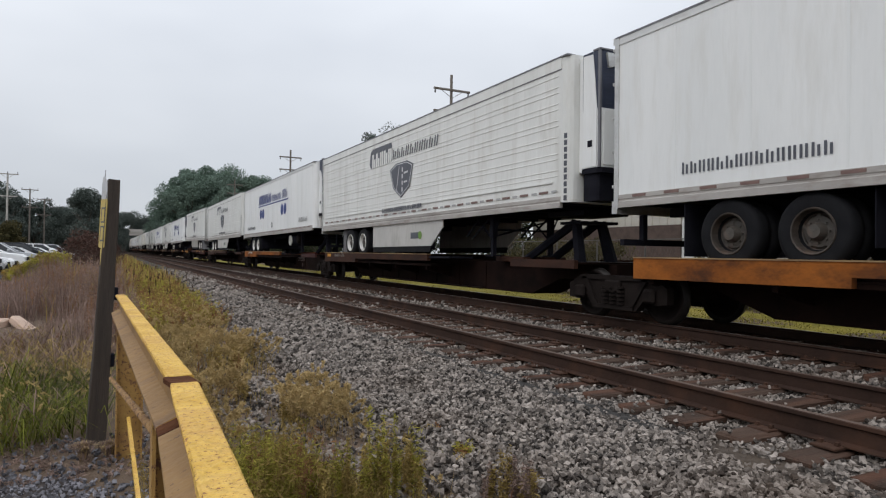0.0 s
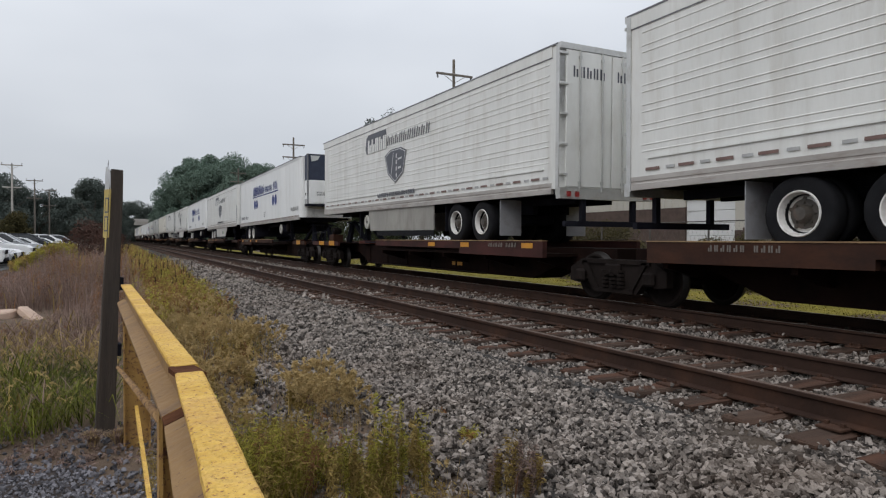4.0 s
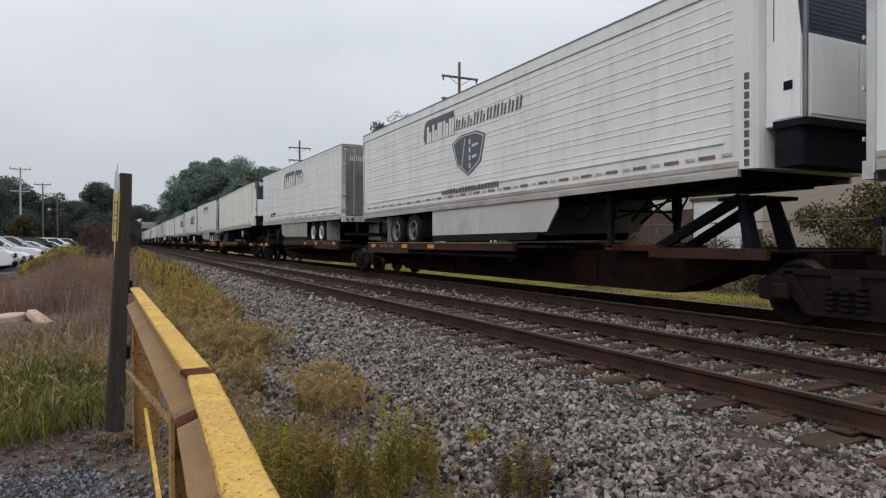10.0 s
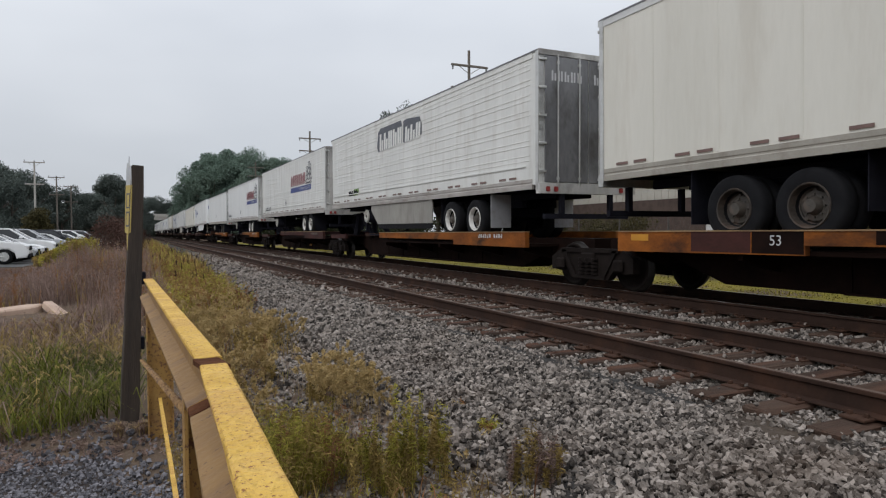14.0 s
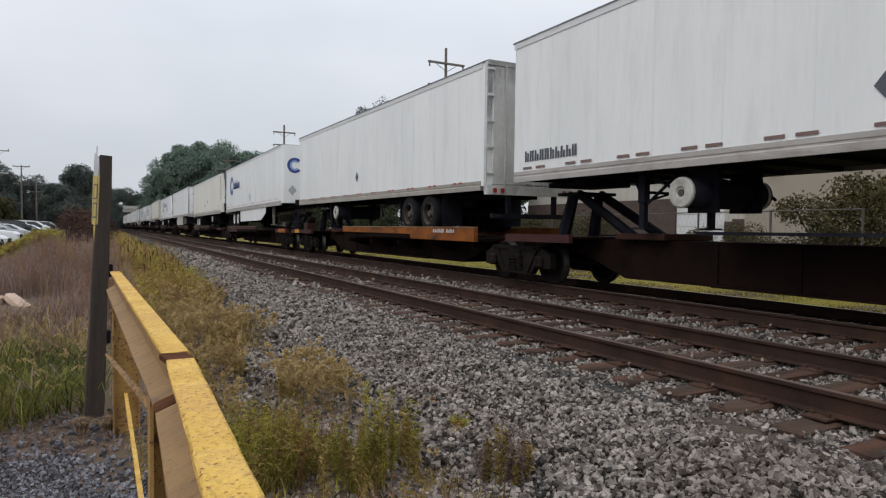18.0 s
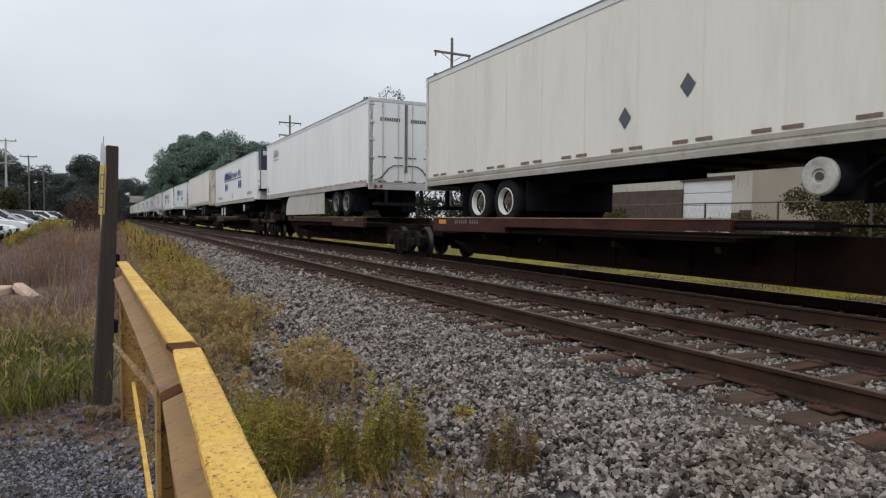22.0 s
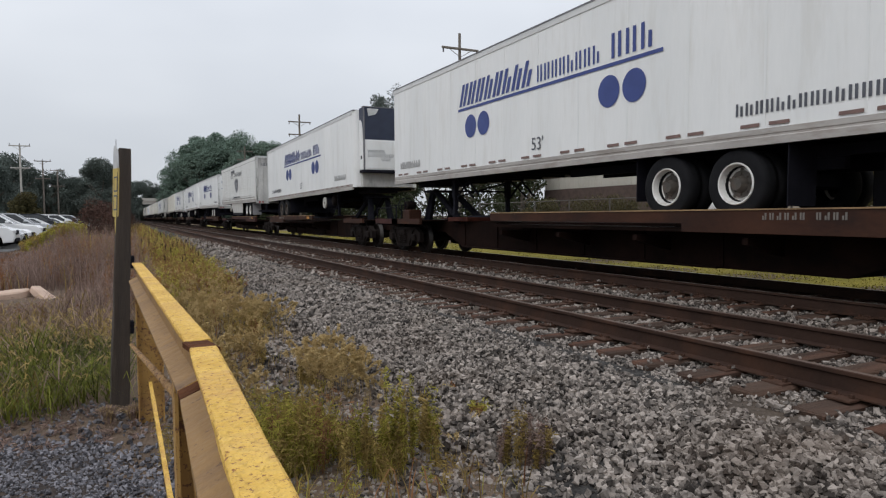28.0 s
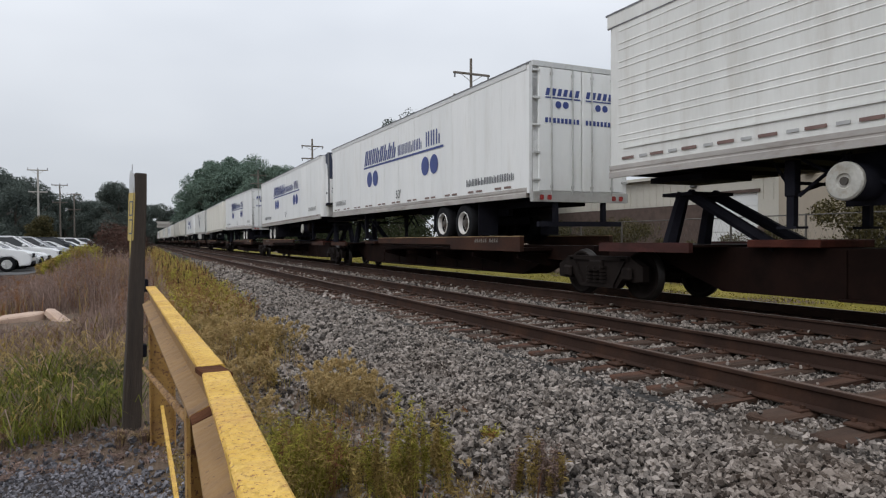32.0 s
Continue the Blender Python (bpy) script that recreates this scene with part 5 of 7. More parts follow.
    if brake and not far:
        part("end_plate", box(bmesh.new(), -1.21, 1.21, -0.3, e0, 0.985, 1.02), "brown", root)
        for s in (-1, 1):
            part("end_sill", box(bmesh.new(), *sorted((s * 1.22, s * 1.31)), -0.3, e0, 0.9, 1.06), "sill_dark", root)
            if tag in (4, 9, 14):
                part("end_panel", box(bmesh.new(), *sorted((s * 1.311, s * 1.317)), -0.12, 0.62, 0.91, 1.07), "yellowpatch", root, "amber panel on the end sill")
            bm = bmesh.new()
            for p, q in (((s * 1.26, -0.1, 1.061), (s * 1.26, -0.1, 1.42)), ((s * 1.26, -0.1, 1.42), (s * 1.26, e0 - 0.05, 1.42)), ((s * 1.26, e0 - 0.05, 1.42), (s * 1.26, e0 - 0.05, 1.061))):
                tube(bm, p, q, 0.018, seg=6)
            part("grab_rail", bm, "black", root)
        for y in (-0.2, 0.28):
            bm = bmesh.new()
            for p, q in (((-1.3, y, 1.0), (-1.3, y, 1.5)), ((-1.3, y, 1.5), (-1.12, y, 1.5)), ((-1.12, y, 1.5), (-1.12, y, 1.02))):
                tube(bm, p, q, 0.017, seg=6)
            part("grab_iron", bm, "black", root)
        part("coupler_lever", tube(bmesh.new(), (-1.25, e0 - 0.02, 0.88), (-0.2, e0 + 0.02, 0.84), 0.02, seg=6), "black", root)
        part("end_box", rbox(-1.18, -0.75, -0.95, -0.42, 1.02, 1.34, 0.02), "sill_rust", root, "rusty steel box on the end platform")
    return root


WHEEL_R = 0.45


def rail_truck():
    root = thing("rail_truck", "oily cast-steel freight truck with polished wheels on the far track", "rail truck", group="trucks of the train")
    for s in (-1, 1):
        bm = bmesh.new()
        x0, x1 = sorted((s * 0.93, s * 1.08))
        prism(bm, [(-1.25, 0.62), (-1.25, 0.36), (-0.98, 0.33), (-0.75, 0.42), (-0.55, 0.2), (0.55, 0.2), (0.75, 0.42), (0.98, 0.33), (1.25, 0.36), (1.25, 0.62), (0.9, 0.8), (-0.9, 0.8)], x0, x1, "x")
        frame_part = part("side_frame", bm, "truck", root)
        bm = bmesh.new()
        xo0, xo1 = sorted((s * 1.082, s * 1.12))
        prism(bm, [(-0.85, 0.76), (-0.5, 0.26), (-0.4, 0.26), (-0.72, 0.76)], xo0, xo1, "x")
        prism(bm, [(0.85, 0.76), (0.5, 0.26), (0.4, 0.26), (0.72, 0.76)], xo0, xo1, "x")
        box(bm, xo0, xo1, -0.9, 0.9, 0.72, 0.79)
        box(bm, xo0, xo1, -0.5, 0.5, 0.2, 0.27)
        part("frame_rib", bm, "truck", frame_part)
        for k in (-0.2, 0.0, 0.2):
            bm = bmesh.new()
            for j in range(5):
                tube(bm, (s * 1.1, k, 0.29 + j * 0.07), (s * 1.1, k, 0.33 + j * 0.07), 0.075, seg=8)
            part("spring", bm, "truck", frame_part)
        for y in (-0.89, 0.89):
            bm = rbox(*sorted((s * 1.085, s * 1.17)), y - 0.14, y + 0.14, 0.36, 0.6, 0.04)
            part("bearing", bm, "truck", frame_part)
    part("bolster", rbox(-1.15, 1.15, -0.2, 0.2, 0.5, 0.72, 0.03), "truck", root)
    axles = []
    for y in (-0.89, 0.89):
        def make():
            bm = lathe([(-0.82, 0.08), (-0.8, 0.2), (-0.72, 0.2), (-0.715, 0.36), (-0.79, 0.38), (-0.79, 0.44), (-0.70, 0.452), (-0.685, 0.478), (-0.66, 0.478), (-0.655, 0.38), (-0.68, 0.36), (-0.66, 0.12), (-0.1, 0.085), (0.1, 0.085), (0.66, 0.12), (0.68, 0.36), (0.655, 0.38), (0.66, 0.478), (0.685, 0.478), (0.70, 0.452), (0.79, 0.44), (0.79, 0.38), (0.715, 0.36), (0.72, 0.2), (0.8, 0.2), (0.82, 0.08)], 28)
            me = mesh_of(bm, ["truck", "tread"])
            for p in me.polygons:
                r = math.hypot(p.center.y, p.center.z)
                if r > 0.425:
                    p.material_index = 1
                p.use_smooth = True
            return me
        axle = part("wheelset", cached("wheelset", make), None, root, "pair of steel wheels with bright treads")
        axle.location = (0, y, WHEEL_R)
        axles.append(axle)
    return root, axles


TRAIN, WHEELSETS = [], []          # (object, place along the train, height), turning axles


def build_train():
    n = len(CONSIST)
    for i, (T, kind, way, more) in enumerate(CONSIST):
        far = i >= 26
        spec = dict(SPECS[kind], way=way, **{k: v for k, v in more.items() if k not in SPECS[kind]})
        spec.update(more)
        spec["label"] = label_for(spec)
        up = 0.0 if i < 9 else 0.07
        tilt = spec.get("tilt", -0.35 if way == "N" else 0.35)
        TRAIN.append((trailer(spec, far), T, DECK + up + (0.02 if way == "N" else 0.12) + spec.get("lift", 0), tilt))
        prev_gap = T - LEN - CONSIST[i - 1][0] if i else 1.3
        next_gap = CONSIST[i + 1][0] - LEN - T if i < n - 1 else 2.4
        TRAIN.append((car_unit(T - LEN, T, way, next_gap, prev_gap, far, spec.get("sill", 1), up, i + 1 in JOINTS_DOUBLE, i in JOINTS_DOUBLE, i), T, 0.0, 0.0))
        mid = T - LEN - prev_gap / 2 - {17: 0.1, 23: 0.7}.get(i, 0.4)
        for c in ((mid + 0.3 - 2.1, mid + 0.3 + 2.1) if i in JOINTS_DOUBLE else (mid,)):
            truck, axles = rail_truck()
            TRAIN.append((truck, c, 0.0, 0.0))
            if not far:
                WHEELSETS.extend((a, -0.89 if k == 0 else 0.89) for k, a in enumerate(axles))
    for ob, y, z, tilt in TRAIN:
        ob.matrix_world = pose(RAILS_FAR, y, z, tilt)


build_train()


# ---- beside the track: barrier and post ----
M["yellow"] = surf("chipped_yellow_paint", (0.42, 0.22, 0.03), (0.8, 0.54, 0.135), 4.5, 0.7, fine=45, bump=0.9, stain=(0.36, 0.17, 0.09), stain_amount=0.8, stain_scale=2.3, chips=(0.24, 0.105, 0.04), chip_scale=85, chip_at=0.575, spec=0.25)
M["yellow_brown"] = surf("brownish_yellow_paint", (0.16, 0.088, 0.034), (0.36, 0.21, 0.072), 3.0, 0.7, fine=25, bump=0.4, stain=(0.12, 0.065, 0.035), stain_amount=0.85, stain_scale=3.0, chips=(0.09, 0.04, 0.022), chip_scale=30, chip_at=0.62)
M["strap"] = surf("rusty_yellow_strap", (0.13, 0.06, 0.025), (0.36, 0.21, 0.07), 9, 0.8, fine=40, bump=0.5, chips=(0.09, 0.04, 0.02), chip_scale=22, chip_at=0.54)
M["yellow_worn"] = surf("worn_ochre_paint", (0.24, 0.12, 0.03), (0.44, 0.27, 0.075), 4, 0.7, fine=26, bump=0.4, stain=(0.2, 0.09, 0.04), stain_amount=0.75, stain_scale=4, chips=(0.12, 0.05, 0.025), chip_scale=34, chip_at=0.56)
M["jointrust"] = surf("dark_joint_rust", (0.045, 0.017, 0.009), (0.12, 0.05, 0.024), 9, 0.95, fine=60, bump=0.5, spec=0.08)
M["postwood"] = surf("dark_weathered_post", (0.018, 0.014, 0.011), (0.075, 0.055, 0.042), 3, 0.9, fine=30, bump=0.6, stretch=(5, 5, 0.4))
M["signwhite"] = surf("faded_white_sign", (0.36, 0.37, 0.39), (0.56, 0.57, 0.58), 6, 0.5, stain=(0.3, 0.27, 0.2), stain_amount=0.5, stain_scale=9)
M["signyellow"] = surf("faded_yellow_sign", (0.36, 0.26, 0.06), (0.55, 0.42, 0.12), 6, 0.5, stain=(0.25, 0.2, 0.1), stain_amount=0.5, stain_scale=9)
M["concrete"] = surf("pinkish_broken_concrete", (0.36, 0.25, 0.19), (0.54, 0.4, 0.31), 3, 0.9, fine=30, bump=0.5)


# the beam's section: top flange, set-back web, wider sloping bottom flange
PROFILE = [(-0.033, -0.004), (-0.029, 0.0), (0.029, 0.0), (0.033, -0.004), (0.033, -0.013), (0.008, -0.018), (0.008, -0.116), (0.033, -0.124), (0.033, -0.138), (-0.057, -0.138), (-0.057, -0.127), (-0.004, -0.104), (-0.004, -0.02), (-0.033, -0.014)]


def beam_between(p, q, w, h, name, mats, parent, label=""):
    """A bevelled bar whose top runs from p to q; its sides may carry a second, browner paint."""
    p, q = Vector(p), Vector(q)
    d = q - p
    bm = bmesh.new()
    n = 14
    rings = []
    prof = PROFILE if w > 0.05 else [(-w / 2, 0.0), (w / 2, 0.0), (w / 2, -h), (-w / 2, -h)]
    rnd = random.Random(int(d.length * 1000))
    for i in range(n + 1):
        j = [(rnd.uniform(-0.0012, 0.0012), rnd.uniform(-0.0012, 0.0012)) for _ in prof]
        rings.append([bm.verts.new((x + a, d.length * i / n, z + c)) for (x, z), (a, c) in zip(prof, j)])
    for a, c in zip(rings, rings[1:]):
        for i in range(len(prof)):
            k = (i + 1) % len(prof)
            f = bm.faces.new((a[i], a[k], c[k], c[i]))
            # web and bottom flange take the last, browner colour
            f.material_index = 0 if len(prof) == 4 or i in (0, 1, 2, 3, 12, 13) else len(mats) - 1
    bm.faces.new(rings[0])
    bm.faces.new(rings[-1])
    bmesh.ops.recalc_face_normals(bm, faces=bm.faces)
    ob = part(name, mesh_of(bm, mats), None, parent, label)
    ob.matrix_local = Matrix.Translation(p) @ Matrix.Rotation(math.atan2(-d.x, d.y), 4, "Z") @ Matrix.Rotation(math.asin(d.z / d.length), 4, "X")
    return ob


barrier = thing("barrier", "chipped yellow steel barrier of two bolted beams on posts", "barrier")
beam_between((0.169, 1.79, 0.825), (0.083, 5.15, 0.825), 0.066, 0.138, "beam", ["yellow", "yellow_brown"], barrier)
beam_between((0.133, 0.55, 0.825), (0.169, 1.69, 0.825), 0.066, 0.138, "beam", ["yellow", "yellow_brown"], barrier)
bm = prism(bmesh.new(), [(-0.0325, -0.016), (-0.0325, -0.004), (-0.028, -0.0015), (0.028, -0.0015), (0.0325, -0.004), (0.0325, -0.016)], -0.055, 0.062, "y")
b = part("joint_plate", bm, "jointrust", barrier, "dark rusty joint plate between the beams")
b.matrix_local = pose(0.169, 1.738, 0.825, 0, 0, 8)
bm = prism(bmesh.new(), [(-0.003, -0.018), (-0.003, -0.105), (-0.056, -0.128), (-0.056, -0.137), (0.03, -0.137), (0.006, -0.117), (0.006, -0.018)], -0.033, 0.05, "y")
b = part("splice_plate", bm, "jointrust", barrier, "dark rusty splice of the beam's web")
b.location = (0.169, 1.738, 0.825)
for x, y, w, mat in ((0.155, 5.32, 0.18, "yellow_worn"), (0.141, 1.97, 0.056, "yellow_worn")):
    bm = prism(bmesh.new(), [(-w / 2, -0.05), (-w / 2 + 0.01, -0.05), (-w / 2 + 0.01, -0.006), (w / 2 - 0.01, -0.006), (w / 2 - 0.01, -0.05), (w / 2, -0.05), (w / 2, 0.05), (w / 2 - 0.01, 0.05), (w / 2 - 0.01, 0.006), (-w / 2 + 0.01, 0.006), (-w / 2 + 0.01, 0.05), (-w / 2, 0.05)], -1.3, -0.1, "z")
    o = part("barrier_post", bm, mat, barrier)
    o.location = (x, y, 0.8)
# a twisted rusty strap for a brace
bm = bmesh.new()
p, q = Vector((0.03, 5.34, 0.2)), Vector((0.132, 1.96, 0.63))
ring = []
for i in range(141):
    c, a = p.lerp(q, i / 140), i * 0.5
    o1, o2 = Vector((math.cos(a) * 0.0125, 0, math.sin(a) * 0.0125)), Vector((-math.sin(a) * 0.0075, 0, math.cos(a) * 0.0075))
    ring.append([bm.verts.new(c + u) for u in (o1 + o2, o1 - o2, -o1 - o2, -o1 + o2)])
for u, v in zip(ring, ring[1:]):
    for i in range(4):
        bm.faces.new((u[i], u[(i + 1) % 4], v[(i + 1) % 4], v[i]))
bm.faces.new(ring[0]), bm.faces.new(ring[-1][::-1])
bmesh.ops.recalc_face_normals(bm, faces=bm.faces)
part("brace", bm, "strap", barrier, "twisted rusty steel strap")
beam_between((0.15, 5.28, -0.08), (0.155, 1.9, -0.08), 0.022, 0.03, "lower_rail", ["yellow", "yellow_brown"], barrier)
post = thing("sign_post", "dark weathered timber post leaning slightly, with a metal bracket", "post")
post.matrix_world = pose(-0.071, 5.72, -0.45, 0, 2.72, 4)
bm = rbox(-0.07, 0.07, -0.06, 0.06, 0, 2.145, 0.007)
bmesh.ops.subdivide_edges(bm, edges=[e for e in bm.edges if abs(e.verts[0].co.z - e.verts[1].co.z) > 1], cuts=9)
for v in bm.verts:
    v.co.x *= 1 - 0.36 * v.co.z / 2.145
    v.co.y *= 1 - 0.24 * v.co.z / 2.145
rr = random.Random(4)
for v in bm.verts:
    v.co += Vector((rr.uniform(-0.003, 0.003), rr.uniform(-0.003, 0.003), 0))
part("timber", bm, "postwood", post)
part("bracket", rbox(0.05, 0.092, -0.04, 0.04, 0.68, 0.78, 0.006), "black", post)
part("bracket", rbox(0.045, 0.085, -0.03, 0.05, 1.2, 1.30, 0.006), "black", post)
sign = thing("metal_sign", "bent, faded white and yellow metal sign nailed to the timber post", "sign")
sign.matrix_world = pose(-0.062, 5.72, -0.45, 0, 2.72, 26) @ Matrix.Diagonal((0.7, 0.72, 1, 1))
bm = prism(bmesh.new(), [(-0.085, 1.985), (0.035, 1.985), (0.04, 2.1), (0.03, 2.16), (-0.004, 2.165), (-0.009, 2.215), (-0.016, 2.16), (-0.075, 2.1)], -0.105, -0.096, "x")
part("white_plate", bm, "signwhite", sign)
bm = prism(bmesh.new(), [(-0.09, 1.61), (-0.05, 1.595), (0.03, 1.61), (0.04, 1.984), (-0.095, 1.984)], -0.107, -0.098, "x")
part("yellow_plate", bm, "signyellow", sign)
for z in (1.655, 1.8):
    bm = bmesh.new()
    for a, c, d, e in ((-0.065, -0.055, 0, 0.12), (0.0, 0.01, 0, 0.12), (-0.055, 0.0, 0, 0.012), (-0.055, 0.0, 0.108, 0.12)):
        prism(bm, [(a, z + d), (c, z + d), (c, z + e), (a, z + e)], -0.1095, -0.1075, "x")
    part("sign_mark", bm, "grey", sign)
bm = prism(bmesh.new(), [(-0.045, 1.594), (-0.01, 1.594), (-0.028, 1.47), (-0.034, 1.47)], -0.105, -0.099, "x")
part("sign_tip", bm, "signyellow", sign)


def slab(name, x, y, pts, h, tilt, label):
    bm = prism(bmesh.new(), pts, 0, h, "z")
    bmesh.ops.bevel(bm, geom=bm.edges[:], offset=0.03, segments=1, affect="EDGES")
    o = thing(name, label, "concrete slab", data=mesh_of(bm, "concrete"))
    o.matrix_world = pose(x, y, ground_z(x, y) - 0.06, *tilt)


slab("broken_concrete", -2.05, 15.0, [(-0.4, -0.2), (0.22, -0.22), (0.42, 0.04), (0.15, 0.2), (-0.35, 0.2)], 0.2, (4, -5, 10), "broken pinkish concrete slab lying in dry weeds")
slab("broken_concrete", -1.42, 14.75, [(-0.15, -0.55), (0.14, -0.5), (0.1, 0.5), (-0.12, 0.42)], 0.15, (17, 12, 32), "long tilted pinkish concrete slab in dry weeds")
slab("broken_concrete", -2.75, 14.6, [(-0.4, -0.22), (0.3, -0.16), (0.3, 0.22), (-0.3, 0.22)], 0.18, (0, 6, -8), "broken pinkish concrete slab lying in dry weeds")

# ---- parking area ----
M["asphalt"] = surf("parking_asphalt", (0.045, 0.045, 0.046), (0.085, 0.083, 0.08), 1.5, 0.9, fine=60, bump=0.3)
M["carglass"] = surf("dark_car_glass", (0.012, 0.014, 0.016), (0.03, 0.033, 0.036), 2, 0.08)
CARPAINT = [surf("car_paint_" + n, a, b, 1.0, 0.25, me) for n, a, b, me in (
    ("white", (0.72, 0.72, 0.72), (0.8, 0.8, 0.8), 0), ("silver", (0.42, 0.43, 0.44), (0.55, 0.56, 0.57), 0.5), ("grey", (0.12, 0.125, 0.13), (0.19, 0.195, 0.2), 0.4),
    ("dark", (0.02, 0.022, 0.028), (0.035, 0.038, 0.045), 0.3), ("red", (0.25, 0.02, 0.02), (0.32, 0.03, 0.03), 0.2))]


def nose_line(y):
    """Where the parked cars' noses stand."""
    return -4.5 + 0.055 * (y - 35.9)


bm = bmesh.new()
ly = [32, 35, 42, 50, 65, 80, 100, 112]
lot = [[bm.verts.new((x, y, -0.2)) for x in (-40, nose_line(y) + 0.5)] for y in ly]
for a, c in zip(lot, lot[1:]):
    bm.faces.new((a[0], a[1], c[1], c[0]))
thing("parking_lot", "grey asphalt parking area beyond the weeds", "parking area", kind="structure", data=mesh_of(bm, "asphalt"))


def parked_car(kind, paint):
    """Nose towards +x; origin on the ground in the middle."""
    suv = kind == "suv"
    L2, hood, belt, roof = (2.35, 1.02, 1.1, 1.72) if suv else (2.3, 0.82, 0.92, 1.42)
    root = thing("parked_car", "x", "car", group="parked cars")
    body = [(-L2, 0.42), (-L2, belt - 0.08), (-L2 + 0.1, belt), (0.75, belt), (1.0, hood + 0.05), (L2 - 0.35, hood - 0.06), (L2 - 0.05, hood - 0.24), (L2, 0.5), (L2 - 0.1, 0.28), (1.85, 0.26), (1.8, 0.5), (1.55, 0.68), (1.2, 0.68), (0.98, 0.5), (0.93, 0.26), (-0.95, 0.26), (-1.0, 0.5), (-1.22, 0.68), (-1.58, 0.68), (-1.8, 0.5), (-1.86, 0.26), (-L2 + 0.1, 0.28)]
    bm = prism(bmesh.new(), body, -0.9, 0.9, "y")
    bmesh.ops.bevel(bm, geom=[e for e in bm.edges if abs(e.verts[0].co.y - e.verts[1].co.y) < 0.01], offset=0.05, segments=2, affect="EDGES")
    part("body", bm, paint, root, smooth=False)
    back = -L2 + (0.25 if suv else 0.75)
    cab = [(back - 0.1, belt - 0.02), (back + 0.3, roof - 0.06), (back + 0.7, roof), (-0.15, roof - 0.01), (0.15, roof - 0.08), (0.98, belt - 0.02)]
    def cabin(inset, drop):
        bm = bmesh.new()
        rows = []
        for x, z in cab:
            t = (z - belt) / (roof - belt)
            rows.append((x, z - drop, 0.84 - 0.17 * max(t, 0) - inset))
        lo, hi = [bm.verts.new((x, -w, z)) for x, z, w in rows], [bm.verts.new((x, w, z)) for x, z, w in rows]
        bm.faces.new(lo), bm.faces.new(hi[::-1])
        for i in range(len(rows)):
            j = (i + 1) % len(rows)
            bm.faces.new((lo[i], hi[i], hi[j], lo[j]))
        bmesh.ops.recalc_face_normals(bm, faces=bm.faces)
        return bm
    part("glazing", cabin(0, 0.015), "carglass", root)
    rows = [(x, z, 0.845 - 0.17 * max((z - belt) / (roof - belt), 0)) for x, z in cab]
    for s in (-1, 1):
        for i in (0, 4):
            a, c = rows[i], rows[i + 1]
            part("pillar", tube(bmesh.new(), (a[0], s * a[2], a[1]), (c[0], s * c[2], c[1]), 0.045, seg=6), paint, root)
        for xa, xb in ((-0.55, -0.6), (-1.5, -1.45))[:2 if suv else 1]:
            part("pillar", tube(bmesh.new(), (xa, s * 0.845, belt), (xb, s * 0.68, roof - 0.02), 0.04, seg=6), paint, root)
    bm = prism(bmesh.new(), [(back + 0.28, roof - 0.05), (back + 0.7, roof + 0.005), (-0.15, roof), (0.15, roof - 0.065), (0.1, roof - 0.085), (back + 0.4, roof - 0.085)], -0.69, 0.69, "y")
    part("roof", bm, paint, root)
    for x in (-1.4, 1.38):
        for s in (-1, 1):
            w = part("wheel", cached("car_tyre", lambda: mesh_of(lathe([(-0.1, 0.22), (-0.11, 0.31), (-0.08, 0.345), (0.08, 0.345), (0.11, 0.31), (0.1, 0.22)], 20), "tyre", True)), None, root)
            w.matrix_local = pose(x, s * 0.8, 0.345, 0, 0, 90)
            def rim():
                bm = lathe([(-0.112, 0.21), (-0.1, 0.2), (0.1, 0.2), (0.112, 0.21)], 20)
                for i in range(5):
                    a = 2 * math.pi * i / 5
                    c, d = math.cos(a), math.sin(a)
                    tube(bm, (0.105, 0, 0), (0.1, 0.2 * c, 0.2 * d), 0.035, seg=5)
                    tube(bm, (-0.105, 0, 0), (-0.1, 0.2 * c, 0.2 * d), 0.035, seg=5)
                return mesh_of(bm, "alu")
            part("rim", cached("car_rim", rim), None, w)
    for s in (-1, 1):
        part("headlight", rbox(L2 - 0.22, L2 - 0.005, *sorted((s * 0.52, s * 0.86)), hood - 0.34, hood - 0.19, 0.03), "lightgrey", root)
        part("mirror", rbox(0.6, 0.78, *sorted((s * 0.9, s * 1.05)), belt + 0.02, belt + 0.15, 0.03), paint, root)
    part("grille", rbox(L2 - 0.06, L2 + 0.008, -0.48, 0.48, hood - 0.4, hood - 0.2, 0.02), "black", root)
    part("lower_bumper", rbox(L2 - 0.1, L2 + 0.015, -0.8, 0.8, 0.3, 0.46, 0.03), "black", root)
    return root


CAR_NAMES = {0: "white", 1: "silver", 2: "grey", 3: "black", 4: "red"}
protos = {}
rnd = random.Random(11)
order = [("suv", 0), ("sedan", 1), ("sedan", 0), ("suv", 0), ("sedan", 0), ("suv", 1), ("sedan", 2), ("sedan", 0), ("suv", 3), ("sedan", 1), ("sedan", 0), ("suv", 0), ("sedan", 4), ("sedan", 0), ("suv", 1), ("sedan", 0), ("sedan", 2), ("suv", 0), ("sedan", 0), ("sedan", 1), ("suv", 0), ("sedan", 0), ("sedan", 3), ("suv", 0), ("sedan", 1)]
stands = [(35.9 + i * 2.75 + rnd.uniform(-0.12, 0.12), 0) for i in range(16)] + [(74 + i * 2.75, 1) for i in range(9)]
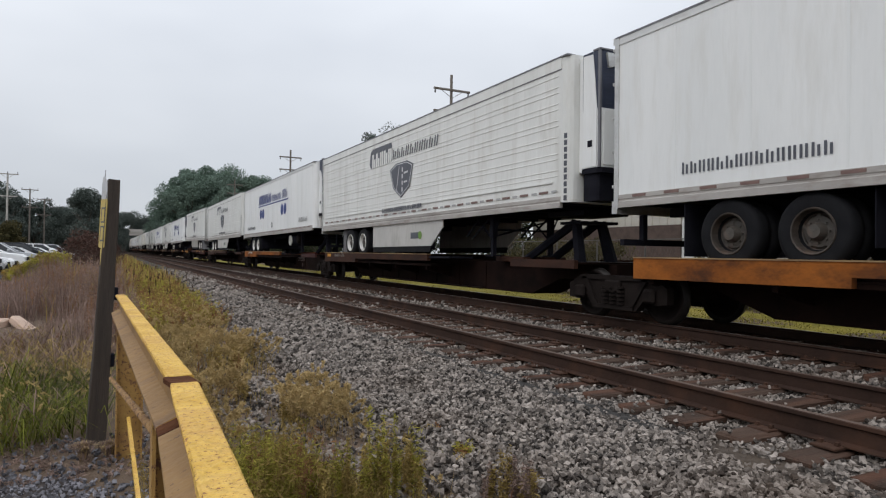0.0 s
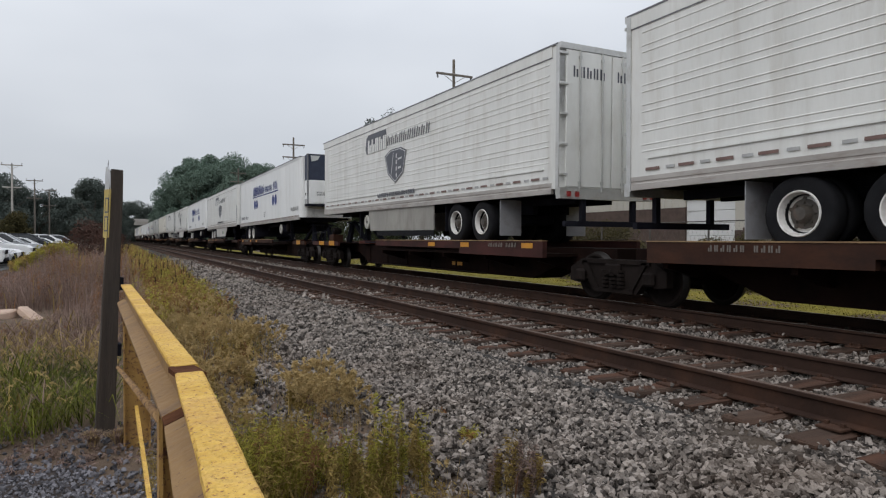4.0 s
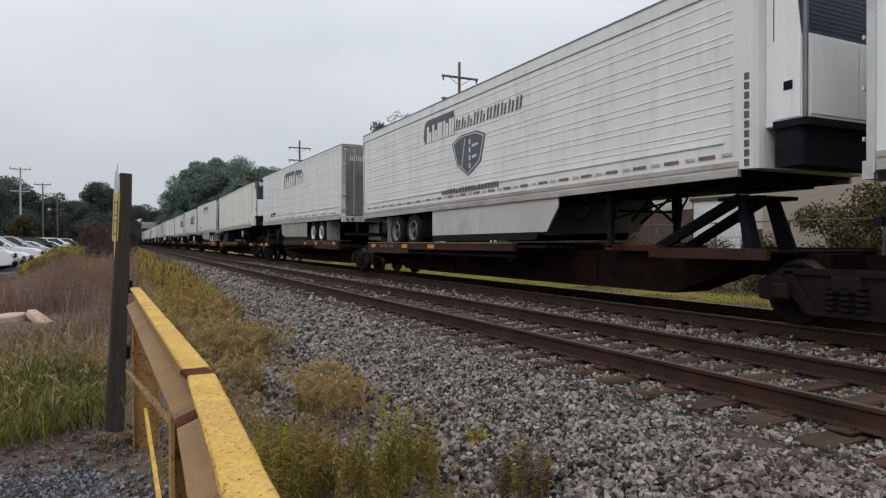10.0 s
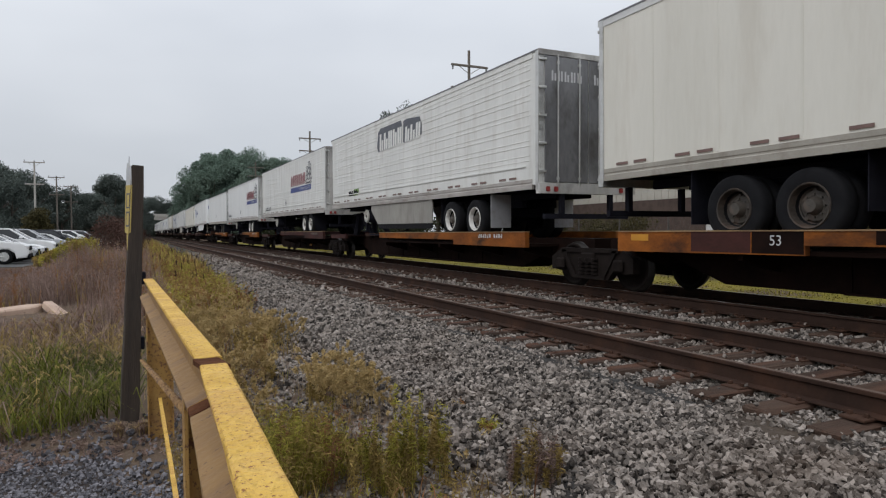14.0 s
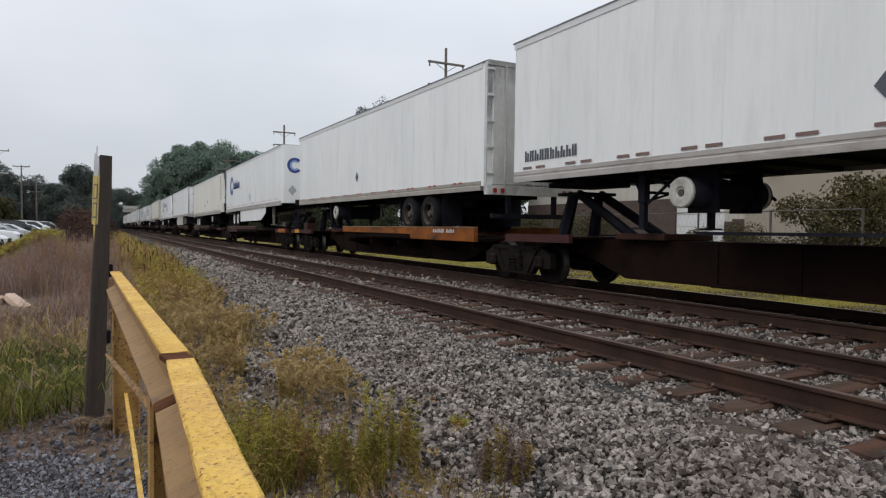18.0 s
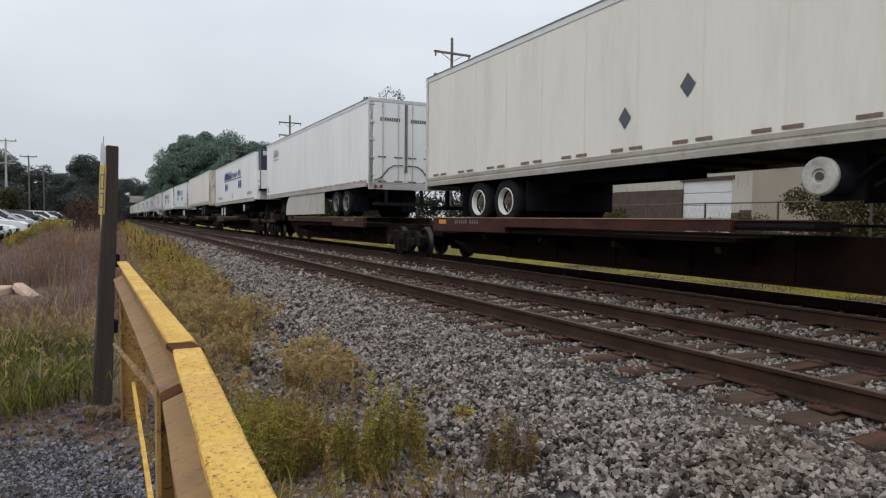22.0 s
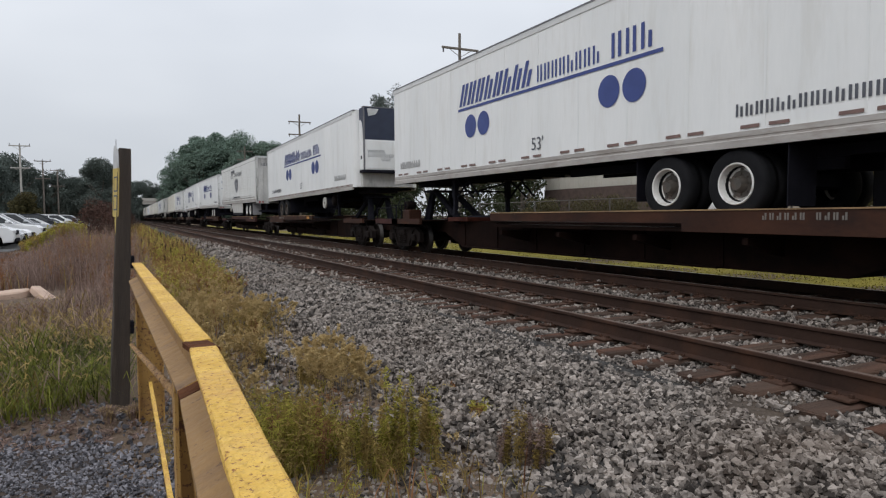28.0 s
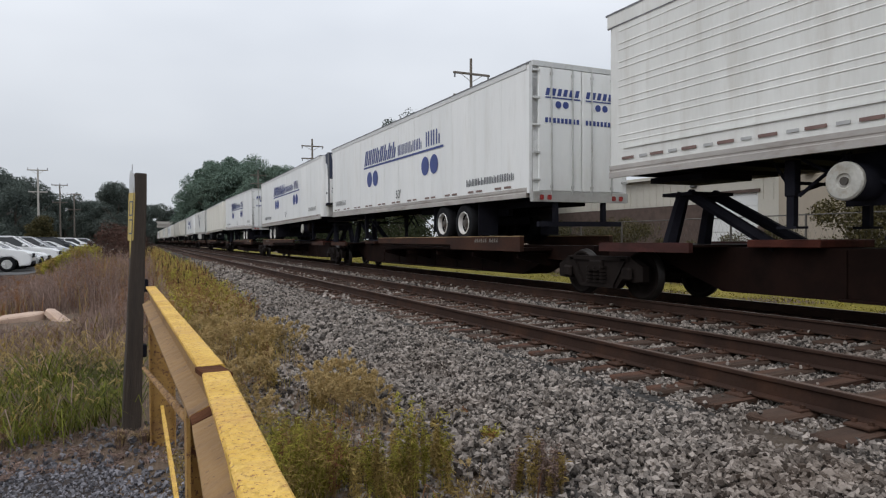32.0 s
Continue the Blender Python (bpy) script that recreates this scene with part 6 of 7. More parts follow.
for (k, c), (y, row) in zip(order, stands):
    m = pose(nose_line(y) - 2.35 + rnd.uniform(-0.15, 0.1) - (8.6 if row else 0), y, -0.198, 0, 0, rnd.uniform(-2, 2) + (180 if row else 0))
    if (k, c) not in protos:
        o = parked_car(k, CARPAINT[c])
        o["label"] = f"{CAR_NAMES[c]} {'sport utility car' if k == 'suv' else 'sedan'} parked nose-in beside the weeds"
        o.matrix_world = m
        protos[(k, c)] = o
    else:
        copy_thing(protos[(k, c)], m)

# ---- utility poles ----
M["polewood"] = surf("grey_pole_wood", (0.10, 0.085, 0.07), (0.2, 0.175, 0.15), 2, 0.9, fine=20, bump=0.4, stretch=(3, 3, 0.3))
M["polepale"] = surf("pale_pole_wood", (0.3, 0.28, 0.25), (0.44, 0.42, 0.38), 2, 0.9, fine=20, bump=0.3, stretch=(3, 3, 0.3))


def utility_pole(x, y, top, arms, mat, label, r=0.16):
    root = thing("utility_pole", label, "utility pole", group="utility poles")
    z0 = ground_z(x, y)
    root.matrix_world = pose(x, y, z0)
    h = top - z0
    part("pole", tube(bmesh.new(), (0, 0, -0.3), (0, 0, h), r, r * 0.62, 10), mat, root)
    for z, w in arms:
        part("crossarm", rbox(-w / 2, w / 2, -0.16, -0.04, h - z - 0.07, h - z + 0.07, 0.015), mat, root)
        for k in (-0.92, 0.92, 0.0) if z < 0.5 else (-0.92, 0.92):
            bm = bmesh.new()
            up = 1 if w < 2.6 else -1
            for j in range(3):
                tube(bm, (k * w / 2, -0.1, h - z + up * (0.07 + j * 0.09)), (k * w / 2, -0.1, h - z + up * (0.13 + j * 0.09)), 0.07, 0.045, 8)
            part("insulator", bm, "roofrail", root)
        for s in (-1, 1):
            part("arm_brace", tube(bmesh.new(), (s * w * 0.3, -0.1, h - z - 0.05), (0, -0.1, h - z - 0.55), 0.02, seg=6), mat, root)


for f, (dx, dz) in ((100, (-0.1165, 0.096)), (125, (-0.0918, 0.0767)), (140, (-0.0754, 0.0647))):
    utility_pole(dx * f, f, 1.15 + dz * f, ((0.15, 2.4), (3.0, 2.2)), "polepale" if f < 110 else "polewood", "tall wooden utility pole with two crossarms beyond the parked cars")
utility_pole(20.56, 38.9, 13.3, ((1.05, 2.75), (2.55, 2.75)), "polewood", "tall wooden utility pole behind the train, with two crossarms", 0.145)
utility_pole(19.4, 78, 13.4, ((0.9, 2.7), (2.4, 2.7)), "polewood", "tall wooden utility pole behind the train, with two crossarms", 0.17)
utility_pole(19.6, 118, 13.6, ((0.9, 2.7), (2.4, 2.7)), "polewood", "tall wooden utility pole behind the train, with two crossarms", 0.17)

# ---- building behind the train ----
M["stucco"] = surf("beige_stucco_wall", (0.28, 0.238, 0.19), (0.38, 0.33, 0.265), 0.5, 0.9, fine=30, bump=0.25, stain=(0.26, 0.22, 0.18), stain_amount=0.5, stain_scale=0.5, stretch=(1, 1, 0.4))
M["siding"] = surf("cream_metal_siding", (0.38, 0.36, 0.31), (0.5, 0.475, 0.42), 0.6, 0.6, fine=12, stain=(0.36, 0.32, 0.27), stain_amount=0.4, stain_scale=1.2)
M["brownwall"] = surf("brown_brick_base", (0.05, 0.034, 0.027), (0.10, 0.068, 0.056), 3, 0.9, fine=20, bump=0.4)
M["garage"] = surf("white_roller_door", (0.56, 0.57, 0.57), (0.68, 0.68, 0.67), 1, 0.5)
M["roofing"] = surf("dark_roofing", (0.05, 0.05, 0.052), (0.10, 0.098, 0.095), 1, 0.85, fine=20)
M["galv"] = surf("galvanised_steel", (0.2, 0.2, 0.2), (0.32, 0.32, 0.32), 2, 0.5, 0.6)
BX = 20.0
hall = thing("building", "two-storey beige rendered building with a roof-top flue", "building")
part("wall", box(bmesh.new(), BX, BX + 14, -14, 0.763 * BX, -0.4, 1.15 + 0.247 * BX), "stucco", hall)
part("parapet", box(bmesh.new(), BX - 0.05, BX + 14.05, -14.05, 0.763 * BX + 0.05, 1.15 + 0.247 * BX, 1.15 + 0.252 * BX), "roofing", hall)
part("upper_roof", prism(bmesh.new(), [(13.9, 6.22), (13.9, 6.55), (4.0, 7.5), (-13, 7.5), (-13, 6.22)], BX + 0.6, BX + 13, "x"), "roofing", hall)
flue = part("flue", tube(bmesh.new(), (BX + 0.9, 13.3, 6.2), (BX + 0.9, 13.3, 8.0), 0.2, seg=14), "galv", hall)
part("flue_cap", tube(bmesh.new(), (BX + 0.9, 13.3, 8.4), (BX + 0.9, 13.3, 8.56), 0.42, 0.1, 14), "galv", flue)
bm = bmesh.new()
for i in range(4):
    a = math.pi / 4 + i * math.pi / 2
    tube(bm, (BX + 0.9 + 0.2 * math.cos(a), 13.3 + 0.2 * math.sin(a), 8.1), (BX + 0.9 + 0.2 * math.cos(a), 13.3 + 0.2 * math.sin(a), 8.42), 0.015, seg=5)
part("flue_stay", bm, "galv", flue)
part("wall_lamp", rbox(BX - 0.25, BX - 0.002, 13.9, 14.3, 3.2, 3.4, 0.02), "roofing", hall)

GX = 24.0
shed = thing("garage_building", "low cream garage with white roller door and brown base", "garage")
yd0, yd1, top = 0.804 * GX, 0.918 * GX, 1.15 + 0.0796 * GX
bm = bmesh.new()
box(bm, GX, GX + 0.3, 15.0, yd0, 1.6, 4.05)
box(bm, GX, GX + 0.3, yd1, 34, 2.7, 4.05)
box(bm, GX, GX + 0.3, yd0, yd1, top, 4.05)
box(bm, GX + 0.3, GX + 12, 15, 34, -0.4, 4.05)
part("wall", bm, "siding", shed)
bm = bmesh.new()
box(bm, GX - 0.03, GX + 0.3, yd1, 34, -0.4, 2.69)
box(bm, GX - 0.03, GX + 0.3, 15, yd0, -0.4, 1.59)
part("wall_base", bm, "brownwall", shed)
door = part("roller_door", box(bmesh.new(), GX + 0.08, GX + 0.12, yd0, yd1, -0.4, top), "garage", shed)
for i in range(6):
    part("door_panel", rbox(GX + 0.05, GX + 0.079, yd0 + 0.05, yd1 - 0.05, -0.35 + i * 0.57, 0.18 + i * 0.57, 0.012), "garage", door)
part("door_frame", box(bmesh.new(), GX - 0.06, GX - 0.002, yd0 - 0.12, yd1 + 0.12, top, top + 0.14), "brownwall", shed)
part("roof", prism(bmesh.new(), [(GX - 0.35, 4.051), (GX + 12.3, 4.8), (GX + 12.3, 4.95), (GX - 0.35, 4.2)], 14.9, 34.2, "y"), "siding", shed)
bm = bmesh.new()
for i in range(40):
    y = 15.2 + i * 0.48
    if not (yd0 - 0.2 < y < yd1 + 0.2):
        box(bm, GX - 0.022, GX - 0.002, y - 0.03, y + 0.03, 2.72, 4.04)
tagged(part("siding_rib", bm, "siding", shed), kind="stuff")
part("side_door", rbox(GX - 0.02, GX + 0.05, 18.0, 18.9, -0.4, 1.7, 0.01), "brownwall", shed)
part("wall_lamp", rbox(GX - 0.2, GX - 0.002, 22.6, 22.9, 3.5, 3.7, 0.02), "roofing", shed)

# chain-link fence behind the track
M["fencewire"] = surf("weathered_fence_steel", (0.06, 0.055, 0.05), (0.13, 0.12, 0.11), 4, 0.6, 0.3)
fence = thing("chain_link_fence", "low galvanised chain-link fence in front of the garage", "fence")
FX = 16.0
for i in range(9):
    y = 9 + i * 2.4
    part("fence_post", tube(bmesh.new(), (FX, y, -0.5), (FX, y, 1.75), 0.03, seg=8), "fencewire", fence)
for z in (1.72, 0.5):
    part("fence_rail", tube(bmesh.new(), (FX, 9, z), (FX, 28.2, z), 0.02, seg=6), "fencewire", fence)
bm = bmesh.new()
for i in range(120):
    y = 9 + i * 0.16
    tube(bm, (FX, y, -0.4), (FX, y + 0.9, 1.7), 0.0018, seg=3, caps=False)
    tube(bm, (FX, y + 0.9, -0.4), (FX, y, 1.7), 0.0018, seg=3, caps=False)
tagged(part("mesh_wire", bm, "fencewire", fence), kind="stuff")

# road bridge far down the line
bridge = thing("road_bridge", "grey concrete road bridge over the tracks, far off", "bridge")
part("deck", box(bmesh.new(), -40, 45, 262, 272, 6.2, 7.4), "polepale", bridge)
part("parapet", box(bmesh.new(), -40, 45, 261.7, 261.95, 7.3, 8.4), "polepale", bridge)
for x in (-1.5, 13.5):
    part("pier", box(bmesh.new(), x - 0.8, x + 0.8, 263, 271, -0.4, 6.19), "polepale", bridge)
brick = thing("brick_building", "dark red brick building among trees past the parking area", "building")
part("wall", box(bmesh.new(), -26, -18.3, 118, 130, -0.2, 6.2), "brownwall", brick)
part("roof", box(bmesh.new(), -26.2, -18.1, 117.8, 130.2, 6.2, 6.6), "roofing", brick)
for i in range(3):
    w = part("window", box(bmesh.new(), -24.8 + i * 2.3, -23.5 + i * 2.3, 117.95, 118.2, 2.4, 4.0), "carglass", brick)
    part("sill", box(bmesh.new(), -24.9 + i * 2.3, -23.4 + i * 2.3, 117.85, 118.1, 2.3, 2.39), "concrete", w)


# ---- loose stones ----
def bed_z(x):
    pts = [(1.7, -0.45), (2.15, -0.41), (2.6, -0.36), (3.3, -0.295), (3.9, -0.265), (10.7, -0.265), (12.2, -0.45)]
    return float(np.interp(x, [p[0] for p in pts], [p[1] for p in pts]))


def stones(name, places, label, mat, parent=None, flat=0.8):
    """Angular stones from rows of x, y, z, size."""
    rng = np.random.default_rng(len(places))
    P = np.array(places)
    n = len(P)
    cube = np.array([(x, y, z) for x in (-1, 1) for y in (-1, 1) for z in (-1, 1)], float) * 0.5
    V = cube[None] * rng.uniform(0.5, 1.15, (n, 1, 3)) + rng.uniform(-0.24, 0.24, (n, 8, 3))
    V[:, :, 2] *= flat
    q = rng.normal(size=(n, 4)) * (1, 0.7, 0.7, 1)
    q /= np.linalg.norm(q, axis=1)[:, None]
    w, x, y, z = q.T
    R = np.stack([1 - 2 * (y * y + z * z), 2 * (x * y - z * w), 2 * (x * z + y * w), 2 * (x * y + z * w), 1 - 2 * (x * x + z * z), 2 * (y * z - x * w), 2 * (x * z - y * w), 2 * (y * z + x * w), 1 - 2 * (x * x + y * y)], 1).reshape(n, 3, 3)
    V = np.einsum("nij,nkj->nki", R, V) * P[:, None, 3:4] + P[:, None, :3]
    quads = np.array([(0, 1, 3, 2), (4, 6, 7, 5), (0, 4, 5, 1), (2, 3, 7, 6), (0, 2, 6, 4), (1, 5, 7, 3)])
    F = (np.arange(n)[:, None, None] * 8 + quads[None]).reshape(-1, 4)
    me = bpy.data.meshes.new(name)
    me.from_pydata(V.reshape(-1, 3).tolist(), [], F.tolist())
    me.materials.append(M[mat])
    ob = thing(name, label, "gravel", kind="stuff", data=me)
    return ob


rng = np.random.default_rng(7)
rows = []
for n, y0, y1, s0, s1 in ((9000, -7, 1.9, 0.04, 0.065), (34000, 1.9, 9, 0.02, 0.043), (17000, 9, 22, 0.032, 0.06), (7000, 22, 50, 0.07, 0.1)):
    for _ in range(n):
        x, y = rng.uniform(1.75, 4.75), y0 + (y1 - y0) * rng.random() ** 1.15
        if x < 2.25 + 0.25 * noise.noise((0.9, y * 0.8, 0)) and rng.random() < 0.75:
            continue
        rows.append((x, y, bed_z(x) + rng.uniform(-0.005, 0.045) + 0.03 * noise.noise((x * 1.5, y * 1.5, 2)) - (0.03 if x > 3.9 else 0), rng.uniform(s0, s1)))
stones("ballast_stones", rows, "loose angular grey ballast stones on the track shoulder", "ballast")
rows = []
for n, x0, x1, y0, y1, s0, s1 in ((5000, 4.1, 10.8, -7, 1.0, 0.045, 0.07), (34000, 4.05, 7.0, 1.0, 14, 0.02, 0.04), (17000, 6.9, 10.8, 1.0, 14, 0.025, 0.05), (12000, 4.1, 10.8, 14, 45, 0.05, 0.09)):
    for _ in range(n):
        x, y = rng.uniform(x0, x1), rng.uniform(y0, y1)
        on_tie = (4.15 < x < 6.75 or 7.88 < x < 10.48) and abs((y - 1.3 + 0.2575) % 0.515 - 0.2575) < 0.105
        if on_tie and rng.random() < (0.88 if x < 4.4 + 0.2 * noise.noise((y * 1.7, 3, 0)) else 0.97):
            continue
        z = (-0.182 if on_tie else (-0.248 if 4.1 < x < 6.9 else -0.25)) + rng.uniform(-0.012, 0.034)
        rows.append((x, y, z, rng.uniform(s0, s1)))
stones("ballast_stones", rows, "loose grey ballast between the ties and the tracks", "ballast")
M["bluegravel"] = surf("blue_grey_gravel", (0.035, 0.034, 0.038), (0.25, 0.242, 0.262), 5, 0.85, fine=60, bump=0.3, island=0.9, spec=0.12)
M["drivebed"] = surf("gravel_drive_bed", (0.026, 0.021, 0.019), (0.07, 0.058, 0.053), 12, 0.95, fine=50, bump=0.8, stain=(0.13, 0.085, 0.06), stain_amount=0.6, stain_scale=1.0, spec=0.12)
bm = bmesh.new()
dx = [-3.5 + 0.25 * i for i in range(17)]
dy = [-4 + 0.5 * i for i in range(20)]
dv = [[bm.verts.new((x, y, max(ground_z(x, y), -0.41) + 0.012 - 0.3 * smooth01((y - 5.35 - 0.25 * noise.noise((x * 1.3, 5, 0))) / 0.5) - 0.12 * smooth01((abs(x + 1.5) - 1.35 + 0.35 * noise.noise((x, y, 1))) / 0.5) - 0.12 * smooth01((-y - 2.6) / 0.8))) for y in dy] for x in dx]
for i in range(len(dx) - 1):
    for j in range(len(dy) - 1):
        bm.faces.new((dv[i][j], dv[i + 1][j], dv[i + 1][j + 1], dv[i][j + 1]))
thing("gravel_drive", "blue-grey gravel drive beside the barrier", "drive", kind="structure", data=mesh_of(bm, "drivebed", True))
rows = []
for _ in range(40000):
    x, y = rng.uniform(-2.6, 0.3), rng.uniform(2.6, 6.1) if rng.random() < 0.72 else rng.uniform(-3, 2.6)
    bare = smooth01((y - 4.75 + 0.9 * smooth01((x + 0.35) / 0.5) - 0.3 * noise.noise((x * 1.3, 5, 0))) / 0.75)
    if rng.random() < 0.93 * bare:
        continue
    rows.append((x, y, max(ground_z(x, y), -0.41) + 0.014 + rng.uniform(-0.008, 0.008), rng.uniform(0.008, 0.021) * (1 + 0.7 * bare)))
stones("drive_gravel", rows, "loose blue-grey gravel stones beside the barrier", "bluegravel")


# ---- weeds and grass ----
M["grass"] = surf("green_grass", (0.11, 0.1, 0.017), (0.58, 0.52, 0.11), 0.5, 0.7, fine=3, island=0.7, spec=0.12, thin=0.6)
M["yellowgrass"] = surf("yellow_green_weed", (0.125, 0.085, 0.026), (0.46, 0.335, 0.115), 0.5, 0.75, fine=3, island=0.7, spec=0.12, thin=0.3)
M["drygrass"] = surf("dry_brown_weed", (0.1, 0.068, 0.056), (0.38, 0.27, 0.225), 0.5, 0.85, fine=3, island=0.7, spec=0.12, thin=0.3)
M["seedhead"] = surf("tan_seed_head", (0.3, 0.215, 0.095), (0.6, 0.45, 0.22), 2, 0.9, fine=40, bump=0.6, island=0.5, spec=0.12, thin=0.3)
M["darkseed"] = surf("dark_brown_seed_head", (0.025, 0.015, 0.01), (0.07, 0.04, 0.028), 2, 0.9, island=0.5, spec=0.12)
M["lushgrass"] = surf("dark_lush_grass", (0.028, 0.036, 0.007), (0.22, 0.23, 0.04), 0.7, 0.7, fine=3, island=0.8, spec=0.12, thin=0.3)
M["rustweed"] = surf("reddish_dry_weed", (0.12, 0.055, 0.03), (0.36, 0.185, 0.085), 0.5, 0.85, fine=3, island=0.7, spec=0.12, thin=0.3)
WEEDS = ["grass", "yellowgrass", "drygrass", "rustweed"]


def blades(name, rows, label, mats, category="weeds", bend=0.55):
    """Grass from rows of x, y, z, height, width, material index."""
    rng = np.random.default_rng(len(rows) + 5)
    P = np.array(rows, float)
    n = len(P)
    a, lean = rng.uniform(0, 2 * math.pi, n), rng.uniform(0.1 + 0.5 * (bend > 1.1), bend, n)
    side = np.stack([-np.sin(a), np.cos(a), 0 * a], 1)
    out = np.stack([np.cos(a), np.sin(a), 0 * a], 1)
    h, w = P[:, 3:4], P[:, 4:5]
    base = P[:, :3]
    up = np.array([0, 0, 1.0])
    p1 = base + up * h * 0.45 + out * h * lean[:, None] * 0.18
    p2 = base + up * h * 0.8 + out * h * lean[:, None] * 0.55
    p3 = base + up * h * (1 - 0.42 * lean[:, None] ** 1.5) + out * h * lean[:, None] * 1.05
    V = np.stack([base - side * w * 0.5, base + side * w * 0.5, p1 - side * w * 0.45, p1 + side * w * 0.45, p2 - side * w * 0.3, p2 + side * w * 0.3, p3], 1).reshape(-1, 3)
    k = np.arange(n)[:, None] * 7
    F = np.concatenate([k + [0, 1, 3, 2], k + [2, 3, 5, 4]], 0).tolist() + (k + [4, 5, 6]).tolist()
    me = bpy.data.meshes.new(name)
    me.from_pydata(V.tolist(), [], F)
    for m in mats:
        me.materials.append(M[m])
    mi = P[:, 5].astype(int)
    me.polygons.foreach_set("material_index", np.concatenate([mi, mi, mi]))
    return thing(name, label, category, kind="stuff", data=me)


def gz(x, y):
    return bed_z(x) if x > 1.75 else ground_z(x, y)


def heads(name, rows, label, mat, drooping=True):
    """Bristly seed heads on thin stalks: rows of x, y, z, stalk height, head length, radius."""
    rng = np.random.default_rng(len(rows))
    V, F = [], []

    def sliver(p, q, w):
        d = Vector(q) - Vector(p)
        s = d.cross(Vector((rng.normal(), rng.normal(), rng.normal()))).normalized() * w
        k = len(V)
        V.extend(((Vector(p) - s)[:], (Vector(p) + s)[:], tuple(q)))
        F.append((k, k + 1, k + 2))
    for x, y, z, h, L, r in rows:
        a = rng.uniform(0, 2 * math.pi)
        o = Vector((math.cos(a), math.sin(a), 0))
        p = Vector((x, y, z))
        top = p + Vector((0, 0, h)) + o * h * 0.15
        sliver(p, top, 0.002)
        n = (70 if r > 0.0135 else 34) if y < 12 else 16
        for i in range(n):
            t = (i + 0.5) / n
            if drooping:
                c = top + o * L * math.sin(t * 2.2) * 0.55 + Vector((0, 0, L * 0.5 * math.sin(t * 2.6) - L * 0.25 * t))
            else:
                c = top + Vector((0, 0, L * t))
            v = Vector((rng.normal(), rng.normal(), rng.normal())).normalized()
            f = math.sin(math.pi * (0.12 + 0.82 * t)) ** 0.6
            sliver(c - v * r * 0.4 * f, c + v * r * 1.9 * f + o * r * 0.6, r * 0.42)
    me = bpy.data.meshes.new(name)
    me.from_pydata(V, [], F)
    me.materials.append(M[mat])
    return thing(name, label, "weeds", kind="stuff", data=me)


def leafy(name, rows, label, mats, leaf=0.016, per=16, stems=7):
    """Bushy herbs from rows of x, y, z, height, spread, material index: thin stems set with small leaves."""
    g = np.random.default_rng(len(rows) + 17)
    P = np.array(rows, float)
    n = len(P)
    a = g.uniform(0, 2 * math.pi, (n, stems))
    reach = P[:, 4:5] * g.uniform(0.1, 1.0, (n, stems))
    tall = P[:, 3:4] * g.uniform(0.55, 1.1, (n, stems))
    foot = P[:, None, :3] + np.stack([np.cos(a) * reach * 0.25, np.sin(a) * reach * 0.25, 0 * a], 2)
    tip = P[:, None, :3] + np.stack([np.cos(a) * reach, np.sin(a) * reach, tall], 2)
    t = g.uniform(0.08, 1.0, (n, stems, per, 1)) ** 0.75
    c = foot[:, :, None] * (1 - t) + tip[:, :, None] * t
    c[..., 2] += 0.12 * tall[:, :, None] * np.sin(t[..., 0] * 3.1)
    c += g.normal(size=c.shape) * leaf * 0.9
    far = (1 + P[:, 1] / 30)[:, None, None, None]
    u = g.normal(size=c.shape)
    u[..., 2] = np.abs(u[..., 2]) * 0.8
    u /= np.linalg.norm(u, axis=3, keepdims=True)
    w = np.cross(u, g.normal(size=c.shape))
    w /= np.linalg.norm(w, axis=3, keepdims=True)
    s = leaf * g.uniform(0.7, 1.9, t.shape) * far
    V = np.stack([c - u * s, c + w * s * 0.2, c + u * s, c - w * s * 0.2], 3).reshape(-1, 3)
    k = len(V) // 4
    F = (np.arange(k)[:, None] * 4 + [0, 1, 2, 3]).tolist()
    mi = np.repeat(P[:, 5].astype(int), stems * per)
    side = np.stack([-np.sin(a), np.cos(a), 0 * a], 2) * 0.0022 * far[:, :, 0]
    S = np.stack([foot - side, foot + side, tip], 2).reshape(-1, 3)
    F2 = (len(V) + np.arange(n * stems)[:, None] * 3 + [0, 1, 2]).tolist()
    me = bpy.data.meshes.new(name)
    me.from_pydata(V.tolist() + S.tolist(), [], F + F2)
    for m in mats:
        me.materials.append(M[m])
    me.polygons.foreach_set("material_index", np.concatenate([mi, np.repeat(P[:, 5].astype(int), stems)]))
    return thing(name, label, "weeds", kind="stuff", data=me)


def scatter(n, x0, x1, y0, y1, keep, power=1.0):
    out = []
    for _ in range(n):
        x, y = rng.uniform(x0, x1), y0 + (y1 - y0) * rng.random() ** power
        if keep(x, y):
            out.append((x, y))
    return out


def n2(x, y, s, o=0.0):
    return noise.noise((x * s, y * s, o))


# verge between the barrier and the ballast
def edge(y):
    return 2.02 + 0.25 * noise.noise((0.9, y * 0.8, 0)) + 0.004 * max(0, y - 8)


def tone(x, y):
    """Which weed grows where: green and yellow by the barrier, reddish-brown and dry towards the stones."""
    near, g, k = smooth01((x - 0.8) / 1.3), n2(x, y, 0.8, 7), rng.random()
    if g > 0.16 - 0.2 * near:
        return 0 if k < 0.45 - 0.3 * near else 1
    if g > -0.12:
        return 1 if k < 0.75 - 0.3 * near else 3
    return 3 if k < 0.45 else (2 if k < 0.8 else 1)


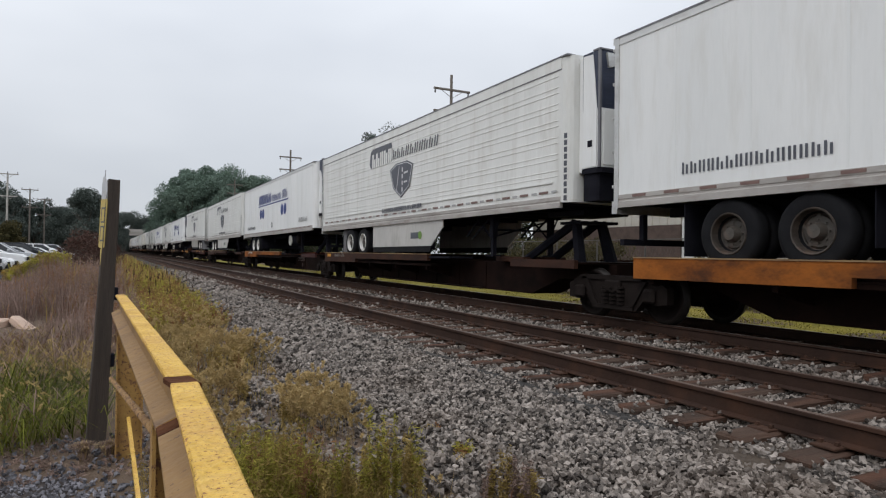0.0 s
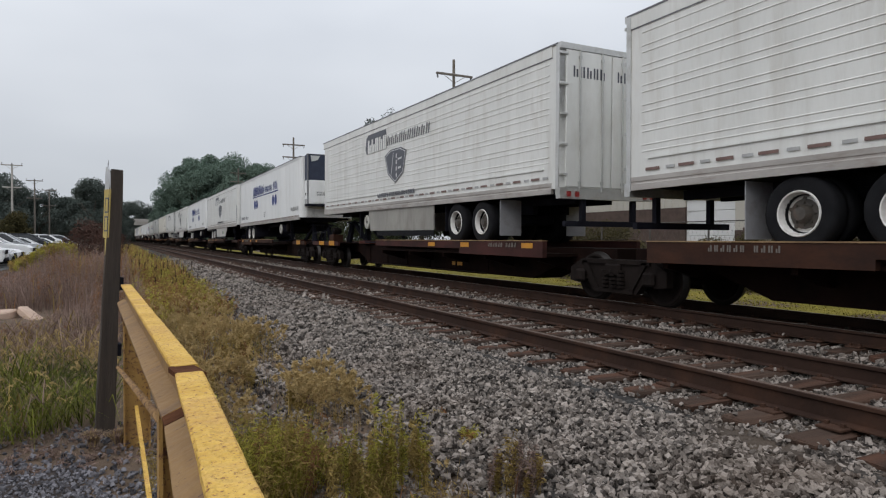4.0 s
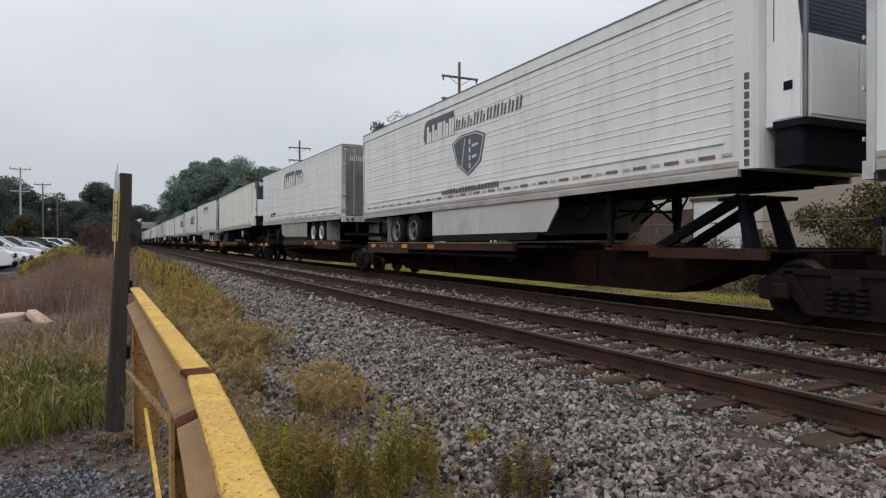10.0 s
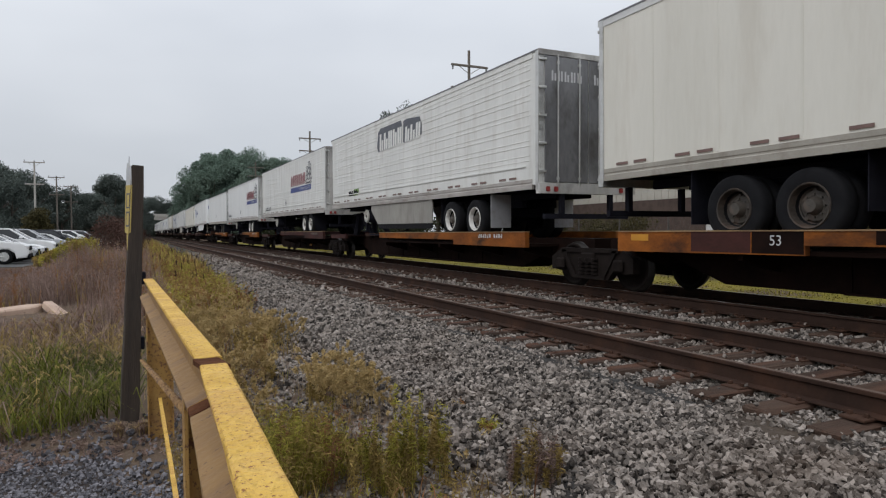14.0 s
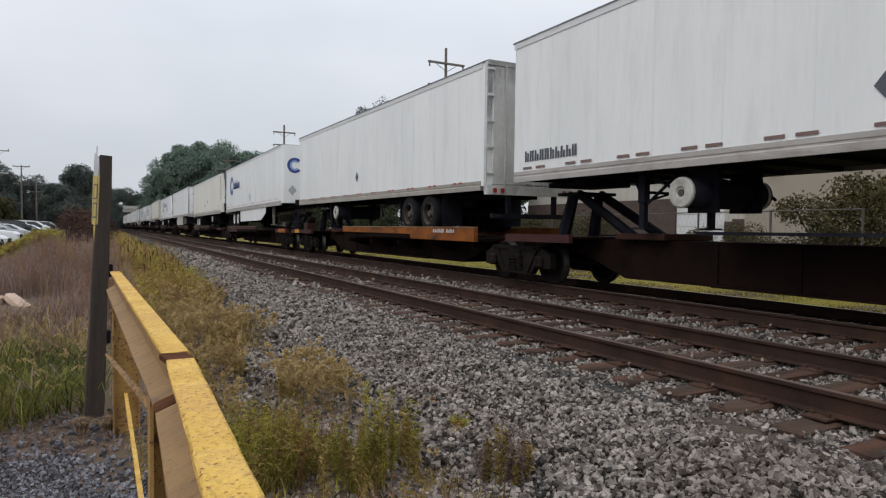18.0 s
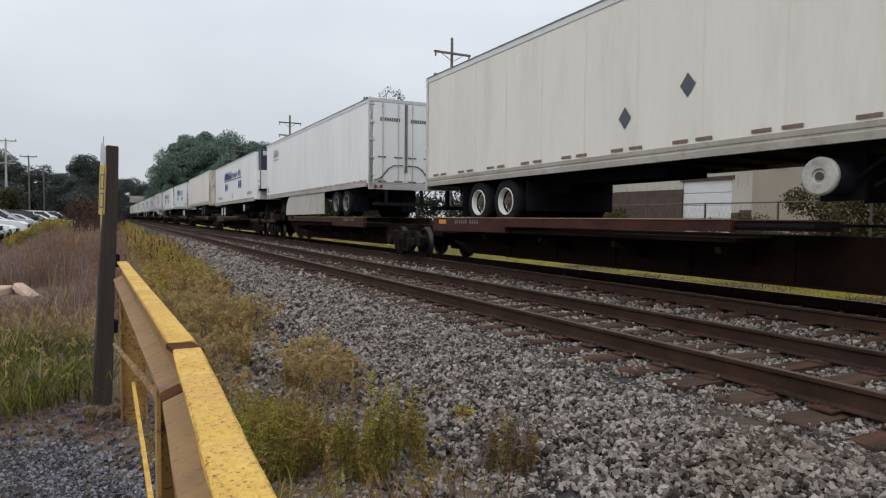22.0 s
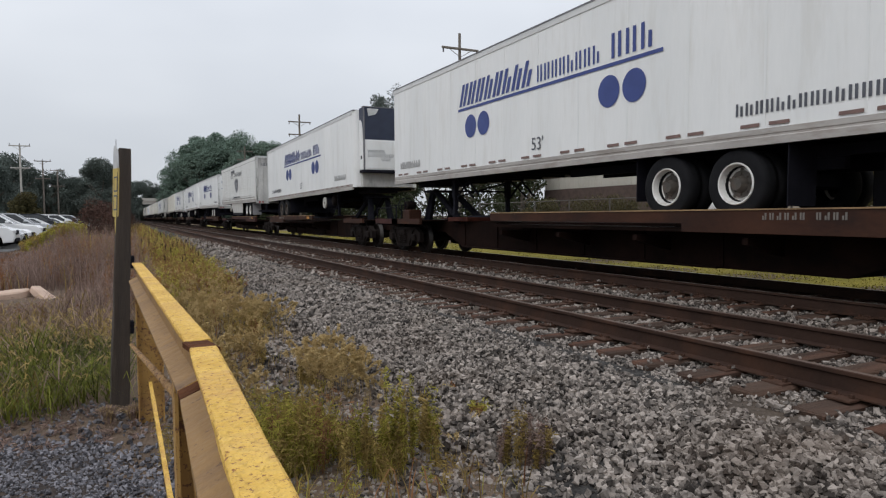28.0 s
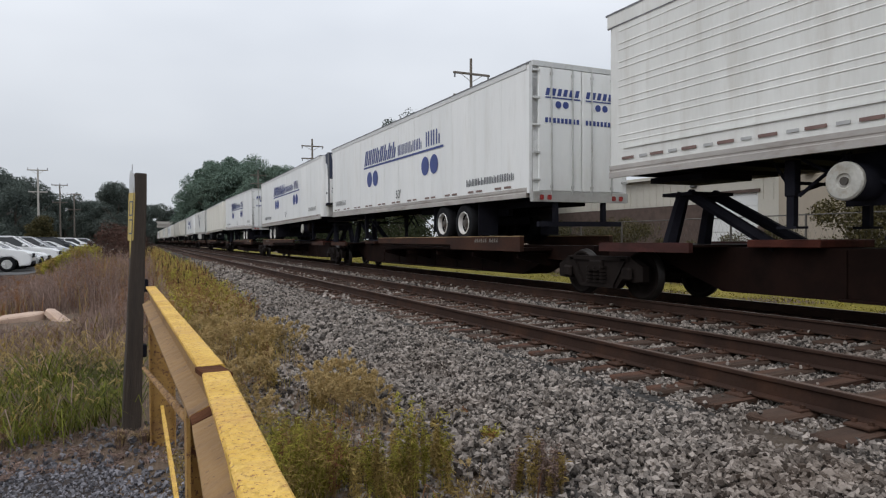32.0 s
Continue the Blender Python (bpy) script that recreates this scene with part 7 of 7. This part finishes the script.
pl = scatter(13000, 0.22, 3.4, 3.0, 40, lambda x, y: x < edge(y) - 0.05 and rng.random() < 1.1 - 0.65 * smooth01((x - 0.8) / (edge(y) - 0.8)) and (n2(x, y, 1.5, 21) > -0.02 if y < 8 else n2(x, y, 2.3, 3) > -0.4) and (y > 8 or rng.random() < 0.22), 1.7)
rows = []
for x, y in pl:
    tall = 0.26 * (0.7 + 0.9 * max(0, n2(x, y, 1.1, 9) + 0.25)) * (1 - 0.45 * smooth01((x - 0.7) / 1.2)) + (0.14 if y > 8 else 0)
    rows.append((x, y, gz(x, y) - 0.02, rng.uniform(0.5, 1.2) * tall, rng.uniform(0.003, 0.006) * (1 + y / 10), tone(x, y)))
blades("verge_weeds", rows, "yellow-green and brown weeds between barrier and ballast", WEEDS, bend=1.0)
pl = scatter(2600, 0.22, 3.4, 3.2, 13, lambda x, y: x < edge(y) and rng.random() < 1.1 - 0.5 * smooth01((x - 0.8) / (edge(y) - 0.8)) and n2(x, y, 1.5, 21) > 0.08 and rng.random() < 0.2, 1.25)
leafy("verge_herbs", [(x, y, gz(x, y) - 0.01, rng.uniform(0.08, 0.26) * (1.1 - 0.4 * smooth01((x - 0.8) / 1.3)), rng.uniform(0.06, 0.15), tone(x, y)) for x, y in pl], "small bushy yellow-green and reddish-brown weeds beside the ballast", WEEDS, 0.013, 9, 6)
pl = scatter(1700, 0.3, 3.6, 13, 36, lambda x, y: x < edge(y) + 0.1, 1.2)
leafy("verge_herbs", [(x, y, gz(x, y) - 0.01, rng.uniform(0.25, 0.6), rng.uniform(0.15, 0.3), 1 if rng.random() < 0.4 else (0 if rng.random() < 0.55 else 3)) for x, y in pl], "tall yellow-green weeds beside the ballast farther along", WEEDS, 0.02, 10, 6)
# bushy clumps close to the barrier and on the ballast's edge
rows = []
for cx, cy, r, n, h, mi in ((0.8, 3.75, 0.2, 26, 0.4, 0), (0.98, 3.95, 0.2, 30, 0.44, 0), (1.12, 4.35, 0.14, 10, 0.34, 1), (0.72, 4.3, 0.22, 20, 0.38, 0), (0.95, 4.7, 0.15, 9, 0.32, 0), (0.75, 5.6, 0.2, 7, 0.3, 0), (1.3, 4.0, 0.14, 10, 0.3, 0), (1.46, 3.62, 0.12, 8, 0.3, 0), (1.3, 3.5, 0.15, 8, 0.34, 0), (2.39, 4.25, 0.06, 4, 0.12, 0), (2.5, 4.95, 0.06, 3, 0.08, 3), (0.6, 5.2, 0.2, 6, 0.32, 1), (0.8, 6.4, 0.22, 4, 0.32, 1), (1.2, 7.5, 0.25, 4, 0.3, 1), (1.75, 6.2, 0.15, 5, 0.18, 3), (2.1, 6.4, 0.12, 4, 0.16, 3), (1.5, 8.8, 0.3, 14, 0.34, 1), (1.5, 5.9, 0.2, 8, 0.22, 2)):
    for _ in range(n):
        a, q = rng.uniform(0, 2 * math.pi), r * abs(rng.normal()) * 0.8
        x, y = cx + q * math.cos(a), cy + q * math.sin(a)
        k = rng.random()
        rows.append((x, y, gz(x, y) - 0.01, h * rng.uniform(0.5, 1.1), rng.uniform(0.05, 0.14), mi if k < 0.6 else (1 if k < 0.97 else 3)))
fine = []
for x, y, z, h, w, mi in rows:
    for _ in range(7):
        fine.append((x + rng.normal() * 0.06, y + rng.normal() * 0.06, z, h * rng.uniform(0.5, 1.15), rng.uniform(0.0025, 0.0045), mi))
blades("weed_clump", fine, "fine yellow-green grass in the clumps by the barrier", WEEDS, bend=1.05)
leafy("weed_clump", rows, "bushy green and yellowing weed clumps by the barrier", WEEDS, 0.0125, 17, 8)
rows = []
for cx, cy in scatter(150, 0.5, 2.0, 5.0, 10.5, lambda x, y: x < edge(y) - 0.1 and (y > 9 or n2(x, y, 1.5, 21) > 0.02), 1.1):
    for _ in range(int(rng.integers(5, 13))):
        x, y = cx + rng.normal() * 0.07, cy + rng.normal() * 0.07
        rows.append((x, y, gz(x, y), rng.uniform(0.12, 0.34), rng.uniform(0.12, 0.2), rng.uniform(0.015, 0.022)))
heads("foxtail_grass", rows, "tufts of nodding tan foxtail grass on the stony verge", "seedhead")
rows = []
for cx, cy, h in ((1.46, 3.62, 0.56), (1.58, 3.72, 0.6), (1.7, 3.66, 0.5), (1.36, 3.52, 0.46), (1.3, 3.75, 0.42), (1.78, 3.9, 0.36), (2.16, 3.28, 0.37), (2.24, 3.24, 0.3), (2.1, 3.36, 0.28), (2.34, 3.32, 0.26)):
    for _ in range(6):
        x, y = cx + rng.normal() * 0.035, cy + rng.normal() * 0.035
        rows.append((x, y, gz(x, y) - 0.01, h * rng.uniform(0.65, 1.1), 0.035, 1 if rng.random() < 0.6 else (0 if cx < 2 else 2)))
leafy("horseweed", rows, "upright feathery horseweed stalks at the ballast's edge", WEEDS, 0.0115, 60, 3)
pl = scatter(380, 0.25, 1.9, 5.5, 15, lambda x, y: x < edge(y) and n2(x, y, 0.9, 8) > -0.2 and (y > 9 or n2(x, y, 1.5, 21) > 0.05))
heads("foxtail_grass", [(x, y, gz(x, y), rng.uniform(0.22, 0.45), rng.uniform(0.11, 0.18), rng.uniform(0.016, 0.026)) for x, y in pl], "large nodding pale foxtail heads in the verge", "seedhead")
pl = scatter(620, 0.3, 2.3, 3.6, 24, lambda x, y: x < edge(y) - 0.05 and n2(x, y, 1.1, 5) > -0.1 and (y > 4.9 or x > 1.4 or rng.random() < 0.15) and (y > 9 or n2(x, y, 1.5, 21) > 0.1), 1.4)
heads("foxtail_grass", [(x, y, gz(x, y), rng.uniform(0.1, 0.3), rng.uniform(0.07, 0.13), rng.uniform(0.009, 0.016)) for x, y in pl], "nodding tan foxtail seed heads along the ballast", "seedhead")
pl = scatter(150, 0.5, 3.0, 15, 34, lambda x, y: x < edge(y))
heads("dock_plants", [(x, y, gz(x, y), rng.uniform(0.45, 0.85), rng.uniform(0.1, 0.2), rng.uniform(0.014, 0.026)) for x, y in pl], "upright dark brown dock seed stalks in the weeds", "darkseed", False)
rows = []
for _ in range(20000):
    x, y = rng.uniform(0.25, 2.3), 3.0 + 13 * rng.random() ** 1.4
    if rng.random() < 0.25 + 0.6 * smooth01((x - 0.6) / 1.5):
        rows.append((x, y, gz(x, y) + rng.uniform(-0.004, 0.01), rng.uniform(0.01, 0.034) * (1 + y / 25)))
stones("verge_stones", rows, "small loose stones on bare brown earth in the verge", "ballast")
# weeds beside and behind the camera's stand
pl = scatter(9000, -9, 2.1, -8, 5.6, lambda x, y: (x < -3.1 + 0.5 * n2(x, y, 0.8) or (x > 0.35 and y < 3.2)) and n2(x, y, 0.7, 3) > -0.35)
rows = [(x, y, gz(x, y) - 0.02, rng.uniform(0.12, 0.4), rng.uniform(0.006, 0.012), 0 if n2(x, y, 0.5, 2) > 0 else (1 if rng.random() < 0.6 else 3)) for x, y in pl]
blades("drive_weeds", rows, "patchy green and brown weeds along the gravel drive", WEEDS, bend=1.0)
# tall grass left of the post
pl = scatter(17000, -6.5, -0.02, 5.45, 11, lambda x, y: y > 5.75 + 0.5 * n2(x, 5, 1.6) and n2(x, y, 2.1, 11) > -0.28, 1.2)
rows = [(x, y, gz(x, y) - 0.02, rng.uniform(0.22, 0.62) * (0.75 + 0.75 * n2(x, y, 1.6, 4)), rng.uniform(0.006, 0.014), (2 if rng.random() < 0.1 else (0 if n2(x, y, 0.9, 2) > -0.3 or rng.random() < 0.5 else 1)) if y < 8.6 else (1 if rng.random() < 0.5 else 2)) for x, y in pl]
blades("tall_grass", rows, "tall green grass round the timber post", ["lushgrass", "yellowgrass", "drygrass"], bend=1.8)
def open_slab(x, y):
    return -3.3 < x < -1.1 and 12.6 < y < 15.5


def thinning(x, y):
    """Tall by the track, low towards the parking area."""
    near = 0.55 + 0.45 * smooth01((x + 3.6) / 1.8)
    far = 0.16 + 1.34 * smooth01((x + 3.1) / 1.5)
    k = smooth01((y - 15) / 6)
    return near * (1 - k) + far * k


def low_front(x, y):
    return 0.42 if y < 15 and -3.4 < x < -0.5 else 1.0


pl = scatter(27000, -9, 0.6, 9.5, 34, lambda x, y: not open_slab(x, y) and (x > nose_line(y) + 0.4 or y < 32) and rng.random() < 0.55 + 0.45 * (y > 12), 1.2)
rows = [(x, y, gz(x, y) - 0.02, rng.uniform(0.3, 0.9) * (0.7 + 0.9 * n2(x, y, 0.6, 4)) * low_front(x, y) * thinning(x, y), rng.uniform(0.004, 0.009) * (1 + y / 16), 2 if n2(x, y, 0.5, 6) > -0.2 else (1 if rng.random() < 0.4 else 3)) for x, y in pl]
blades("dry_weeds", rows, "dry pinkish-brown weed stalks beyond the post", WEEDS, bend=0.8)
pl = scatter(1500, -5, 0.5, 10, 30, lambda x, y: not open_slab(x, y) and (x > nose_line(y) + 0.4 or y < 32))
leafy("dry_weeds", [(x, y, gz(x, y), rng.uniform(0.4, 0.85) * low_front(x, y) * thinning(x, y), rng.uniform(0.06, 0.16), 2 if rng.random() < 0.85 else 3) for x, y in pl], "feathery dry pinkish-brown weeds beyond the post", WEEDS, 0.011, 14, 6)
pl = scatter(260, -3.5, 0.1, 5.9, 8.5, lambda x, y: True)
heads("foxtail_grass", [(x, y, gz(x, y), rng.uniform(0.2, 0.5), rng.uniform(0.09, 0.15), rng.uniform(0.008, 0.013)) for x, y in pl], "nodding tan foxtail seed heads round the post", "seedhead")
# low dead leaves on the bare earth round the post
pl = scatter(420, -3.5, 0.35, 4.9, 6.0, lambda x, y: True)
leafy("dead_leaves", [(x, y, gz(x, y) + 0.005, 0.03, 0.08, 2) for x, y in pl], "low dead brown leaves and twigs on bare earth", WEEDS, 0.014, 5, 3)
# arching tufts at the foot of the post
rows = []
for cx, cy, r in ((-0.14, 5.42, 0.03), (0.03, 5.38, 0.03), (-0.95, 5.75, 0.03)):
    for _ in range(520):
        a, q = rng.uniform(0, 2 * math.pi), r * rng.random()
        rows.append((cx + q * math.cos(a), cy + q * math.sin(a), -0.41, rng.uniform(0.14, 0.165), rng.uniform(0.003, 0.005), 0 if rng.random() < 0.7 else 1))
blades("grass_tuft", rows, "arching tan grass tufts at the foot of the post", ["drygrass", "seedhead"], bend=0.8)
# tall goldenrod along the parked cars' noses
pl = scatter(330, -3.7, -1.7, 31, 37, lambda x, y: x > nose_line(y) + 0.3)
leafy("goldenrod", [(x, y, gz(x, y) - 0.02, rng.uniform(0.7, 1.0) * (0.5 + 0.75 * smooth01((x + 3.8) / 1.6)), rng.uniform(0.1, 0.25), 1 if rng.random() < 0.65 else 0) for x, y in pl], "tall yellow-green goldenrod before the parked cars", WEEDS, 0.026, 26, 7)
# farther bank towards the parking area and along the line
pl = scatter(13000, -4.2, 3.4, 25, 130, lambda x, y: x < 2.4 + 0.004 * y and x > nose_line(y) + 0.15 and (y > 36 or x > -2.6) and (y > 32 or x < -1.6 or x > 0.6), 1.4)
rows = [(x, y, gz(x, y) - 0.03, rng.uniform(0.35, 0.85), rng.uniform(0.012, 0.024) * (1 + y / 70), 1 if n2(x, y, 0.2, 2) > -0.1 else (0 if rng.random() < 0.5 else 3)) for x, y in pl]
blades("bank_weeds", rows, "yellow-green weeds along the bank beside the line", WEEDS, bend=1.0)
M["verge"] = surf("bright_yellow_green_grass", (0.15, 0.135, 0.025), (0.33, 0.27, 0.06), 0.5, 0.8, fine=3, island=0.6, spec=0.12)
M["lawn"] = surf("short_yellow_green_turf", (0.13, 0.115, 0.02), (0.27, 0.22, 0.048), 0.8, 0.9, fine=9, bump=0.4, stain=(0.2, 0.15, 0.05), stain_amount=0.5, stain_scale=0.4, spec=0.1)
bm = bmesh.new()
lx, ly = [10.95, 11.5, 12.2, 13.2, 14.4, 15.8, 17.6], [-12 + 3 * i for i in range(50)]
lv = [[bm.verts.new((x, y, max(bed_z(x), ground_z(x, y)) + (0.012 if 11 < x < 17 else -0.05))) for y in ly] for x in lx]
for i in range(len(lx) - 1):
    for j in range(len(ly) - 1):
        bm.faces.new((lv[i][j], lv[i + 1][j], lv[i + 1][j + 1], lv[i][j + 1]))
thing("lawn", "strip of short yellow-green turf behind the far track", "lawn", kind="structure", data=mesh_of(bm, "lawn", True))
pl = scatter(30000, 11.0, 17.5, 2, 60, lambda x, y: True, 1.3)
rows = [(x, y, ground_z(x, y) - 0.02 if x > 12.3 else bed_z(x), rng.uniform(0.04, 0.09), rng.uniform(0.014, 0.028) * (1 + y / 25), 0 if rng.random() < 0.9 else 1) for x, y in pl]
blades("lawn_verge", rows, "short yellow-green grass verge behind the far track", ["verge", "grass"], "grass", bend=1.3)


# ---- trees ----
# far haze is put into the first two leaf colours, paler and bluer
M["leaf"] = surf("hazy_tree_foliage", (0.085, 0.125, 0.1), (0.19, 0.255, 0.2), 0.15, 0.75, fine=1.2, island=0.28, spec=0.12)
M["leafdark"] = surf("hazy_dark_foliage", (0.052, 0.066, 0.06), (0.125, 0.148, 0.128), 0.15, 0.8, fine=1.2, island=0.28, spec=0.12)
M["leafred"] = surf("reddish_brown_foliage", (0.04, 0.024, 0.02), (0.12, 0.066, 0.05), 0.4, 0.8, fine=2, island=0.6, spec=0.12)
M["leafdeep"] = surf("deep_green_foliage", (0.018, 0.024, 0.012), (0.055, 0.065, 0.03), 0.3, 0.8, fine=2, island=0.5, spec=0.12)
M["leafbush"] = surf("bush_foliage", (0.03, 0.029, 0.012), (0.105, 0.086, 0.036), 0.4, 0.75, fine=2, island=0.6, spec=0.12)
M["bark"] = surf("grey_brown_bark", (0.05, 0.04, 0.032), (0.12, 0.10, 0.08), 2, 0.9, fine=20, bump=0.5, stretch=(3, 3, 0.5))


def crown_mesh(seed, mat, h, r, n, leaf, low=0.25):
    """Leaf clumps over many lobes; total height h, radius r."""
    g = np.random.default_rng(seed)
    lobes = []
    for i in range(26):
        t = g.uniform(0, 1)
        z = h * (low + (0.95 - low) * t)
        w = r * math.sqrt(max(0.05, 1 - ((t - 0.42) / 0.62) ** 2))
        a, d = g.uniform(0, 2 * math.pi), w * g.uniform(0.25, 0.85)
        lobes.append((d * math.cos(a), d * math.sin(a), z, r * g.uniform(0.2, 0.42)))
    lobes = np.array(lobes)
    pick = g.integers(0, len(lobes), n)
    v = g.normal(size=(n, 3))
    v /= np.linalg.norm(v, axis=1)[:, None]
    v *= g.uniform(0.55, 1.12, (n, 1))
    c = lobes[pick, :3] + v * lobes[pick, 3:4] * (1, 1, 0.85)
    u = g.normal(size=(n, 3))
    u /= np.linalg.norm(u, axis=1)[:, None]
    w = np.cross(u, g.normal(size=(n, 3)))
    w /= np.linalg.norm(w, axis=1)[:, None]
    s = g.uniform(0.5, 1.2, (n, 1)) * leaf
    V = np.stack([c - u * s, c + w * s * 0.55, c + u * s, c - w * s * 0.55], 1).reshape(-1, 3)
    F = (np.arange(n)[:, None] * 4 + [0, 1, 2, 3]).tolist()
    me = bpy.data.meshes.new("crown")
    me.from_pydata(V.tolist(), [], F)
    me.materials.append(M[mat])
    return me


def tree(seed, mat, h, r, label, n=2600, leaf=0.55, low=0.25, name="tree", category="tree"):
    root = thing(name, label, category, group="trees along the line" if name == "tree" else "bushes")
    g = random.Random(seed)
    bm = tube(bmesh.new(), (0, 0, -0.3), (g.uniform(-0.3, 0.3), 0, h * 0.55), 0.028 * h, 0.014 * h, 9)
    for i in range(7):
        a, z = g.uniform(0, 6.28), h * g.uniform(0.22, 0.5)
        tube(bm, (0, 0, z), (0.6 * r * math.cos(a), 0.6 * r * math.sin(a), z + h * g.uniform(0.15, 0.32)), 0.011 * h, 0.003 * h, 6)
    part("trunk", bm, "bark", root)
    part("crown", crown_mesh(seed, mat, h, r, n, leaf, low), None, root)
    return root


def plant(kinds, places):
    for i, (x, y, s, k) in enumerate(places):
        m = Matrix.Translation((x, y, ground_z(x, y))) @ Matrix.Rotation(i * 2.4, 4, "Z") @ Matrix.Scale(s, 4)
        o = kinds[k]
        if o.get("used"):
            c = copy_thing(o, m)
            c.matrix_world = m
        else:
            o.matrix_world = m
            o["used"] = 1


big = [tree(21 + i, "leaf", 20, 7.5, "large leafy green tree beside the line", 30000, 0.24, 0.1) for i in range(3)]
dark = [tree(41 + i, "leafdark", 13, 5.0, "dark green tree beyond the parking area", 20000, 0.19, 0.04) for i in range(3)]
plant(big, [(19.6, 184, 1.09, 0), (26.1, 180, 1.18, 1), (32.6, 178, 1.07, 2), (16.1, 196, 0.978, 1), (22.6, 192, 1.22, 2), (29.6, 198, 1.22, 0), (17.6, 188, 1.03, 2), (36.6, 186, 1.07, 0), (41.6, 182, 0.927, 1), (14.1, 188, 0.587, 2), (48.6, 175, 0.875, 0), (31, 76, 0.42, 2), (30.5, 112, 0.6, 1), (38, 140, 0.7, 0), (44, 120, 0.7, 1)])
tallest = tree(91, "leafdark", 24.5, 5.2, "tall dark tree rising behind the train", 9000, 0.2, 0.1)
tallest.matrix_world = Matrix.Translation((41.0, 103, -0.4))
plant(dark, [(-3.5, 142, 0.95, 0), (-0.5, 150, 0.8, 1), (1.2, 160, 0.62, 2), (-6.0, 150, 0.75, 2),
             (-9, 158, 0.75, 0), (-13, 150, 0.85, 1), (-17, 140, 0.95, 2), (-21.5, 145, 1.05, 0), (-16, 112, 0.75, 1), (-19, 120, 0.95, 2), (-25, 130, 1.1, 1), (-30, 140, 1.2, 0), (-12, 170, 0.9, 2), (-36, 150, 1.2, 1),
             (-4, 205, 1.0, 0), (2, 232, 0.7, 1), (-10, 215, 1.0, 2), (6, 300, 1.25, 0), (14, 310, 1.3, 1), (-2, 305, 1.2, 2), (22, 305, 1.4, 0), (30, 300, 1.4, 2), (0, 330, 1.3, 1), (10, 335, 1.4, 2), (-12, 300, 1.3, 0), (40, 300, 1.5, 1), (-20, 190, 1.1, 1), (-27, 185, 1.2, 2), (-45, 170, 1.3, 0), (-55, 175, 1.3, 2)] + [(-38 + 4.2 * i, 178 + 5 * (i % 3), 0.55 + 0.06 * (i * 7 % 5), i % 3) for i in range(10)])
pale = tree(95, "leafbush", 4.6, 2.1, "yellow-green tree beyond the parked cars", 9000, 0.14, 0.12)
pale.matrix_world = Matrix.Translation((-10.9, 98, -0.3))
redbush = [tree(61 + i, "leafred", 2.6, 1.5, "reddish-brown bush at the edge of the weeds", 5000, 0.06, 0.02, "bush", "bush") for i in range(2)]
plant(redbush, [(-1.5, 44, 0.95, 0), (-0.7, 46, 0.85, 1), (-1.9, 49, 0.8, 1), (-1.2, 54, 1.0, 0), (0.2, 58, 0.75, 1), (-0.2, 50, 0.7, 0)])
bush = [tree(71 + i, "leafbush", 2.4, 1.5, "untidy olive-green bush in front of the beige building", 7500, 0.05, 0.02, "bush", "bush") for i in range(2)]
plant(bush, [(17.8, 11.6, 1.0, 0), (17.6, 9.6, 1.2, 1), (17.9, 7.4, 1.3, 0), (17.5, 5.4, 1.3, 1), (17.8, 3.5, 1.3, 0), (18.6, 10.4, 1.2, 1), (18.5, 1.0, 1.3, 1), (17.2, 13.2, 0.7, 1), (17.4, 14.8, 0.62, 0), (17.2, 16.2, 0.55, 1), (17.0, 18.6, 0.8, 0), (17.3, 20.2, 0.9, 1), (17.2, 22.0, 0.85, 0), (17.0, 24.2, 0.9, 1)])
thicket = [tree(81 + i, "leafdeep", 6.5, 3.0, "dense dark green thicket tree behind the far track", 6500, 0.13, 0.01, "tree") for i in range(2)]
plant(thicket, [(19 + (i * 7 % 4), 29 + i * 4.6, 0.75 + 0.07 * (i * 5 % 4), i % 2) for i in range(20)])


# ---- what moves ----
def run(t):
    """Metres that the train has gone by t seconds."""
    return 13.151 * t - 1.904 * (t / 10) ** 2 + 0.1768 * (t / 10) ** 3


def motions():
    times = [0, 4, 8, 12, 16, 20, 24, 28, 32]
    for ob, y, z, tilt in TRAIN:
        walk(ob, [(t, pose(RAILS_FAR, y - run(t), z, tilt)) for t in times])
    for axle, y in WHEELSETS:
        walk(axle, [(k / 30, pose(0, y, WHEEL_R, math.degrees(run(k / 30) / WHEEL_R) % 360)) for k in range(961)])


motions()
